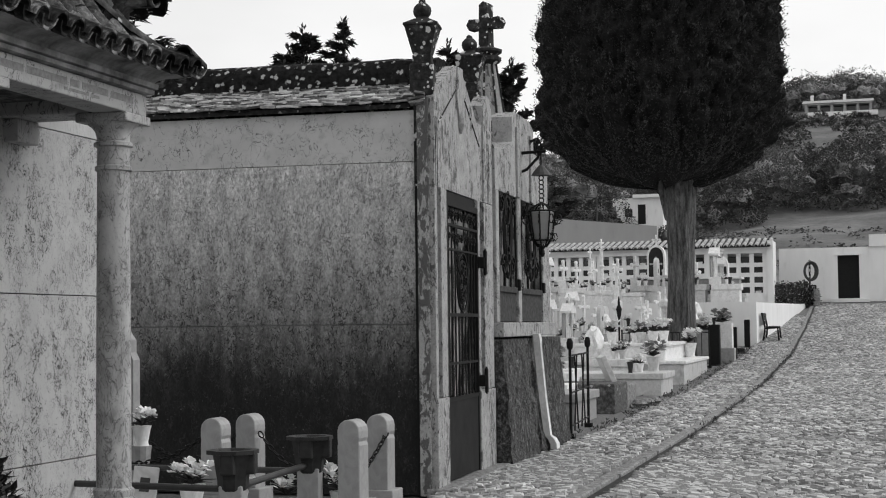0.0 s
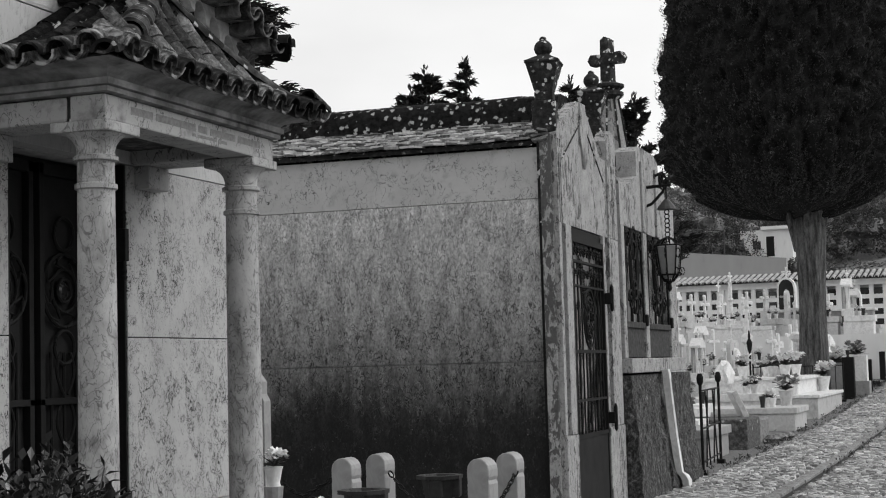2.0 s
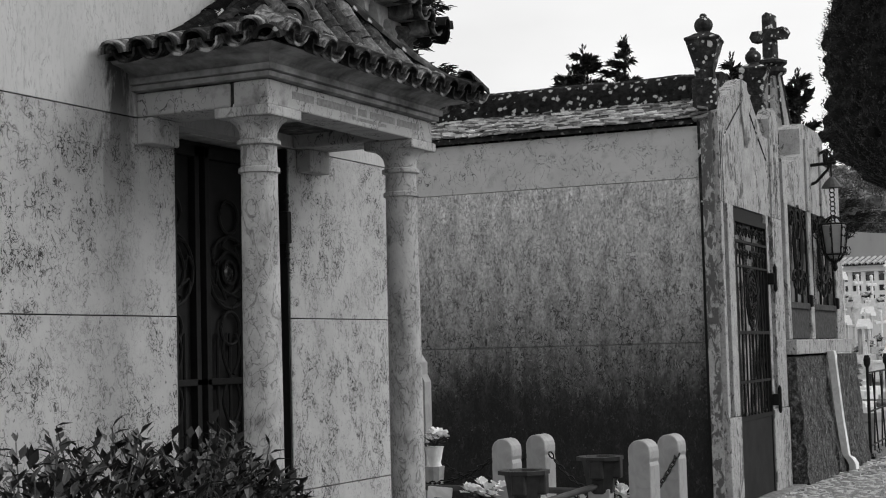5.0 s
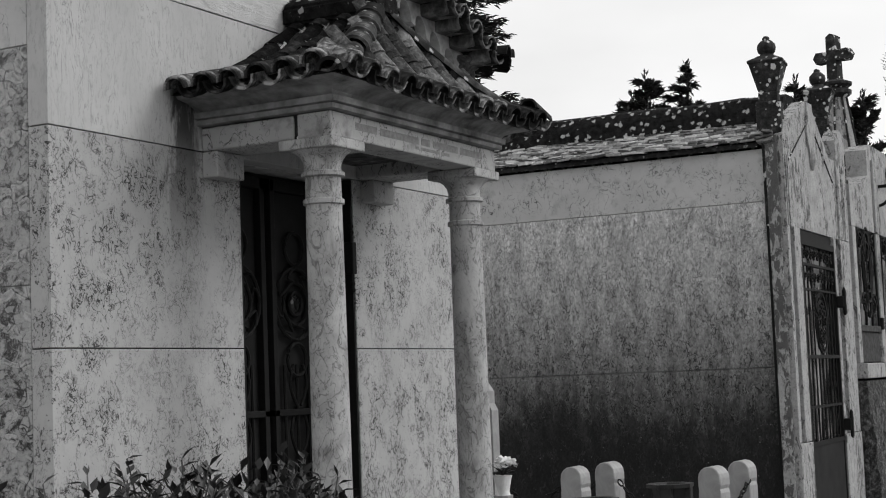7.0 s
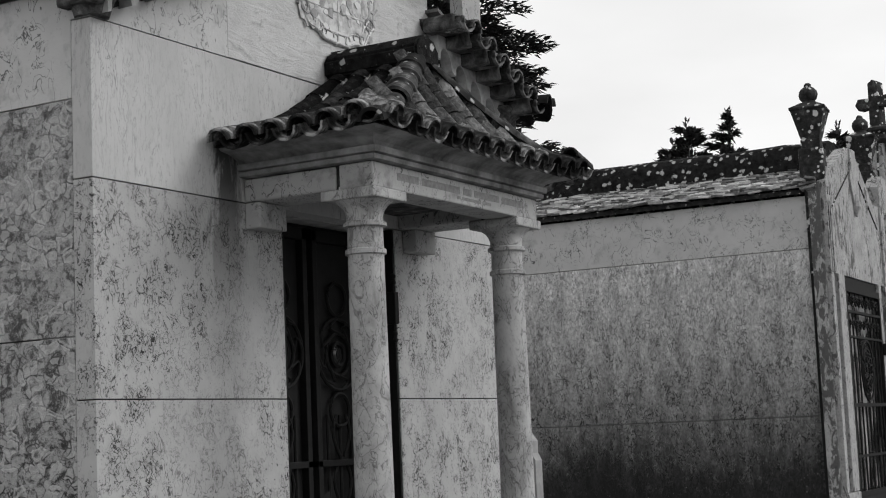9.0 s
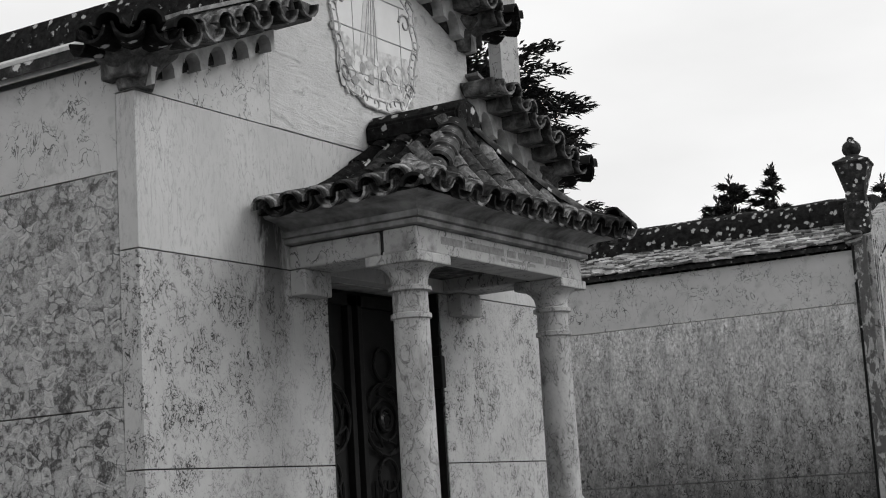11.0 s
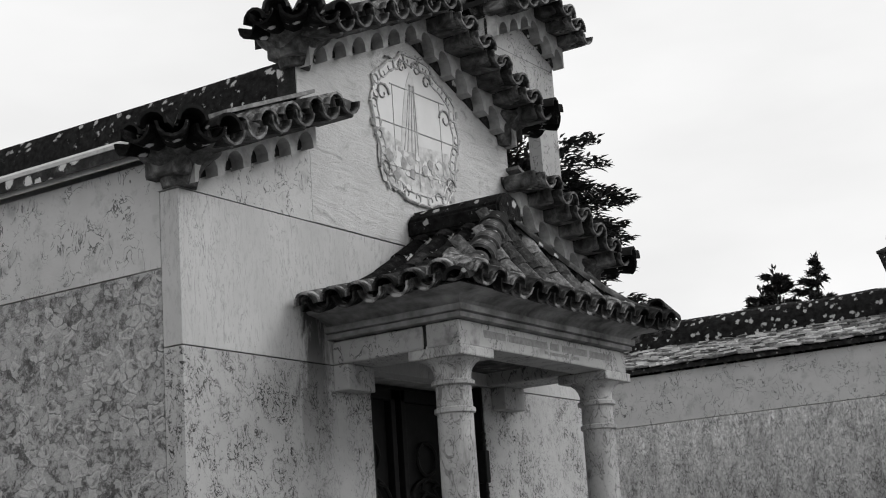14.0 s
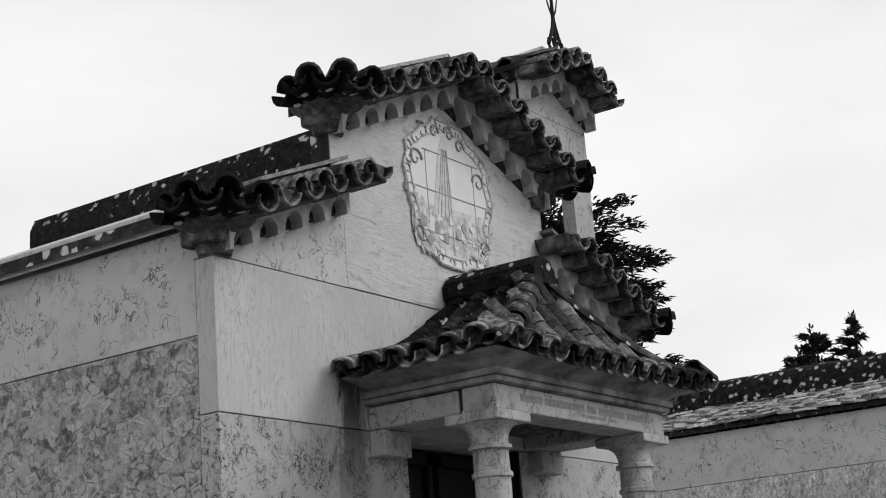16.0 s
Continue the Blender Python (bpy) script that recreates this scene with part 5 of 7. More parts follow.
def build_second():
    t = thing("mausoleum", MAUS, "smaller mausoleum with ironwork windows over a rough granite base", "mausoleum")
    bm = box(B(), -5.0, -0.22, 2.76, 2.95, 0, 3.5)
    box(bm, -5.0, -0.22, 6.0, 6.18, 0, 3.5)
    box(bm, -5.0, -4.8, 2.95, 6.0, 0, 3.5)
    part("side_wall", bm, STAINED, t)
    bm = prism(B(), [(2.7, 3.5), (6.25, 3.5), (4.47, 4.0)], "x", -5.0, -0.22)
    part("roof", bm, CRUST, t)
    # rough base that leans in towards the ledge
    for y0, y1 in ((2.68, 4.42), (4.52, 6.62)):
        bm = B()
        n, k = 14, 14
        grid = []
        for j in range(k + 1):
            row = []
            for i in range(n + 1):
                y, z = y0 + (y1 - y0) * i / n, 1.47 * j / k
                if y1 > 6:
                    y -= (1.47 - z) * -0.10 * (i / n)
                x = 0.20 - 0.09 * z + 0.045 * noise.noise((y * 4, z * 3, 1)) + 0.025 * noise.noise((y * 13, z * 7, 5))
                row.append(bm.verts.new((x, y, z - 0.02)))
            grid.append(row)
        for a, b in zip(grid, grid[1:]):
            for i in range(n):
                bm.faces.new((a[i], a[i + 1], b[i + 1], b[i]))
        edge = [r[0] for r in grid] + grid[-1][1:] + [r[-1] for r in grid[-2::-1]] + grid[0][-2:0:-1]
        back = [bm.verts.new((-0.22, v.co.y, v.co.z)) for v in edge]
        for i in range(len(edge)):
            bm.faces.new((edge[i], edge[(i + 1) % len(edge)], back[(i + 1) % len(edge)], back[i]))
        bm.faces.new(back)
        part("granite_slab", bm, GRANITE, t, "rough hewn dark granite slab")
    # marble rail that runs down the base and ends in a rounded foot
    bm = B()
    prev = None
    for x, y, z, w in ((0.17, 4.40, 1.50, 0.07), (0.18, 4.43, 1.44, 0.075), (0.17, 4.48, 1.36, 0.04), (0.20, 4.64, 0.7, 0.045), (0.23, 4.78, 0.24, 0.055), (0.27, 4.88, 0.19, 0.13), (0.29, 4.96, 0.12, 0.15), (0.29, 4.98, -0.02, 0.13)):
        row = [bm.verts.new((x + q[0], y + q[1] * w, z)) for q in ((-0.05, -0.8), (0.03, -0.8), (0.045, 0), (0.03, 0.8), (-0.05, 0.8))]
        if prev:
            for i in range(5):
                bm.faces.new((prev[i], prev[(i + 1) % 5], row[(i + 1) % 5], row[i]))
        else:
            bm.faces.new(row)
        prev = row
    bm.faces.new(prev[::-1])
    part("marble_rail", bm, MARBLE, t, "pale marble strip with a rounded foot", True)
    part("ledge", box(B(), -0.22, 0.11, 2.67, 6.24, 1.475, 1.64, 0.012), WEATHERED, t, "plain limestone ledge")
    # wall above: pilasters, windows, stepped top
    for y0, y1 in ((2.70, 2.86), (4.00, 4.20), (5.70, 6.20)):
        part("pilaster", box(B(), -0.22, 0.03, y0, y1, 1.644, 3.14, 0.008), WEATHERED, t)
    part("top_panel", prism(B(), [(2.70, 3.146), (6.20, 3.146), (6.20, 3.62), (5.72, 3.62), (5.5, 3.80), (5.18, 3.80), (5.18, 4.10), (4.9, 4.18), (3.95, 4.18), (3.75, 4.10), (3.75, 3.80), (3.3, 3.66), (2.70, 3.60)], "x", -0.22, 0.02), WEATHERED, t, "stepped limestone parapet")
    for y0, y1 in ((3.95, 4.10), (4.85, 5.0)):
        part("parapet_rib", box(B(), 0.02, 0.05, y0, y1, 3.15, 4.0, 0.006), WEATHERED, t)
    for y0, y1 in ((2.86, 4.00), (4.20, 5.70)):
        win = part("window", box(B(), -0.17, -0.15, y0, y1, 1.644, 3.146), GLINT_GLASS, t, "iron window with a wooden foot panel")
        win.location.x = 0.06
        part("foot_panel", box(B(), -0.14, -0.06, y0 + 0.02, y1 - 0.02, 1.65, 2.03, 0.01), WOOD, win)
        part("panel_rail", box(B(), -0.06, -0.03, y0 + 0.02, y1 - 0.02, 1.99, 2.06, 0.008), WOOD, win)
        c, w = (y0 + y1) / 2, (y1 - y0) / 2
        for f in (-0.92, -0.3, 0.3, 0.92):
            part("window_bar", tube(B(), [(-0.05, c + f * w, 2.05), (-0.05, c + f * w * 0.9, 3.14)], 0.016), IRON, win)
        for r, z in ((0.42, 2.72), (0.30, 2.72), (0.2, 2.98), (0.2, 2.35)):
            pts = [(-0.045, c + r * w * 1.0 * math.cos(k * math.pi / 10), z + r * 0.95 * math.sin(k * math.pi / 10)) for k in range(21)]
            part("window_ring", tube(B(), pts, 0.016, 5), IRON, win)
        for s in (-1, 1):
            part("window_scroll", tube(B(), scroll_pts(-0.04, c + s * 0.45 * w, 2.3, 0.14, 1.3, s), 0.014, 5), IRON, win)
            part("window_scroll", tube(B(), scroll_pts(-0.04, c + s * 0.62 * w, 3.0, 0.12, 1.3, -s), 0.014, 5), IRON, win)
        part("window_hinge", box(B(), -0.05, 0.0, y1 - 0.05, y1 + 0.03, 2.02, 2.16, 0.015), IRON, win)
    # obelisk and cross
    m = pose(-0.45, 4.47, 0)
    ob = part("obelisk", box(B(), -0.72, -0.18, 4.15, 4.79, 3.55, 4.16, 0.02), CRUST, t, "fluted obelisk carrying a stone cross")
    bm = lathe(B(), [(0.27, 4.16), (0.25, 4.22), (0.21, 4.25), (0.115, 4.94)], 8, m @ pose(0, 0, 0, 0, 0, 22.5))
    ob.location = (0.02, 0, -0.045)
    part("shaft", bm, WEATHERED, ob)
    for k in range(8):
        a = k * math.pi / 4
        pts = [(-0.45 + r * math.cos(a), 4.47 + r * math.sin(a), z) for r, z in ((0.215, 4.28), (0.125, 4.90))]
        part("flute", tube(B(), pts, 0.016, 4), CRUST, ob)
    part("shaft_cap", lathe(B(), [(0.12, 4.90), (0.19, 4.95), (0.19, 4.99), (0.14, 5.02), (0.20, 5.06), (0.20, 5.09), (0.09, 5.13)], 12, m), CRUST, ob)
    bm = B()
    for pts in ([(4.40, 5.10), (4.54, 5.10), (4.53, 5.66), (4.47, 5.70), (4.41, 5.66)],):
        prism(bm, pts, "x", -0.52, -0.38)
    for s in (-1, 1):
        prism(bm, [(4.47 + s * 0.05, 5.36), (4.47 + s * 0.21, 5.35), (4.47 + s * 0.25, 5.42), (4.47 + s * 0.21, 5.49), (4.47 + s * 0.05, 5.48)], "x", -0.515, -0.385)
    bmesh.ops.transform(bm, matrix=Matrix.Translation((-0.45, 4.47, 0)) @ pose(0, 0, 0, 0, 0, 72) @ Matrix.Translation((0.45, -4.47, 0)), verts=bm.verts)
    part("cross", bm, CRUST, ob, "lichened stone cross with lobed arms")
    # stepped lumps of the roofline beside the obelisk
    for x, y, z, s in ((-0.3, 5.0, 4.1, 0.16), (-0.2, 2.95, 3.55, 0.14), (-0.2, 5.95, 3.62, 0.12)):
        part("parapet_block", box(B(), x - s, x + s, y - s, y + s, z - 0.1, z + s, 0.02), CRUST, t)
    # hanging lantern on a scrolled bracket
    lan = thing("lantern", MAUS @ pose(0.20, 4.36, 0), "black wrought iron lantern hanging from a scrolled wall bracket", "lantern")
    bm = tube(B(), [(-0.30, 0, 3.72), (0.12, 0, 3.74)], 0.02)
    tube(bm, scroll_pts(0, 0, 3.80, 0.11, 1.2), 0.018, 6)
    bmesh.ops.rotate(bm, cent=(0, 0, 0), matrix=Matrix.Rotation(0, 3, "Z"), verts=bm.verts)
    tube(bm, [(-0.30, 0, 3.45), (-0.12, 0, 3.52), (0.02, 0, 3.66), (0.08, 0, 3.80), (0.02, 0, 3.90), (-0.07, 0, 3.86)], 0.018)
    box(bm, -0.32, -0.28, -0.03, 0.03, 3.35, 3.80)
    part("bracket", bm, IRON, lan)
    part("cap", lathe(B(), [(0.125, 3.44), (0.11, 3.47), (0.05, 3.54), (0.02, 3.57)], 12, pose(0.06, 0, 0)), IRON_GREY, lan)
    for k in range(7):
        bm = B()
        tube(bm, [(0.06 + 0.03 * math.cos(j * 1.05), 0.0, 3.08 + 0.055 * k + 0.035 * math.sin(j * 1.05)) for j in range(7)], 0.008, 4)
        part("chain_link", bm, IRON, lan)
    part("hook", tube(B(), [(0.06, 0, 3.44), (0.06, 0, 3.74)], 0.01), IRON, lan)
    part("globe", lathe(B(), [(0.06, 2.60), (0.10, 2.66), (0.135, 2.85), (0.15, 2.98), (0.12, 3.0)], 8, pose(0.06, 0, 0)), mat_plain("frosted_glass", 0.28, 0.3, 0.1), lan)
    bm = B()
    for k in range(8):
        a = k * math.pi / 4
        tube(bm, [(0.06 + r * math.cos(a), r * math.sin(a), z) for r, z in ((0.05, 2.56), (0.125, 2.66), (0.15, 2.84), (0.17, 3.0), (0.10, 3.06), (0.02, 3.10))], 0.010, 5)
        tube(bm, [(0.06 + (0.20 + 0.045 * math.cos(q)) * math.cos(a), (0.20 + 0.045 * math.cos(q)) * math.sin(a), 2.90 + 0.06 * math.sin(q)) for q in range(7)], 0.008, 4)
        tube(bm, [(0.06 + (0.16 + 0.03 * math.cos(q)) * math.cos(a), (0.16 + 0.03 * math.cos(q)) * math.sin(a), 2.68 + 0.05 * math.sin(q)) for q in range(7)], 0.007, 4)
    for r, z in ((0.16, 3.0), (0.12, 2.64)):
        tube(bm, [(0.06 + r * math.cos(k * math.pi / 8), r * math.sin(k * math.pi / 8), z) for k in range(17)], 0.012, 5)
    part("cage", bm, IRON, lan)
    part("drop", lathe(B(), [(0.01, 2.44), (0.035, 2.48), (0.02, 2.53), (0.05, 2.57)], 8, pose(0.06, 0, 0)), IRON, lan)
    return t


random.seed(21)
build_mausoleum()
build_second()


# ---- flowers and small grave goods ----
def bloom(bm, c, r, petals=9):
    """A loose head of petals."""
    for k in range(petals):
        a, b = random.uniform(0, 2 * math.pi), random.uniform(-0.2, 1.3)
        d = Vector((math.cos(a) * math.cos(b), math.sin(a) * math.cos(b), math.sin(b)))
        side = d.cross(Vector((0.3, 0.2, 1))).normalized()
        up = side.cross(d)
        c0 = Vector(c) + d * r * 0.15
        v = [bm.verts.new(c0 + p) for p in (d * r * 0.1, d * r * 0.7 + side * r * 0.5 + up * r * 0.1, d * r, d * r * 0.7 - side * r * 0.5 + up * r * 0.1)]
        bm.faces.new(v)


def leaf_blade(bm, p, d, length, width):
    d = Vector(d).normalized()
    side = d.cross(Vector((0.1, 0.2, 1)))
    side = (side if side.length > 0.1 else Vector((1, 0, 0))).normalized()
    p = Vector(p)
    droop = Vector((0, 0, -0.25 * length))
    a, b, c, e, f = p, p + d * length * 0.4 + side * width, p + d * length + droop, p + d * length * 0.4 - side * width, p + d * length * 0.45 - Vector((0, 0, width * 0.5))
    va, vb, vc, ve, vf = (bm.verts.new(q) for q in (a, b, c, e, f))
    bm.faces.new((va, vb, vf))
    bm.faces.new((vb, vc, vf))
    bm.faces.new((vc, ve, vf))
    bm.faces.new((ve, va, vf))


def bouquet(x, y, z, size=0.16, n=10, pale=True, vase=True, label="white flowers in a marble vase"):
    t = thing("flower_vase", pose(x, y, z), label, "flowers", "grave flowers")
    h = size * 1.1 if vase else 0.02
    if vase:
        part("vase", lathe(B(), [(size * 0.42, 0), (size * 0.36, size * 0.2), (size * 0.5, size * 0.9), (size * 0.56, size * 1.1), (size * 0.3, size * 1.08)], 12), MARBLE if pale else OLD_MARBLE, t, smooth=True)
    bm = B()
    for k in range(n * 3):
        a = random.uniform(0, 2 * math.pi)
        leaf_blade(bm, (0, 0, h), (math.cos(a), math.sin(a), random.uniform(0.3, 1.4)), size * random.uniform(0.6, 1.3), size * 0.12)
    part("leaves", bm, HEDGE, t)
    bm = B()
    for k in range(n):
        a, r = random.uniform(0, 2 * math.pi), size * random.uniform(0.1, 0.85)
        bloom(bm, (r * math.cos(a), r * math.sin(a), h + size * random.uniform(0.35, 1.0)), size * random.uniform(0.28, 0.42))
    part("flower_head", bm, PETAL if pale else PETAL_GREY, t)
    return t


def chain_links(owner, a, b, sag, n=16):
    a, b = Vector(a), Vector(b)
    for k in range(n):
        u = (k + 0.5) / n
        p = a.lerp(b, u) - Vector((0, 0, sag * 4 * u * (1 - u)))
        v = min(1, u + 0.03)
        q = a.lerp(b, v) - Vector((0, 0, sag * 4 * v * (1 - v)))
        d = (q - p).normalized()
        side = d.cross(Vector((0, 0, 1))).normalized() if k % 2 else d.cross(d.cross(Vector((0, 0, 1)))).normalized()
        l, w = (b - a).length / n * 0.72, 0.016
        pts = [p + d * l * math.cos(t) + side * w * math.sin(t) for t in [j * math.pi / 4 for j in range(9)]]
        part("link", tube(B(), pts, 0.006, 4), IRON, owner)


# ---- the grave between the chapel and the mausoleum ----
def marble_post():
    t = thing("grave_post", pose(-4.47, 10.04, 0), "grey marble grave post with a rounded notched head", "post", "marble grave posts")
    w = 0.079
    pts = []
    for k in range(9):
        a = math.pi * k / 8
        pts.append((w * math.cos(a), 0.905 + w * math.sin(a)))
    pts += [(-w, 0.86), (-w * 0.86, 0.835), (-w, 0.81), (-w, 0.44), (w, 0.44), (w, 0.81), (w * 0.86, 0.835), (w, 0.86)]
    bm = prism(B(), pts, "y", -0.085, 0.085)
    bmesh.ops.bevel(bm, geom=[e for e in bm.edges if abs(e.verts[0].co.y - e.verts[1].co.y) < 0.01], offset=0.006, segments=1, affect="EDGES")
    part("shaft", bm, GREY_MARBLE, t)
    part("foot", box(B(), -0.125, 0.125, -0.12, 0.12, 0.0, 0.45, 0.008), GREY_MARBLE, t)
    return t


def build_near_graves():
    first = marble_post()
    for x, y in ((-4.42, 10.54), (-3.42, 9.93), (-3.43, 10.57)):
        copy_thing(first, pose(x, y, 0, 0, 0, random.uniform(-4, 4)))
    # chains
    ch = thing("chain", pose(0, 0, 0), "rusty iron chain hung between grave posts", "chain")
    chain_links(ch, (-5.75, 11.3, 0.86), (-4.52, 10.6, 0.86), 0.25, 30)
    chain_links(ch, (-4.34, 10.50, 0.86), (-3.50, 10.50, 0.86), 0.30, 22)
    chain_links(ch, (-3.36, 10.55, 0.88), (-3.40, 10.02, 0.60), 0.02, 12)
    chain_links(ch, (-5.6, 10.3, 0.72), (-4.55, 10.05, 0.86), 0.14, 24)
    # dark stone vases on pillars
    for x, y, z in ((-3.88, 8.97, 0.85), (-3.78, 10.06, 0.86)):
        t = thing("grave_vase", pose(x, y, 0, 0, 0, 8), "dark polished stone vase on a square grave pillar", "vase", "dark grave vases")
        part("pillar", box(B(), -0.075, 0.075, -0.075, 0.075, 0, z - 0.22, 0.008), GREY_MARBLE, t)
        prof = [(0.075, z - 0.26), (0.095, z - 0.24), (0.10, z - 0.18), (0.125, z - 0.03), (0.165, z - 0.025), (0.165, z), (0.12, z), (0.10, z - 0.02)]
        part("bowl", lathe(B(), prof, 8, pose(0, 0, 0, 0, 0, 22.5)), POT, t)
        bm = box(B(), 0.07, 0.15, -0.045, 0.045, z - 0.15, z - 0.02, 0.012)
        box(bm, -0.045, 0.045, -0.15, -0.07, z - 0.15, z - 0.02, 0.012)
        part("boss", bm, POT, t)
    # pipe rails and kerb of the grave
    t = thing("grave_rail", pose(0, 0, 0), "grey steel pipe rails round a grave", "railing")
    for pts in (((-5.55, 9.25, 0.60), (-3.95, 9.02, 0.60)), ((-5.5, 10.15, 0.62), (-3.86, 10.05, 0.62)), ((-3.86, 9.05, 0.62), (-3.79, 9.98, 0.66)), ((-5.5, 9.25, 0.60), (-5.5, 10.15, 0.62))):
        part("rail", tube(B(), pts, 0.022, 10), IRON_GREY, t)
    for x, y in ((-5.5, 9.25), (-5.5, 10.15)):
        part("rail_post", tube(B(), [(x, y, 0.0), (x, y, 0.64)], 0.025, 8), IRON_GREY, t)
    t = thing("grave", pose(-4.65, 9.6, 0), "pale marble grave slab inside pipe rails", "grave")
    part("kerb", box(B(), -0.95, 0.72, -0.5, 0.5, 0, 0.30, 0.015), OLD_MARBLE, t)
    part("slab", box(B(), -0.88, 0.62, -0.42, 0.42, 0.30, 0.36, 0.012), MARBLE, t)
    t = thing("grave", pose(-4.6, 10.35, 0), "low grey marble grave bed between posts", "grave")
    part("bed", box(B(), -1.1, 1.1, -0.16, 0.20, 0, 0.22, 0.015), GREY_MARBLE, t)
    # tall headstone and a propped plaque
    pts = [(-0.45, 0), (0.18, 0), (0.18, 1.36), (0.15, 1.42), (0.15, 1.52), (0.05, 1.66), (-0.30, 1.66), (-0.45, 1.50)]
    solid("headstone", prism(B(), pts, "y", -0.06, 0.06), GREY_MARBLE, "tall smooth grey headstone with stepped shoulders", "headstone", m=pose(-6.0, 11.5, 0))
    t = thing("plaque", pose(-5.02, 10.0, 0.0), "small tilted stone photo plaque on a grave", "plaque")
    bm = box(B(), -0.09, 0.09, -0.012, 0.012, 0, 0.28, 0.006)
    bmesh.ops.transform(bm, matrix=pose(0, 0, 0.36, -14, 6, 20), verts=bm.verts)
    part("stone", bm, OLD_MARBLE, t)
    bm = box(B(), -0.035, 0.035, -0.016, -0.012, 0.10, 0.20)
    bmesh.ops.transform(bm, matrix=pose(0, 0, 0.36, -14, 6, 20), verts=bm.verts)
    part("oval", bm, IRON_GREY, t)
    part("stand", box(B(), -0.10, 0.10, -0.02, 0.10, 0, 0.37, 0.01), OLD_MARBLE, t)
    for x, y, z, s, n, vase in ((-4.52, 9.75, 0.36, 0.17, 14, True), (-4.05, 10.3, 0.40, 0.16, 10, False), (-3.62, 10.25, 0.30, 0.15, 12, True), (-5.55, 11.05, 0.70, 0.14, 9, True), (-4.2, 9.8, 0.36, 0.13, 8, True)):
        bouquet(x, y, z, s, n, True, vase, "white cloth flowers on a grave")
    solid("flower_stand", lathe(B(), [(0.09, 0), (0.07, 0.05), (0.05, 0.4), (0.08, 0.70)], 10), GREY_MARBLE, "slim grey stone flower stand", "stand", m=pose(-5.55, 11.05, 0))
    solid("flower_stand", lathe(B(), [(0.09, 0), (0.08, 0.05), (0.06, 0.3), (0.09, 0.40)], 10), GREY_MARBLE, "low grey stone flower stand", "stand", m=pose(-4.05, 10.3, 0.0))


random.seed(31)
build_near_graves()


# ---- hedge in front of the chapel ----
def build_hedge():
    t = thing("hedge", pose(-3.75, 4.86, 0.11), "dark glossy-leaved evergreen hedge bush", "bush")
    twigs = B()
    bm = B()
    lobes = [(0.0, -0.55, 0.62, 0.55), (0.05, 0.0, 0.68, 0.52), (0.0, 0.5, 0.66, 0.46), (-0.05, 0.85, 0.58, 0.36), (0.05, -0.86, 0.50, 0.36)]
    for cx, cy, cz, r in lobes:
        for k in range(1300):
            a, b = random.uniform(0, 2 * math.pi), math.asin(random.uniform(-0.6, 1))
            d = Vector((math.cos(a) * math.cos(b), math.sin(a) * math.cos(b), math.sin(b)))
            rr = r * (random.uniform(0.72, 1.0) + 0.16 * noise.noise((d * 3 + Vector((cx, cy, cz)))))
            p = Vector((cx, cy, cz)) + d * rr
            if p.z < 0.02:
                continue
            dd = (d * 0.6 + Vector((random.uniform(-1, 1), random.uniform(-1, 1), random.uniform(-0.1, 1.1)))).normalized()
            leaf_blade(bm, p, dd, random.uniform(0.06, 0.115), random.uniform(0.012, 0.02))
        for k in range(26):
            a = random.uniform(0, 2 * math.pi)
            top = Vector((cx + r * 0.7 * math.cos(a), cy + r * 0.7 * math.sin(a), cz + r * random.uniform(0.55, 1.12)))
            tube(twigs, [(cx + 0.1 * math.cos(a), cy + 0.1 * math.sin(a), -0.12), ((cx + top.x) / 2, (cy + top.y) / 2, cz * 0.8), top], 0.007, 4, 0.003)
            for q in range(7):
                leaf_blade(bm, top - Vector((0, 0, 0.03 * q)), (random.uniform(-1, 1), random.uniform(-1, 1), random.uniform(0.2, 1.2)), random.uniform(0.06, 0.10), 0.016)
    tagged(part("twig", twigs, BARK, t), kind="stuff")
    tagged(part("leaves", bm, HEDGE, t), "small pointed glossy leaves", kind="stuff")
    # Black core paints in the unlit depth behind the leaves.
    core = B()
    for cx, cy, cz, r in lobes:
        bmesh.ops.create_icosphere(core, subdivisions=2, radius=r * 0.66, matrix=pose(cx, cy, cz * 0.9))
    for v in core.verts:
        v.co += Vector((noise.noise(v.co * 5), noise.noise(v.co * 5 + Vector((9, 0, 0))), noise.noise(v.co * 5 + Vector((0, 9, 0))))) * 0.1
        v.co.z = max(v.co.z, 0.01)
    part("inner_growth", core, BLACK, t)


random.seed(41)
build_hedge()


# ---- graves along the street ----
def cross_mesh(bm, x, y, z, h, w=0.05, m=None):
    box(bm, x - w / 2, x + w / 2, y - w / 2, y + w / 2, z, z + h, 0.006, m)
    box(bm, x - h * 0.32, x + h * 0.32, y - w / 2, y + w / 2, z + h * 0.58, z + h * 0.58 + w, 0.006, m)
    for dx, dz in ((-h * 0.32, h * 0.58 + w / 2), (h * 0.32, h * 0.58 + w / 2), (0, h)):
        mm = pose(x + dx, y, z + dz, 90)
        lathe(bm, [(w * 0.75, -w * 0.45), (w * 0.75, w * 0.45)], 8, (m @ mm) if m is not None else mm)


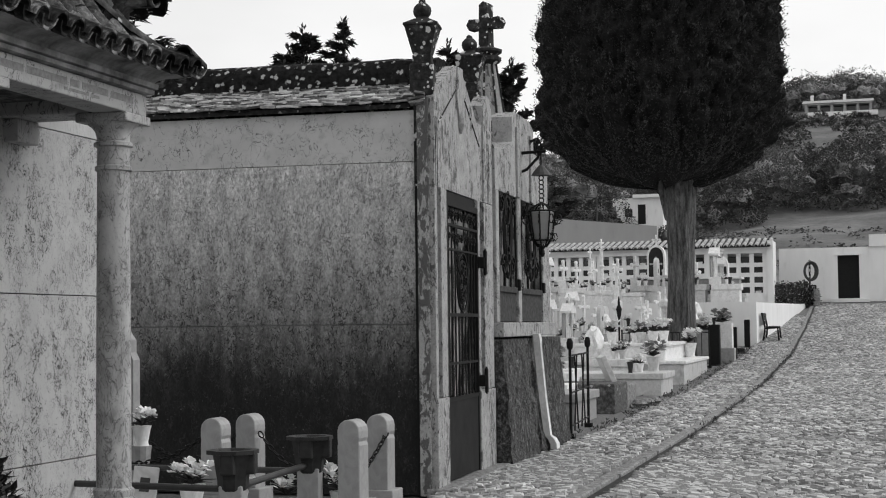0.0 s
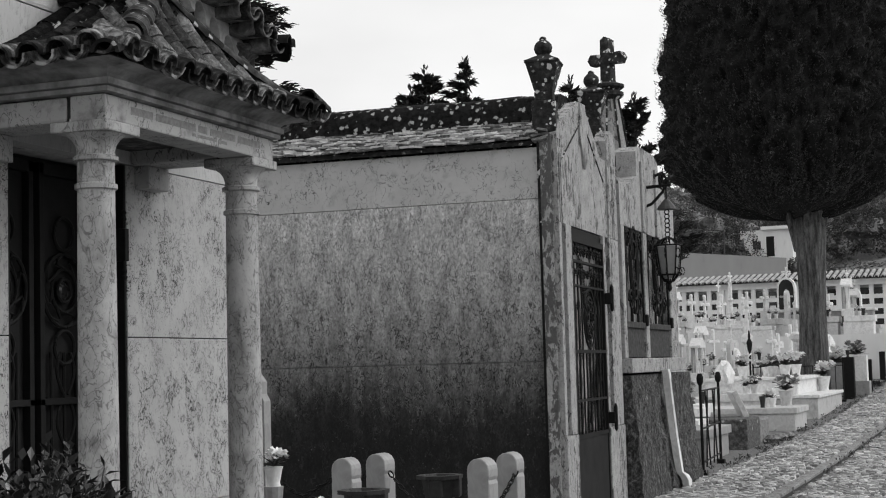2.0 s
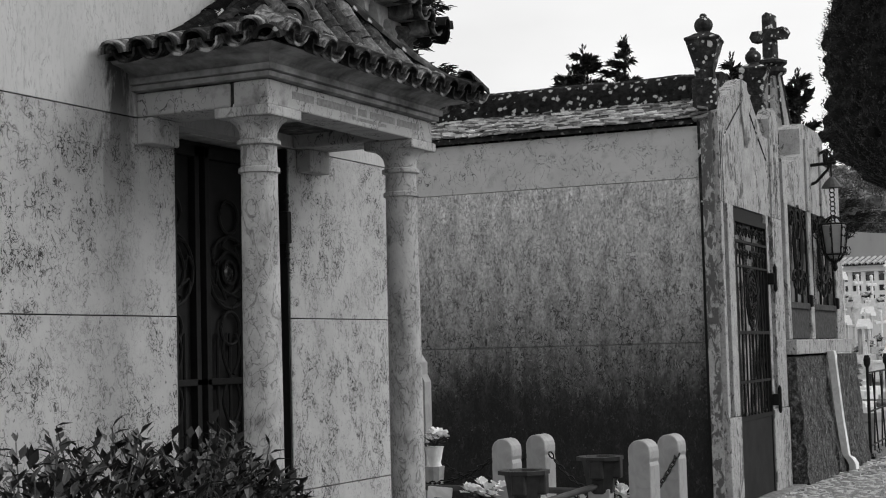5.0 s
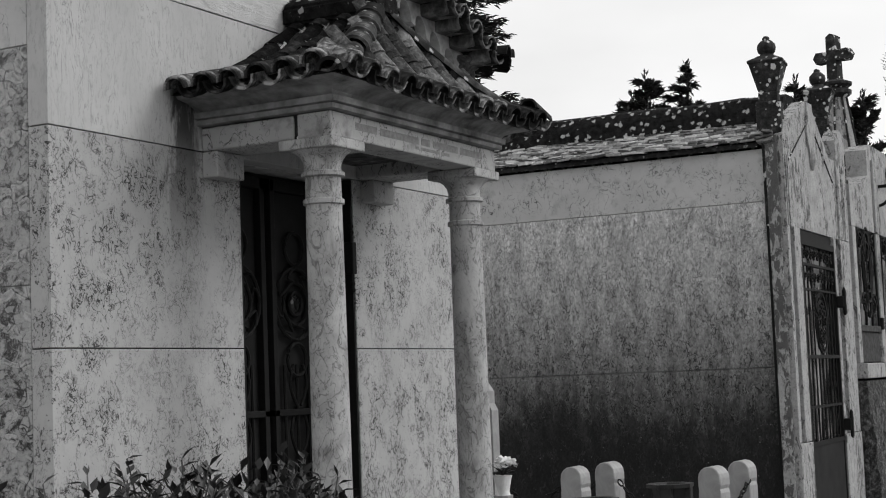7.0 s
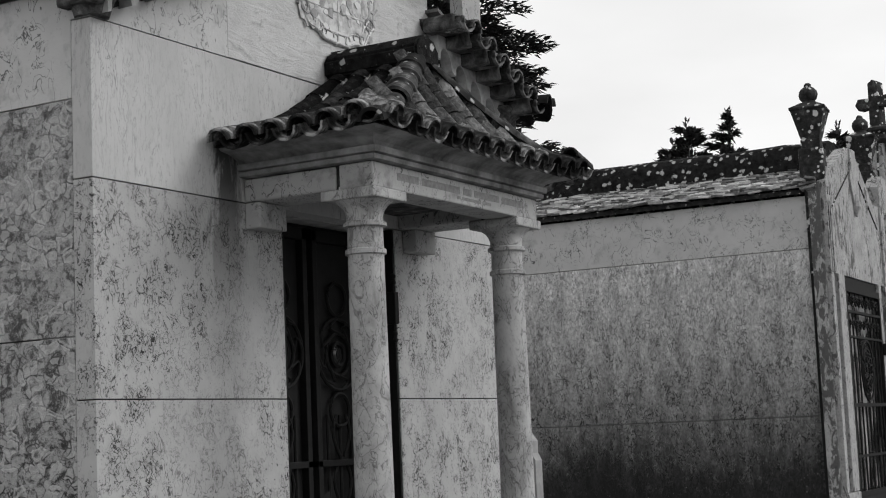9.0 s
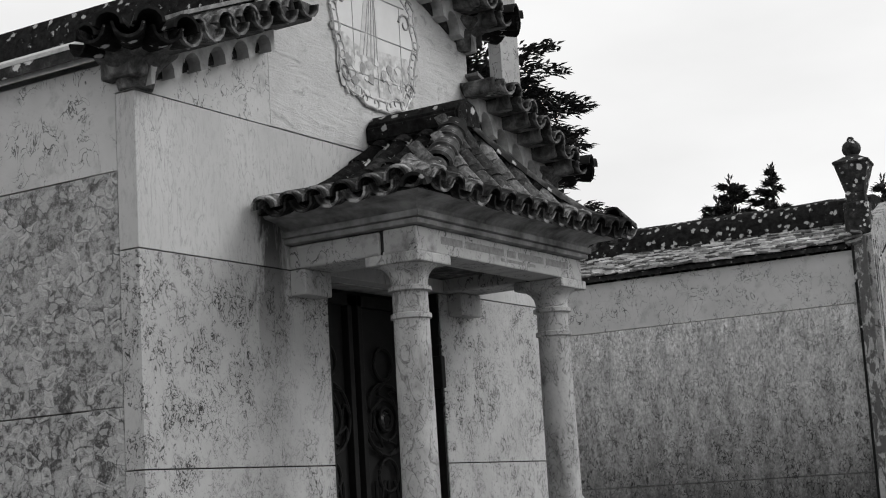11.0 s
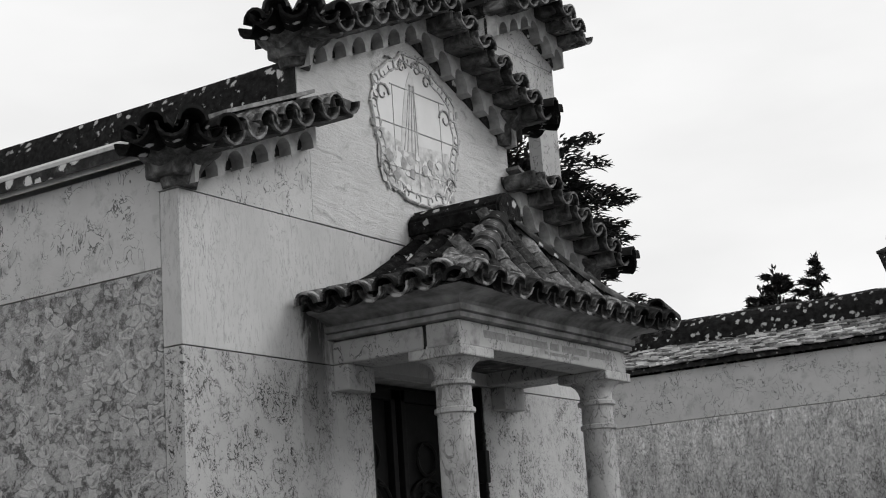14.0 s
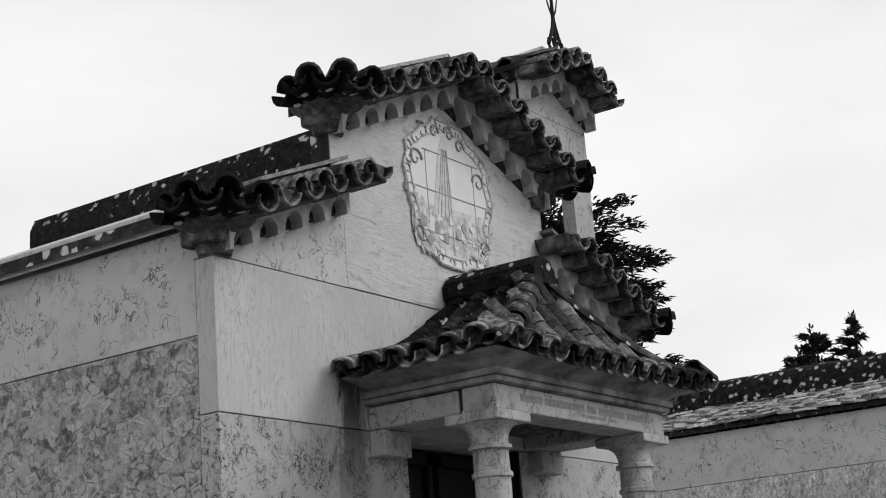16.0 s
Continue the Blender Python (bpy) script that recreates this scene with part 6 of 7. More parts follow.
def grave(x, y, z, length=1.9, width=0.85, height=0.42, head="cross", tone=None, flowers=2, group="marble graves"):
    """A ledger grave across the street's line, its foot towards the street at x."""
    stone = tone or random.choice((MARBLE, MARBLE, OLD_MARBLE, GREY_MARBLE))
    words = {"cross": "marble grave with a stone cross at its head", "arch": "marble grave with a round-topped headstone", "shrine": "marble grave with a small gabled shrine", "pillar": "marble grave with a tall slender pillar", "rock": "marble grave with a rough white rock headstone", "none": "plain low marble grave slab"}
    t = thing("grave", pose(x, y, z), words[head], "grave", group)
    part("kerb", box(B(), -length, 0, -width / 2, width / 2, -0.1, height * 0.72, 0.012), stone, t)
    part("slab", box(B(), -length + 0.03, 0.05, -width / 2 - 0.04, width / 2 + 0.04, height * 0.72 + 0.002, height, 0.012), stone, t)
    hx = -length + 0.15
    if head == "cross":
        part("plinth", box(B(), hx - 0.14, hx + 0.14, -0.22, 0.22, height, height + 0.30, 0.01), stone, t)
        bm = B()
        cross_mesh(bm, 0, 0, 0, random.uniform(0.6, 0.95), 0.085, pose(hx, 0, height + 0.30, 0, 0, 70))
        part("cross", bm, stone, t)
    elif head == "arch":
        h, w = random.uniform(0.55, 0.85), width * 0.42
        pts = [(-w, 0), (w, 0)] + [(w * math.cos(k * math.pi / 8), h + w * 0.7 * math.sin(k * math.pi / 8)) for k in range(9)]
        part("headstone", prism(B(), [(a, b + height) for a, b in pts], "x", hx - 0.06, hx + 0.06), stone, t)
        part("photo_oval", lathe(B(), [(0.07, 0), (0.07, 0.012)], 12, pose(hx + 0.06, 0, height + h * 0.75, 0, 90, 0)), IRON_GREY, t)
    elif head == "shrine":
        w, h = width * 0.36, 0.75
        part("shrine_base", box(B(), hx - 0.2, hx + 0.2, -w - 0.06, w + 0.06, height, height + 0.25, 0.012), stone, t)
        for s in (-1, 1):
            part("shrine_pillar", lathe(B(), [(0.05, 0), (0.04, 0.05), (0.04, h - 0.05), (0.055, h)], 8, pose(hx, s * w, height + 0.25)), stone, t)
        part("shrine_back", box(B(), hx - 0.17, hx - 0.12, -w, w, height + 0.25, height + 0.25 + h), GREY_MARBLE, t)
        part("shrine_gable", prism(B(), [(-w - 0.09, height + 0.25 + h), (w + 0.09, height + 0.25 + h), (w + 0.09, height + 0.32 + h), (0, height + 0.55 + h), (-w - 0.09, height + 0.32 + h)], "x", hx - 0.2, hx + 0.14), stone, t)
        bm = B()
        cross_mesh(bm, 0, 0, 0, 0.28, 0.04, pose(hx, 0, height + 0.54 + h, 0, 0, 70))
        part("cross", bm, stone, t)
        part("niche_figure", lathe(B(), [(0.07, 0), (0.06, 0.2), (0.03, 0.36)], 8, pose(hx - 0.02, 0, height + 0.25)), MARBLE, t)
    elif head == "pillar":
        h = random.uniform(1.0, 1.5)
        part("pillar", lathe(B(), [(0.10, 0), (0.085, 0.08), (0.07, h * 0.5), (0.11, h * 0.55), (0.07, h * 0.6), (0.06, h * 0.95), (0.10, h)], 10, pose(hx, 0, height)), stone, t)
        bm = B()
        cross_mesh(bm, 0, 0, 0, 0.34, 0.05, pose(hx, 0, height + h, 0, 0, 70))
        part("cross", bm, stone, t)
    elif head == "rock":
        bm = B()
        bmesh.ops.create_icosphere(bm, subdivisions=3, radius=0.5)
        for v in bm.verts:
            v.co *= 1 + 0.25 * noise.noise(v.co * 4) + 0.12 * noise.noise(v.co * 9)
            v.co = Vector((v.co.x * 0.45 + hx, v.co.y * 0.75, height + 0.35 + v.co.z * 0.85))
        part("rock", bm, MARBLE, t)
    for k in range(random.choice((0, 1, 1, 2))):
        part("dark_vase", lathe(B(), [(0.05, 0), (0.045, 0.05), (0.065, 0.18), (0.075, 0.24), (0.05, 0.24)], 8, pose(-length * random.uniform(0.1, 0.8), random.choice((-1, 1)) * width * 0.36, height)), POT, t, "black stone vase")
    for k in range(flowers + 1):
        bouquet(x - length * random.uniform(0.25, 0.75), y + random.uniform(-0.22, 0.22), z + height, random.uniform(0.13, 0.19), 8, random.random() < 0.75, True, random.choice(("white flowers in a marble grave vase", "pale mixed flowers in a marble vase")))
    return t


def iron_panel(name, a, b, h, n, label, knobs=True, crossed=False):
    a, b = Vector(a), Vector(b)
    t = thing(name, Matrix.Translation(a), label, "railing")
    d = b - a
    for e in (Vector((0, 0, 0)), d):
        part("post", tube(B(), [e, e + Vector((0, 0, h))], 0.022, 8), IRON, t)
        if knobs:
            part("knob", lathe(B(), [(0.03, 0), (0.045, 0.03), (0.05, 0.10), (0.03, 0.16)], 8, Matrix.Translation(e + Vector((0, 0, h)))), IRON, t)
        part("foot", box(B(), e.x - 0.06, e.x + 0.06, e.y - 0.06, e.y + 0.06, -0.03, 0.05, 0.008), IRON, t)
    for z in (h * 0.93, h * 0.12, h * 0.5):
        if z == h * 0.5 and not crossed:
            continue
        part("rail", tube(B(), [Vector((0, 0, z)), d + Vector((0, 0, z))], 0.013), IRON, t)
    for k in range(1, n):
        p = d * (k / n)
        q = d * ((k + (0.8 if crossed and k % 2 else -0.8 if crossed else 0)) / n)
        part("bar", tube(B(), [p + Vector((0, 0, 0.06)), q + Vector((0, 0, h * 0.93))], 0.012), IRON, t)
    return t


def build_graves():
    iron_panel("iron_railing", (-4.24, 21.9, 0), (-4.42, 24.3, 0), 1.25, 5, "black iron grave railing with knobbed posts and crossed bars", True, True)
    grave(-4.66, 25.4, 0.0, 2.0, 2.0, 0.50, "rock", GREY_MARBLE, 3)
    t = thing("stone_block", pose(-4.9, 28.0, 0.05), "mossy dark stone block of an old grave", "stone")
    part("block", box(B(), -1.0, 0.42, -0.75, 0.7, -0.05, 0.50, 0.03), mat_crust("mossy_block", 0.04, 0.11, 0.26, 0.4, 0.25), t)
    part("cover", box(B(), -1.1, 0.40, 0.75, 1.9, -0.05, 0.42, 0.02), KERB, t)
    for s in (-0.25, 0.3, 0.9):
        solid("field_stone", lathe(B(), [(0.10, 0), (0.16, 0.05), (0.10, 0.12)], 7), KERB, "loose worn stone on the earth", "stone", m=pose(-4.3 + 0.1 * s, 29.4 + s, 0.06, 0, 0, 40 * s))
    t = thing("book_plaque", pose(-4.75, 28.6, 0.54), "open marble book leaning on a grave", "plaque")
    bm = box(B(), -0.05, 0.05, -0.34, 0.34, 0, 0.52, 0.01)
    bmesh.ops.transform(bm, matrix=pose(0, 0, 0, 0, -24, 18), verts=bm.verts)
    part("leaves", bm, OLD_MARBLE, t)
    bm = box(B(), 0.05, 0.058, -0.30, 0.30, 0.06, 0.46)
    bmesh.ops.transform(bm, matrix=pose(0, 0, 0, 0, -24, 18), verts=bm.verts)
    part("page", bm, MARBLE, t)
    grave(-4.40, 33.8, 0.10, 2.2, 1.9, 0.46, "none", OLD_MARBLE, 1)
    bouquet(-4.75, 34.2, 0.56, 0.30, 12, False, True, "small green shrub in a white pot")
    # two-tier tomb
    t = thing("tomb", pose(-4.40, 39.5, 0.22), "two-tier white marble family tomb", "tomb")
    part("lower_tier", box(B(), -2.9, 0, -2.6, 2.6, -0.15, 0.42, 0.015), OLD_MARBLE, t)
    part("lower_slab", box(B(), -2.9, 0.05, -2.65, 2.65, 0.422, 0.50, 0.012), MARBLE, t)
    part("upper_tier", box(B(), -2.7, -0.5, -2.2, 2.2, 0.50, 0.85, 0.015), MARBLE, t)
    part("upper_slab", box(B(), -2.75, -0.42, -2.25, 2.25, 0.852, 0.92, 0.012), MARBLE, t)
    bm = box(B(), -0.05, 0.05, -0.4, 0.4, 0, 0.75, 0.02)
    bmesh.ops.transform(bm, matrix=pose(-0.9, -0.9, 0.92, 0, -20, 10), verts=bm.verts)
    part("leaning_stone", bm, MARBLE, t)
    for x, y, z, s, pale in ((-4.75, 41.2, 0.72, 0.34, True), (-5.3, 40.2, 1.14, 0.26, True), (-5.6, 38.2, 1.14, 0.24, False), (-5.2, 37.5, 1.14, 0.26, True), (-5.9, 39.2, 1.14, 0.22, True), (-6.3, 38.0, 1.14, 0.25, True)):
        bouquet(x, y, z, s, 12, pale)
    iron_panel("iron_fence", (-6.9, 43.4, 0.38), (-4.45, 43.2, 0.38), 1.05, 12, "low black iron grave fence", False)
    solid("fence_post", box(B(), -0.16, 0.16, -0.16, 0.16, -0.05, 1.15, 0.02), IRON, "square black iron gate post", "post", m=pose(-4.42, 44.4, 0.42))
    t = thing("flower_pedestal", pose(-4.22, 45.7, 0.46), "white marble pedestal with a dark foot", "pedestal")
    part("shaft", box(B(), -0.20, 0.20, -0.25, 0.25, 0.42, 1.15, 0.012), MARBLE, t)
    part("foot", box(B(), -0.26, 0.26, -0.32, 0.32, -0.05, 0.42, 0.015), GREY_MARBLE, t)
    bouquet(-4.30, 45.5, 1.61, 0.32, 16, False, False, "pale flowers heaped on a pedestal")
    bouquet(-4.9, 45.8, 1.40, 0.32, 16, True, False, "white flowers on a planter ledge")
    bouquet(-5.6, 45.6, 1.40, 0.34, 16, True, False, "white flowers on a planter ledge")
    t = thing("planter", pose(-5.4, 45.8, 0.45), "long dark stone flower planter", "planter")
    part("trough", box(B(), -1.0, 0.9, -0.3, 0.3, -0.05, 0.97, 0.02), GREY_MARBLE, t)
    part("rim", box(B(), -1.03, 0.93, -0.33, 0.33, 0.97, 1.02, 0.01), POT, t)
    for x, y in ((-4.15, 47.6), (-4.1, 52.0)):
        solid("bollard", box(B(), -0.09, 0.09, -0.09, 0.09, -0.05, 0.95, 0.015), IRON, "short square black post", "post", m=pose(x, y, rise(y)))
    solid("low_slab", box(B(), -0.8, 0.15, -0.9, 0.9, -0.05, 0.14, 0.02), CRUST, "low dark stone slab beside the pavement", "stone", m=pose(-4.2, 51.2, 0.66))
    # the rows behind
    kinds = ("cross", "arch", "shrine", "pillar", "cross", "rock", "cross", "arch")
    n = 0
    for y in (27.6, 29.8, 31.9, 36.2, 38.4, 40.8, 44.2, 46.6, 49.0, 51.2):
        for x in (-7.0, -9.6, -12.2):
            if abs(x + 7.0) < 0.1 and 42.5 < y < 46 or (x > -7.2 and 36.5 < y < 42.5):
                continue
            grave(x + random.uniform(-0.3, 0.3), y + random.uniform(-0.3, 0.3), rise(y), random.uniform(1.7, 2.1), random.uniform(0.8, 1.1), random.uniform(0.35, 0.6), kinds[n % 8], None, random.choice((1, 2, 2)))
            n += 1
    for y in (47.4, 48.9, 50.4, 51.9):
        for x in (-5.0, -6.3, -7.6, -8.9):
            if abs(x + 5.35) < 1.2 and y < 46:
                continue
            grave(x + random.uniform(-0.2, 0.2), y + random.uniform(-0.2, 0.2), rise(y), 0.9, random.uniform(0.8, 1.0), random.uniform(0.5, 0.8), kinds[(n * 3) % 8], random.choice((MARBLE, MARBLE, OLD_MARBLE)), 2)
            n += 1
    for x, y in ((-5.6, 29.2), (-5.9, 31.0), (-6.3, 32.6), (-5.4, 36.3), (-5.8, 30.2), (-5.2, 26.8)):
        grave(x, y, rise(y), 1.2, 0.9, random.uniform(0.4, 0.7), random.choice(("rock", "arch", "cross")), MARBLE, 3)
    # black iron lamp standing among the graves
    t = thing("grave_lamp", pose(-6.75, 42.0, rise(42.0)), "slender black iron grave lamp with a pointed top", "lamp")
    part("pole", tube(B(), [(0, 0, -0.05), (0, 0, 1.45)], 0.028, 8), IRON, t)
    part("foot", lathe(B(), [(0.10, -0.05), (0.09, 0.06), (0.04, 0.16)], 8), IRON, t)
    part("lamp_body", lathe(B(), [(0.03, 1.42), (0.055, 1.50), (0.075, 1.66), (0.085, 1.68), (0.03, 1.80), (0.035, 1.86), (0.015, 2.02)], 8), IRON, t)
    # slender white cross pillars near the fence
    for x, y, h in ((-7.4, 35.0, 2.0), (-6.9, 42.6, 2.3), (-7.9, 33.6, 1.9), (-6.2, 47.2, 2.2)):
        t = thing("cross_pillar", pose(x, y, rise(y)), "slender white marble pillar with a cross", "monument", "cross pillars")
        part("shaft", lathe(B(), [(0.17, -0.05), (0.15, 0.3), (0.10, 0.35), (0.085, h * 0.7), (0.16, h * 0.74), (0.16, h * 0.80), (0.08, h * 0.84), (0.07, h)], 10), MARBLE, t)
        bm = B()
        cross_mesh(bm, 0, 0, 0, 0.5, 0.07, pose(0, 0, h, 0, 0, 10))
        part("cross", bm, MARBLE, t)


random.seed(51)
build_graves()


# ---- terrace, niche building, end wall ----
def build_terrace():
    bm = B()
    box(bm, -22, -3.86, 53.0, 53.35, 0.2, 2.32)
    solid("terrace_wall", bm, LIME, "white limewashed terrace wall", "wall", "structure")
    bm = B()
    prev = None
    for i in range(10):
        y = 53.36 + 16.8 * i / 9
        x = -3.87 + 0.95 * i / 9
        z1 = max(2.30 + 0.10 * i / 9, rise(y) + 0.12)
        row = [bm.verts.new(p) for p in ((x, y, 0.2), (x, y, z1), (x - 0.3, y, z1), (x - 0.3, y, 0.2))]
        if prev:
            for k in range(4):
                bm.faces.new((prev[k], prev[(k + 1) % 4], row[(k + 1) % 4], row[k]))
        else:
            bm.faces.new(row)
        prev = row
    bm.faces.new(prev[::-1])
    solid("terrace_wall", bm, LIME, "white limewashed wall rising beside the pavement", "wall", "structure")
    solid("terrace_ground", box(B(), -22, -3.95, 53.3, 70.5, 1.5, 2.24), LIME_GREY, "paved terrace in front of the burial niches", "terrace", "structure")
    kinds = ("shrine", "cross", "arch", "cross", "pillar", "cross", "shrine", "arch")
    k = 0
    for y in (54.6, 56.8, 60.5):
        for x in (-5.3, -6.4, -7.5, -8.6, -9.7, -10.8, -11.9, -13.0):
            if y > 60 and k % 3 == 1:
                k += 1
                continue
            g = grave(x + 0.8 + random.uniform(-0.2, 0.2), y + random.uniform(-0.4, 0.4), 2.24, 1.0, 0.9, random.uniform(0.4, 0.8), kinds[k % 8], random.choice((MARBLE, MARBLE, OLD_MARBLE)), 2)
            k += 1
    for x, y, tall in ((-7.8, 57.5, 2.32), (-5.55, 58.2, 1.9)):
        t = thing("shrine_tomb", pose(x, y, 2.24), "marble tomb with an arched shrine and a cross", "tomb", "shrine tombs")
        part("base", box(B(), -0.75, 0.75, -0.5, 0.5, 0, 1.0, 0.02), GREY_MARBLE, t)
        part("front_opening", box(B(), -0.6, 0.6, -0.506, -0.5, 0.15, 0.8), IRON_GREY, t)
        part("slab", box(B(), -0.85, 0.85, -0.6, 0.6, 1.0, 1.08, 0.015), MARBLE, t)
        pts = [(-0.33, 1.08), (-0.33, tall - 0.42)] + [(-0.33 * math.cos(q * math.pi / 8), tall - 0.42 + 0.40 * math.sin(q * math.pi / 8)) for q in range(1, 8)] + [(0.33, tall - 0.42), (0.33, 1.08)]
        part("shrine", prism(B(), pts, "y", -0.15, 0.3), MARBLE, t)
        pts = [(a * 0.82, 1.12 + (b - 1.08) * 0.90) for a, b in pts]
        # Dark glass plate stands in for the shaded depth of the arch.
        part("niche", prism(B(), pts, "y", -0.16, -0.148), GLASS, t)
        bm = B()
        cross_mesh(bm, 0, 0, 0, 0.62, 0.06, pose(0, -0.18, 1.2))
        part("niche_cross", bm, GREY_MARBLE, t)
        bm = B()
        cross_mesh(bm, 0, 0, 0, 0.42, 0.05, pose(0, 0, tall - 0.08))
        part("cross", bm, MARBLE, t)


def build_niches():
    t = thing("niche_building", pose(0, 68, 0), "white burial niche building with a tiled roof", "building", kind="")
    part("back", box(B(), -16.6, -4.42, 0.30, 1.6, 2.2, 4.62), LIME_GREY, t)
    part("end_wall", box(B(), -4.42, -4.18, -0.25, 1.8, 2.0, 5.15), LIME, t)
    part("lintel", box(B(), -16.6, -4.42, -0.12, 1.6, 4.62, 4.86), LIME, t)
    part("base", box(B(), -16.6, -4.42, 0.0, 0.3, 2.2, 2.72), LIME, t)
    pitch, col = 0.565, 0
    x = -4.62
    while x > -16.2:
        part("pilaster", box(B(), x - 0.02, x + 0.20, -0.06, 0.3, 2.72, 4.62), LIME, t)
        for k in range(4):
            x0 = x - 0.02 - pitch * (k + 1)
            part("upright", box(B(), x0, x0 + 0.185, 0.02, 0.3, 2.72, 4.62), LIME, t)
            for z in (3.02, 3.46, 3.90, 4.33):
                pane = part("niche_front", box(B(), x0 + 0.185, x0 + pitch, 0.20, 0.22, z - 0.13, z + 0.16), GLASS if random.random() < 0.7 else IRON_GREY, t)
                part("shelf", box(B(), x0 + 0.185, x0 + pitch, 0.03, 0.3, z - 0.30, z - 0.12), LIME, t)
                if random.random() < 0.3:
                    part("plate", box(B(), x0 + 0.22, x0 + pitch - 0.1, 0.19, 0.20, z - 0.13, z - 0.02), MARBLE, pane)
        x -= pitch * 4 + 0.24
    bm = prism(B(), [(-0.45, 4.86), (1.8, 5.26), (1.8, 5.34), (-0.45, 4.93)], "x", -16.7, -4.3)
    roof = part("roof", bm, EAVE_TILE, t, "clay tile roof")
    me = tile_mesh("roof_tile", 0.085, 0.10, 2.3, 0.03, mat_plain("sunbleached_tile", 0.34, 0.8, 0.4, 0.2))
    x = -4.35
    while x > -16.6:
        put_tile(me, roof, frame_of((x, 1.72, 5.30), (0, -1, -0.178), (1, 0, 0)))
        x -= 0.26
    solid("wall_end", box(B(), -4.18, -1.59, 72, 72.4, 1.5, 4.97), LIME, "tall white limewashed cemetery wall", "wall", "structure")
    bm = box(B(), -0.65, 9, 72, 72.4, 1.5, 4.97)
    box(bm, -1.59, -0.65, 72, 72.4, 4.61, 4.97)
    box(bm, -0.2, 9, 71.9, 72.5, 4.97, 5.52)
    solid("wall_end", bm, LIME, "tall white limewashed cemetery wall", "wall", "structure")
    d = thing("door_1", pose(-1.12, 72.2, 2.62), "dark closed door in a white wall", "door", kind="structure")
    part("door_leaf", box(B(), -0.47, 0.47, 0.0, 0.06, 0, 1.99), BLACK, d)
    part("lintel", box(B(), -0.6, 0.6, -0.28, -0.2, 1.99, 2.06), LIME, d)
    part("step", box(B(), -0.8, 0.9, -0.7, -0.2, -0.15, 0.03, 0.02), LIME, d)


random.seed(61)
build_terrace()
build_niches()


def build_bench():
    t = thing("bench", pose(-3.45, 54.6, rise(54.6) + 0.035), "plain wooden bench with dark iron ends on the pavement", "bench")
    for y in (-0.6, 0.6):
        bm = B()
        tube(bm, [(-0.28, y, 0.0), (-0.22, y, 0.25), (-0.20, y, 0.44), (-0.30, y, 0.95)], 0.035, 6)
        tube(bm, [(-0.20, y, 0.42), (0.22, y, 0.44), (0.26, y, 0.0)], 0.035, 6)
        part("end_frame", bm, IRON, t)
    for k in range(4):
        part("seat_slat", box(B(), -0.18 + 0.11 * k, -0.09 + 0.11 * k, -0.75, 0.75, 0.46, 0.495, 0.006), WOOD, t)
    for z in (0.58, 0.71, 0.84):
        part("back_slat", box(B(), -0.27, -0.24, -0.75, 0.75, z, z + 0.1, 0.006), WOOD, t)
    t = thing("water_post", pose(-2.75, 70.0, rise(70)), "stone tap post hung with a coiled hose", "tap")
    part("post", box(B(), -0.28, 0.28, -0.2, 0.2, -0.05, 0.95, 0.04), CRUST, t)
    part("stone", box(B(), 0.15, 0.42, -0.3, 0.1, -0.05, 0.75, 0.04), KERB, t)
    bm = tube(B(), [(0, 0.1, 0.5), (0, 0.1, 2.05)], 0.05, 6)
    part("pole", bm, CRUST, t)
    for k in range(6):
        r = 0.24 + 0.02 * (k % 3)
        pts = [(0.02 * k + r * math.cos(q * math.pi / 8), -0.05 - 0.04 * k, 1.55 + r * 1.5 * math.sin(q * math.pi / 8)) for q in range(17)]
        part("hose_coil", tube(B(), pts, 0.028, 5), IRON_GREY, t)


build_bench()


# ---- trees and shrubs ----
def crown_clumps(bm, shape, count, length, width):
    for k in range(count):
        p, d = shape()
        dd = (d + Vector((random.uniform(-0.8, 0.8), random.uniform(-0.8, 0.8), random.uniform(-0.2, 1.2)))).normalized()
        leaf_blade(bm, p, dd, length * random.uniform(0.6, 1.3), width * random.uniform(0.7, 1.3))


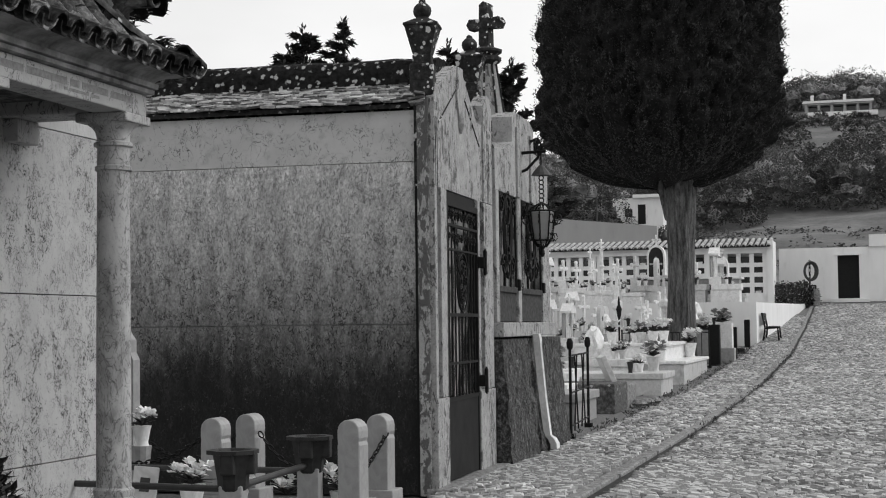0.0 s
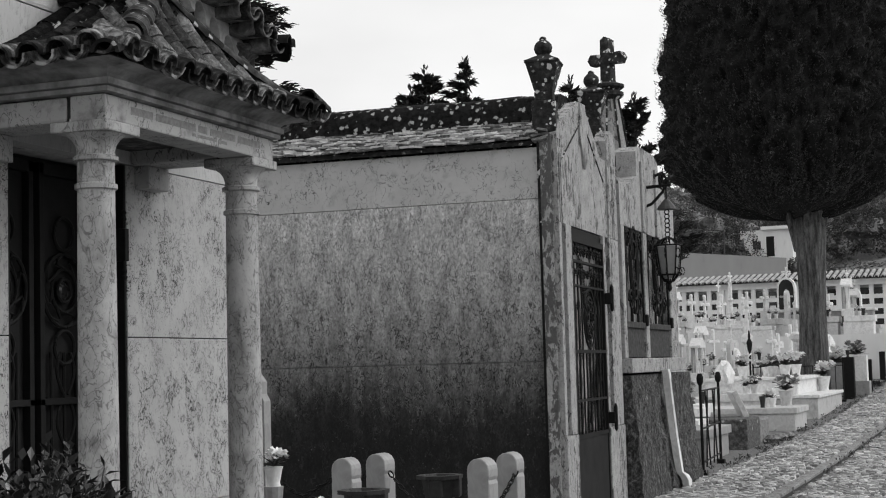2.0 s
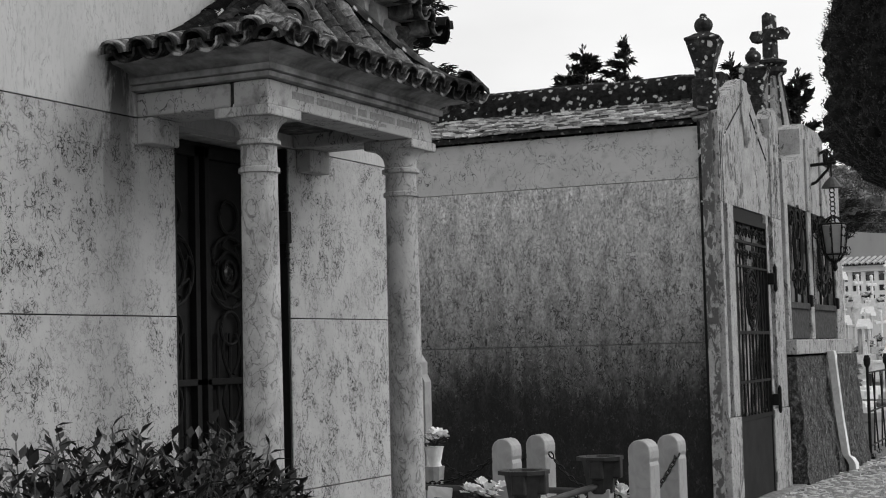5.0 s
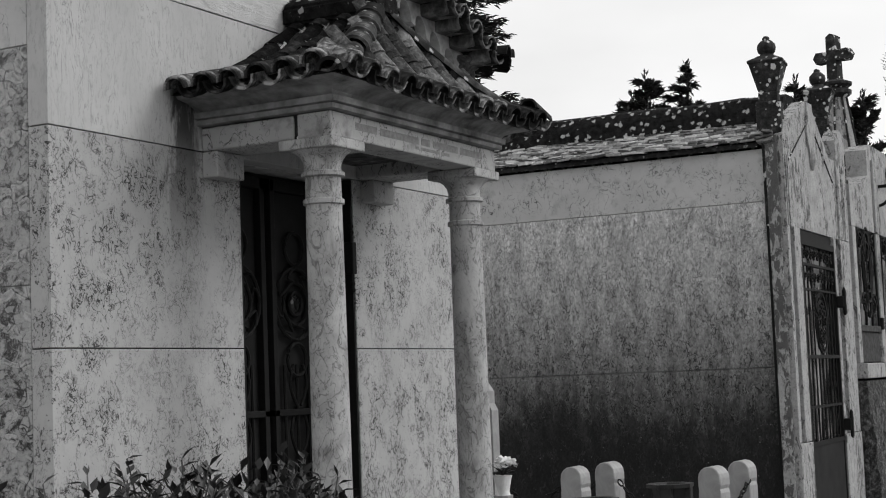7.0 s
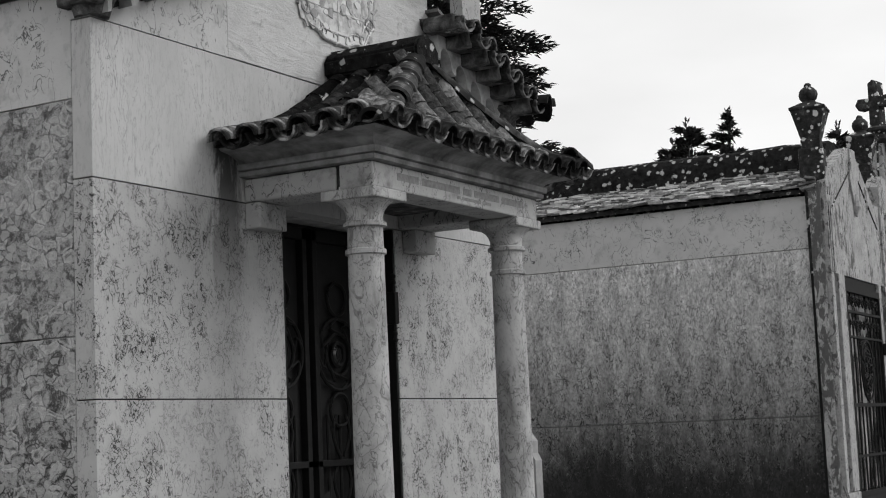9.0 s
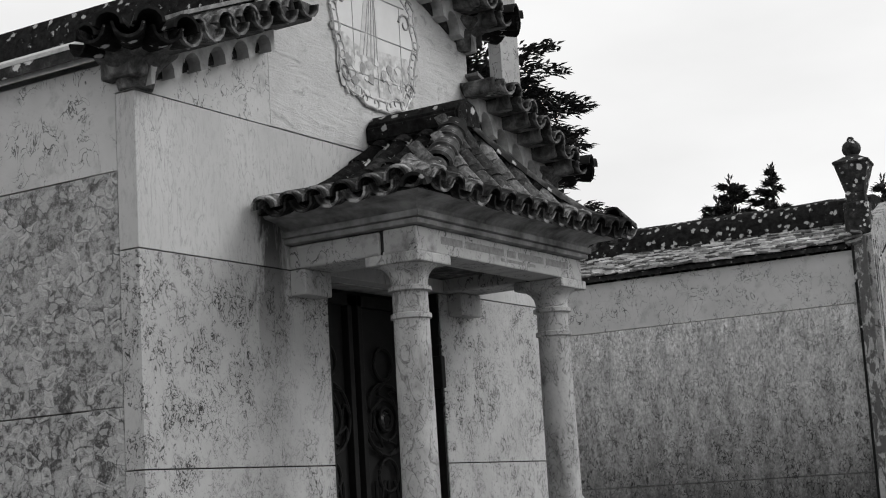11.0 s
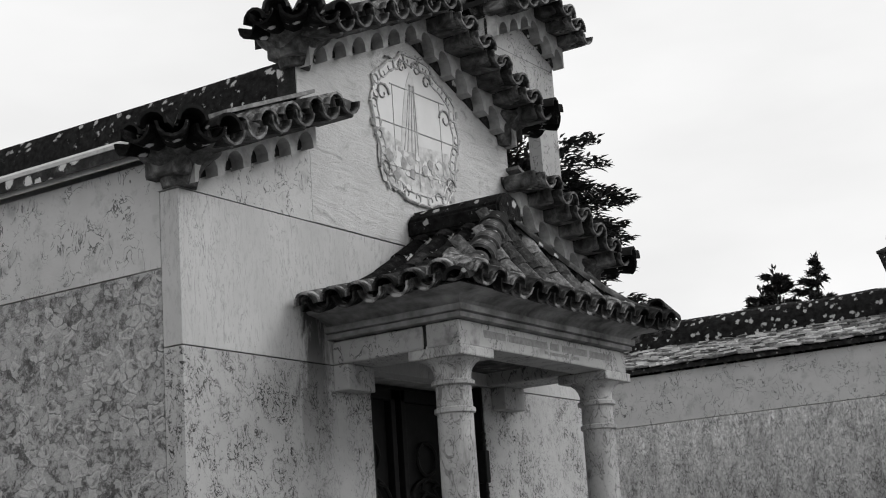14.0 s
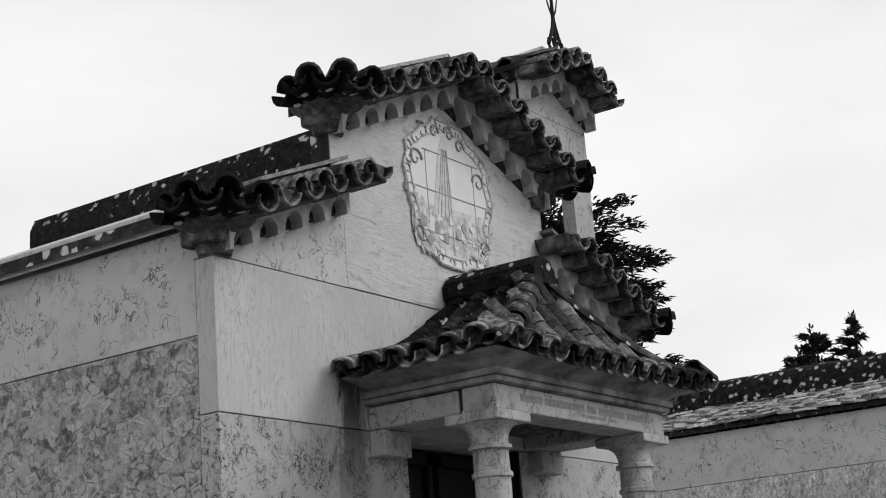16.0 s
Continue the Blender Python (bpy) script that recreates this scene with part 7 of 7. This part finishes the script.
def round_cypress():
    t = thing("cypress_tree", pose(-5.35, 44.0, 0.38), "broad dark clipped cypress with a bare furrowed trunk", "tree")
    bm = B()
    n = 20
    prev = None
    for j, (z, r) in enumerate(((-0.15, 0.52), (0.4, 0.43), (1.2, 0.39), (2.2, 0.36), (3.2, 0.37), (4.0, 0.40), (4.7, 0.44), (5.6, 0.36))):
        ring = []
        for i in range(n):
            a = 2 * math.pi * i / n
            rr = r * (1 + 0.16 * noise.noise((math.cos(a) * 2.2, math.sin(a) * 2.2, z * 0.25)) + 0.06 * math.sin(5 * a + z * 0.4))
            ring.append(bm.verts.new((rr * math.cos(a) + 0.02 * z, rr * math.sin(a), z)))
        if prev:
            for i in range(n):
                bm.faces.new((prev[i], prev[(i + 1) % n], ring[(i + 1) % n], ring[i]))
        prev = ring
    bm.faces.new(prev)
    part("trunk", bm, BARK, t, "grey furrowed bark", True)
    for a, l in ((0.3, 1.8), (1.5, 1.6), (2.6, 1.9), (3.7, 1.7), (4.9, 1.8), (5.7, 1.5)):
        pts = [(0.22 * math.cos(a), 0.22 * math.sin(a), 4.2), (l * 0.3 * math.cos(a), l * 0.3 * math.sin(a), 5.2), (l * math.cos(a), l * math.sin(a), 6.6)]
        part("limb", tube(B(), pts, 0.16, 8, 0.06), BARK, t)
    cx = -0.45

    def radius(z, a):
        u = (z - 5.20 - 0.30 * noise.noise((math.cos(a) * 2.3, math.sin(a) * 2.3, 1.7))) / 9.8
        if u <= 0 or u >= 1:
            return 0.0
        prof = 3.46 * (math.sin(min(1, u / 0.24) * math.pi / 2)) ** 0.36 * (1 if u < 0.45 else math.sqrt(max(0, 1 - ((u - 0.45) / 0.55) ** 2)))
        return prof * (1 + 0.04 * noise.noise((math.cos(a) * 2, math.sin(a) * 2, z * 0.35)) + 0.07 * noise.noise((math.cos(a) * 7, math.sin(a) * 7, z * 0.8)))

    def bulge(z, a):
        p = Vector((3.4 * math.cos(a), 3.4 * math.sin(a), z * 0.55))
        return radius(z, a) * (0.95 + 0.075 * noise.noise(p * 1.5) + 0.08 * noise.noise(p * 3.3) + 0.075 * noise.noise(p * 6.5))

    def shape():
        z = random.uniform(4.9, 12.8) if random.random() < 0.85 else random.uniform(4.9, 6.2)
        a = random.uniform(math.pi * 0.9, math.pi * 2.1)
        r = bulge(z, a) * random.uniform(0.96, 1.035)
        return Vector((cx + r * math.cos(a), r * math.sin(a), z)), Vector((0.7 * math.cos(a), 0.7 * math.sin(a), 0.6))
    bm = B()
    crown_clumps(bm, shape, 70000, 0.10, 0.020)
    tagged(part("foliage", bm, CYPRESS, t), "dense dark scale foliage", kind="stuff")
    # Core darker than the leaves, painting in the shade between them.
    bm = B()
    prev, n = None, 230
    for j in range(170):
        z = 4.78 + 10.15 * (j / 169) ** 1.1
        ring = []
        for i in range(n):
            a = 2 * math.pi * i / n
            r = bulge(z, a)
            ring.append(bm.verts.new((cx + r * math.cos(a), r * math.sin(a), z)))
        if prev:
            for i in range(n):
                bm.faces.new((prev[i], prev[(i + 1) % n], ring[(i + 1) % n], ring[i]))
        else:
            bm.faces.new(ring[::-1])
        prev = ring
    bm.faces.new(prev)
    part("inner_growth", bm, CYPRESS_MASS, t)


def conifer(x, y, h, r, label, dense=1.0, base=0.0, spread=0.0, seed=1, tip=0.35, low=0.5):
    random.seed(seed)
    t = thing("conifer", pose(x, y, base), label, "tree")
    part("trunk", tube(B(), [(0, 0, -0.1), (0.05, 0, h * 0.5), (0, 0, h)], 0.05 * r + 0.10, 8, 0.015), BARK, t)
    limbs, bm = B(), B()
    n = int(46 * dense)
    for k in range(n):
        z = h * (low + (0.99 - low) * (k + random.random()) / n)
        u = (h - z) / (h * (1 - low))
        l = r * (tip * 0.2 + (1 - 0.2 * tip) * u ** 0.75) * random.uniform(0.55, 1.15)
        a = random.uniform(0, 2 * math.pi)
        end = Vector((l * math.cos(a), l * math.sin(a), z + l * (0.35 - spread) * random.uniform(0.5, 1.2)))
        mid = Vector((l * 0.5 * math.cos(a), l * 0.5 * math.sin(a), z + l * 0.05))
        tube(limbs, [(0, 0, z), mid, end], 0.03, 4, 0.008)
        for q in range(int(70 + 110 * l)):
            s = random.random() ** 0.7
            p = Vector((0, 0, z)).lerp(mid, s * 2) if s < 0.5 else mid.lerp(end, s * 2 - 1)
            w = l * 0.26 * (1.15 - s) + 0.04
            p = p + Vector((random.uniform(-w, w), random.uniform(-w, w), random.uniform(-w * 0.35, w * 0.6)))
            d = (end - Vector((0, 0, z))).normalized() + Vector((random.uniform(-0.8, 0.8), random.uniform(-0.8, 0.8), random.uniform(-0.2, 0.9)))
            leaf_blade(bm, p, d, random.uniform(0.10, 0.22), 0.032)
    for q in range(120):
        leaf_blade(bm, (random.uniform(-0.04, 0.04), random.uniform(-0.04, 0.04), h - random.uniform(-0.1, 1.1)), (random.uniform(-0.5, 0.5), random.uniform(-0.5, 0.5), 1), 0.18, 0.022)
    tagged(part("limb", limbs, BARK, t), kind="stuff")
    tagged(part("foliage", bm, CYPRESS, t), "dark needle sprays", kind="stuff")


random.seed(71)
round_cypress()
conifer(-11.35, 30.0, 7.75, 1.5, "dark conifer with a ragged spire", 1.3, seed=72)
conifer(-11.85, 30.4, 7.45, 1.5, "dark bushy conifer top", 1.2, seed=77)
conifer(-10.45, 30.0, 7.85, 1.25, "dark slim pointed conifer spire", 1.3, seed=73)
conifer(-8.35, 30.5, 7.35, 0.9, "dark conifer behind the mausoleum", 1.2, seed=74)
conifer(-7.15, 31.0, 7.0, 1.25, "dark conifer beside the obelisk", 1.5, seed=75)
conifer(-12.0, 20.0, 8.35, 1.95, "large dark cedar with spreading tiered limbs", 3.6, spread=0.30, seed=76, tip=5.0, low=0.55)


# ---- hillside ----
def ball_shape():
    bm = B()
    bmesh.ops.create_icosphere(bm, subdivisions=3, radius=1.0)
    bm.verts.index_update()
    shape = [v.co.copy() for v in bm.verts], [[v.index for v in f.verts] for f in bm.faces]
    bm.free()
    return shape


BALL = ball_shape()


def shrub(bm, x, y, z, r, h, n, leaf):
    if r > 0.6:
        made = []
        for c in BALL[0]:
            q = 0.50 + 0.20 * noise.noise((c.x * 2 + x, c.y * 2 + y, c.z * 2)) + 0.16 * noise.noise(c * 5 + Vector((y, x, 0))) + 0.10 * noise.noise(c * 11 + Vector((x, y, 3)))
            if c.z < 0.2:
                q *= 0.55
            made.append(bm.verts.new((x + c.x * r * q, y + c.y * r * q, z + h * 0.30 + c.z * h * 0.75 * q)))
        for f in BALL[1]:
            bm.faces.new([made[i] for i in f])
    for k in range(n):
        a, b = random.uniform(0, 2 * math.pi), math.asin(random.uniform(-0.6, 1))
        d = Vector((math.cos(a) * math.cos(b), math.sin(a) * math.cos(b), math.sin(b)))
        q = random.uniform(0.82, 1.0) * (0.8 + 0.45 * noise.noise((d.x * 2 + x, d.y * 2 + y, d.z * 2)))
        p = Vector((x + d.x * r * q, y + d.y * r * q, z + h * 0.30 + d.z * h * 0.75 * q))
        leaf_blade(bm, p, d + Vector((random.uniform(-1, 1), random.uniform(-1, 1), random.uniform(-0.3, 1))), leaf * random.uniform(0.6, 1.3), leaf * 0.34)


def build_hill():
    random.seed(81)
    dark, pale, dry = B(), B(), B()
    for k in range(520):
        y = random.uniform(120, 350)
        x = random.uniform(-0.26 * y, 0.06 * y)
        if (y < 158 and x > -15) or (205 < y < 312 and -0.075 * y < x < 0.03 * y) or (100 < y < 141 and -26 < x < -14):
            continue
        z = land(x, y)
        s = random.uniform(0.7, 1.5) * (0.6 + y / 260)
        shrub(random.choice((dark, pale, pale, dry)), x, y, z, 2.1 * s, 2.6 * s, 700, 0.12 + y / 1400)
    for x, y, s in ((-2.0, 160, 2.2), (1.0, 168, 2.4), (-4.5, 172, 1.8), (-13, 150, 1.8), (-20, 160, 2.0), (-11, 165, 1.7), (-9, 158, 1.5), (-24, 140, 1.9), (-28, 150, 2.2), (-30, 128, 1.4), (-34, 140, 1.8)):
        shrub(dark if x > -6 else random.choice((dark, pale)), x, y, land(x, y), 2.2 * s, 3.0 * s, 5200, 0.25)
    for k in range(130):
        y = random.uniform(205, 288)
        x = random.uniform(-0.08, 0.035) * y
        shrub(random.choice((dark, pale, dry)), x, y, land(x, y), random.uniform(1.0, 2.2), random.uniform(1.0, 2.4), 300, 0.36)
    for k in range(60):
        x = random.uniform(-95, 18)
        y = random.uniform(338, 352)
        shrub(dark, x, y, land(x, y), random.uniform(2.5, 5), random.uniform(3, 6), 600, 0.6)
    for x, s in ((-21.6, 0.9), (-20.2, 0.8), (-18.9, 0.95), (-17.4, 1.1), (-15.6, 1.2)):
        zz = land(x, 136.5)
        shrub(random.choice((dark, pale)), x, 136.5, zz, 1.3 * s, max(1.2, (10.3 - zz) * s), 900, 0.28)
    for k in range(220):
        y = random.uniform(92, 140)
        x = random.uniform(-0.12 * y, 0.05 * y)
        shrub(dry, x, y, land(x, y), random.uniform(0.15, 0.4), random.uniform(0.2, 0.45), 10, 0.3)
    for name, bm, mat, label in (("scrub", dark, SCRUB, "dark evergreen scrub on the hillside"), ("scrub", pale, SCRUB_PALE, "pale olive scrub on the hillside"), ("scrub", dry, mat_leaf("dry_leaf", 0.13, 0.25, clump=0.9), "dry mixed scrub on the hillside")):
        solid(name, bm, mat, label, "scrub", "stuff", smooth=True)
    # small white house
    hz = 10.9
    t = thing("house", pose(-20.6, 140, hz), "small white flat-roofed house on the hillside", "house")
    part("wall", box(B(), -2.3, 2.3, 0, 3, -4, 2.2), LIME, t)
    part("roof", box(B(), -0.4, 2.6, -0.4, 3.2, 2.2, 2.5), LIME, t)
    part("door", box(B(), 0.0, 0.7, -0.02, 0.0, -0.2, 1.6), BLACK, t)
    part("window", box(B(), -1.2, -0.5, -0.02, 0.0, 0.5, 1.2), GLASS, t)
    # villa near the top
    t = thing("villa", pose(-6.1, 298, 40.6), "long white villa with an arcade below the hilltop", "house")
    part("wall", box(B(), -5.6, 6.2, 0, 7, -6, 2.0), LIME_GREY, t)
    part("roof", prism(B(), [(-2.3, 1.95), (7.5, 2.0), (3.5, 3.2)], "x", -6.2, 6.8), mat_plain("tiled_roof", 0.33, 0.8, 0.3, 0.5), t)
    for k in range(6):
        part("pier", box(B(), -5.7 + 2.35 * k, -5.3 + 2.35 * k, -2.0, -1.6, -2, 1.9), LIME_GREY, t)
    part("beam", box(B(), -5.9, 6.6, -2.1, -1.5, 1.62, 1.93), LIME_GREY, t)
    for k in range(5):
        part("window", box(B(), -5.1 + 2.35 * k, -3.5 + 2.35 * k, -0.05, 0.0, 0.1, 1.6), GLASS, t)
    part("terrace", box(B(), -6, 7.5, -7, 0, -6, -0.8), WOOD, t)
    part("parapet", box(B(), -5.0, 7.5, -7.2, -7, -1.3, -0.4), LIME, t)
    for x in (-4.5, 1.5):
        part("chimney", box(B(), x - 0.3, x + 0.3, 3, 3.6, 2.9, 4.2), LIME, t)
    # retaining wall and wire fence
    solid("retaining_wall", prism(B(), [(-40, 1.5), (-10.2, 1.5), (-10.2, 6.40), (-15.6, 6.95), (-40, 7.6)], "y", 75.5, 76.0), LIME_GREY, "stained concrete retaining wall", "wall", "structure")
    t = thing("wire_fence", pose(0, 75.8, 0), "thin steel posts strung with wire", "fence")
    for x, z in ((-13.2, 6.70), (-15.4, 6.92), (-18, 7.0), (-21, 7.1)):
        part("post", tube(B(), [(x, 0, z - 0.3), (x, 0, z + 1.25)], 0.035, 6), IRON_GREY, t)
    for z in (0.5, 1.2):
        part("wire", tube(B(), [(-21, 0, 7.1 + z), (-15.4, 0, 6.92 + z), (-13.2, 0, 6.70 + z)], 0.02, 4), IRON_GREY, t)
    # hedge against the end wall
    bm = B()
    random.seed(83)
    for k in range(9):
        shrub(bm, -4.0 + 0.17 * k - 0.2, 68.5 + 0.2 * k, 2.3, 0.55, 1.1, 260, 0.16)
    solid("oleander", bm, SCRUB, "dark leafy oleander bushes by the white wall", "bush")


build_hill()


# ---- kerb and cobbles ----
def build_kerb():
    random.seed(91)
    meshes = []
    for k in range(5):
        bm = box(B(), -0.085, 0.055, -0.492, 0.492, -0.16, 0.050, 0.012)
        for v in bm.verts:
            v.co += Vector((random.uniform(-0.008, 0.008), random.uniform(-0.01, 0.01), random.uniform(-0.008, 0.008)))
        meshes.append(mesh_of("kerb_stone", bm, KERB))
    for x, label in ((ROAD_L - 0.06, "worn granite kerb stones along the cobbled street"), (ROAD_R + 0.06, "worn granite kerb stones along the street")):
        t = thing("kerb", pose(x, 0, 0), label, "kerb", kind="structure")
        y = 10.0
        while y < 70:
            l = random.uniform(0.85, 1.1)
            ob = put_tile(random.choice(meshes), t, pose(random.uniform(-0.012, 0.012), y + l / 2, rise(y + l / 2), math.degrees(math.atan((rise(y + l) - rise(y)) / l)), 0, random.uniform(-0.7, 0.7)), "kerb_stone")
            ob.scale = (1, l, 1)
            y += l


def cobble_field(owner, x0, x1, y0, y1, lift, name, limit, near):
    """Rows of small worn setts, each a little frustum; the nearest as pieces of their own."""
    meshes = []
    for k in range(8):
        bm = B()
        w, d = random.uniform(0.048, 0.070), random.uniform(0.034, 0.046)
        lo = [bm.verts.new((sx * w, sy * d, -0.03)) for sx, sy in ((-1, -1), (1, -1), (1, 1), (-1, 1))]
        hi = [bm.verts.new((sx * w * random.uniform(0.60, 0.88), sy * d * random.uniform(0.5, 0.8), random.uniform(0.008, 0.036))) for sx, sy in ((-1, -1), (1, -1), (1, 1), (-1, 1))]
        bm.faces.new(hi)
        for i in range(4):
            bm.faces.new((lo[i], lo[(i + 1) % 4], hi[(i + 1) % 4], hi[i]))
        meshes.append(mesh_of("cobble", bm, COBBLE, True))
    data = [(np.array([v.co[:] for v in me.vertices]), [list(p.vertices) for p in me.polygons]) for me in meshes]
    verts, faces, base, count = [], [], 0, 0
    y = y0
    row = 0
    while y < y1:
        x = x0 + 0.05 + (0.055 if row % 2 else 0)
        while x < x1 - 0.04:
            px = x + random.uniform(-0.012, 0.012)
            py = y + 0.05 * math.sin(px * 2.6 + 0.35 * y) + random.uniform(-0.014, 0.014)
            pz = rise(py) + lift + random.uniform(-0.006, 0.008) + 0.012 * noise.noise((px * 1.3, py * 1.3, 2))
            k = random.randrange(8)
            rz = random.uniform(-14, 14)
            if near[0] < py < near[1] and count < limit and near[2] < px < near[3]:
                put_tile(meshes[k], owner, pose(px, py, pz, random.uniform(-5, 5), random.uniform(-5, 5), rz), "cobble")
                count += 1
            else:
                c, s = math.cos(radians(rz)), math.sin(radians(rz))
                v, f = data[k]
                q = np.stack([v[:, 0] * c - v[:, 1] * s + px, v[:, 0] * s + v[:, 1] * c + py, v[:, 2] + pz + v[:, 0] * random.uniform(-0.12, 0.12) + v[:, 1] * random.uniform(-0.12, 0.12)], 1)
                verts.append(q)
                faces += [[base + i for i in p] for p in f]
                base += len(v)
            x += random.uniform(0.118, 0.142)
        y += 0.097
        row += 1
    me = bpy.data.meshes.new(name)
    me.from_pydata(np.concatenate(verts).tolist(), [], faces)
    me.materials.append(COBBLE)
    me.update()
    ob = new(name, me)
    ob.parent = owner
    tagged(ob, "small worn grey setts", kind="stuff")


build_kerb()
# A dark strip draws the line at the kerb foot.
solid("gutter", strip(B(), ROAD_L, ROAD_L + 0.10, 10, 70, 0.012), mat_plain("dark_kerb_line", 0.03, 0.95, 0.6, 0.08), "dark line along the foot of the kerb", "gutter", "structure")
random.seed(93)
cobble_field(bpy.data.objects["road"], ROAD_L + 0.07, 0.75, 13.2, 71, -0.008, "setts", 300, (15.0, 17.6, -2.6, -1.2))
cobble_field(bpy.data.objects["pavement"], WALK_L, ROAD_L - 0.13, 13.2, 65, 0.037, "setts", 300, (15.0, 19.0, -3.9, -2.7))


def build_weeds():
    """Weeds and litter along the edges of the pavement."""
    random.seed(95)
    bm = B()
    for k in range(420):
        y = random.uniform(21.5, 52)
        x = random.gauss(-4.05, 0.16) if random.random() < 0.8 else ROAD_L + random.uniform(-0.02, 0.12)
        for q in range(random.randrange(3, 9)):
            leaf_blade(bm, (x + random.uniform(-0.05, 0.05), y + random.uniform(-0.05, 0.05), rise(y) + 0.02), (random.uniform(-1, 1), random.uniform(-1, 1), random.uniform(0.3, 1.6)), random.uniform(0.04, 0.13), 0.01)
    solid("weeds", bm, SCRUB, "tufts of weeds along the pavement edge", "weeds", "stuff")
    for x, y, l in ((-2.2, 27.0, 0.35), (-1.6, 33.0, 0.3), (-2.35, 22.0, 0.22), (-1.2, 52.0, 0.9), (-0.6, 41.0, 0.5)):
        pts = [(0, 0, 0.012), (l * 0.4, 0.04, 0.03), (l, -0.02, 0.014)]
        solid("twig", tube(B(), pts, 0.012, 5, 0.005), BARK, "dry fallen twig lying on the cobbles", "twig", m=pose(x, y, rise(y) - 0.01, 0, 0, random.uniform(0, 180)))


build_weeds()
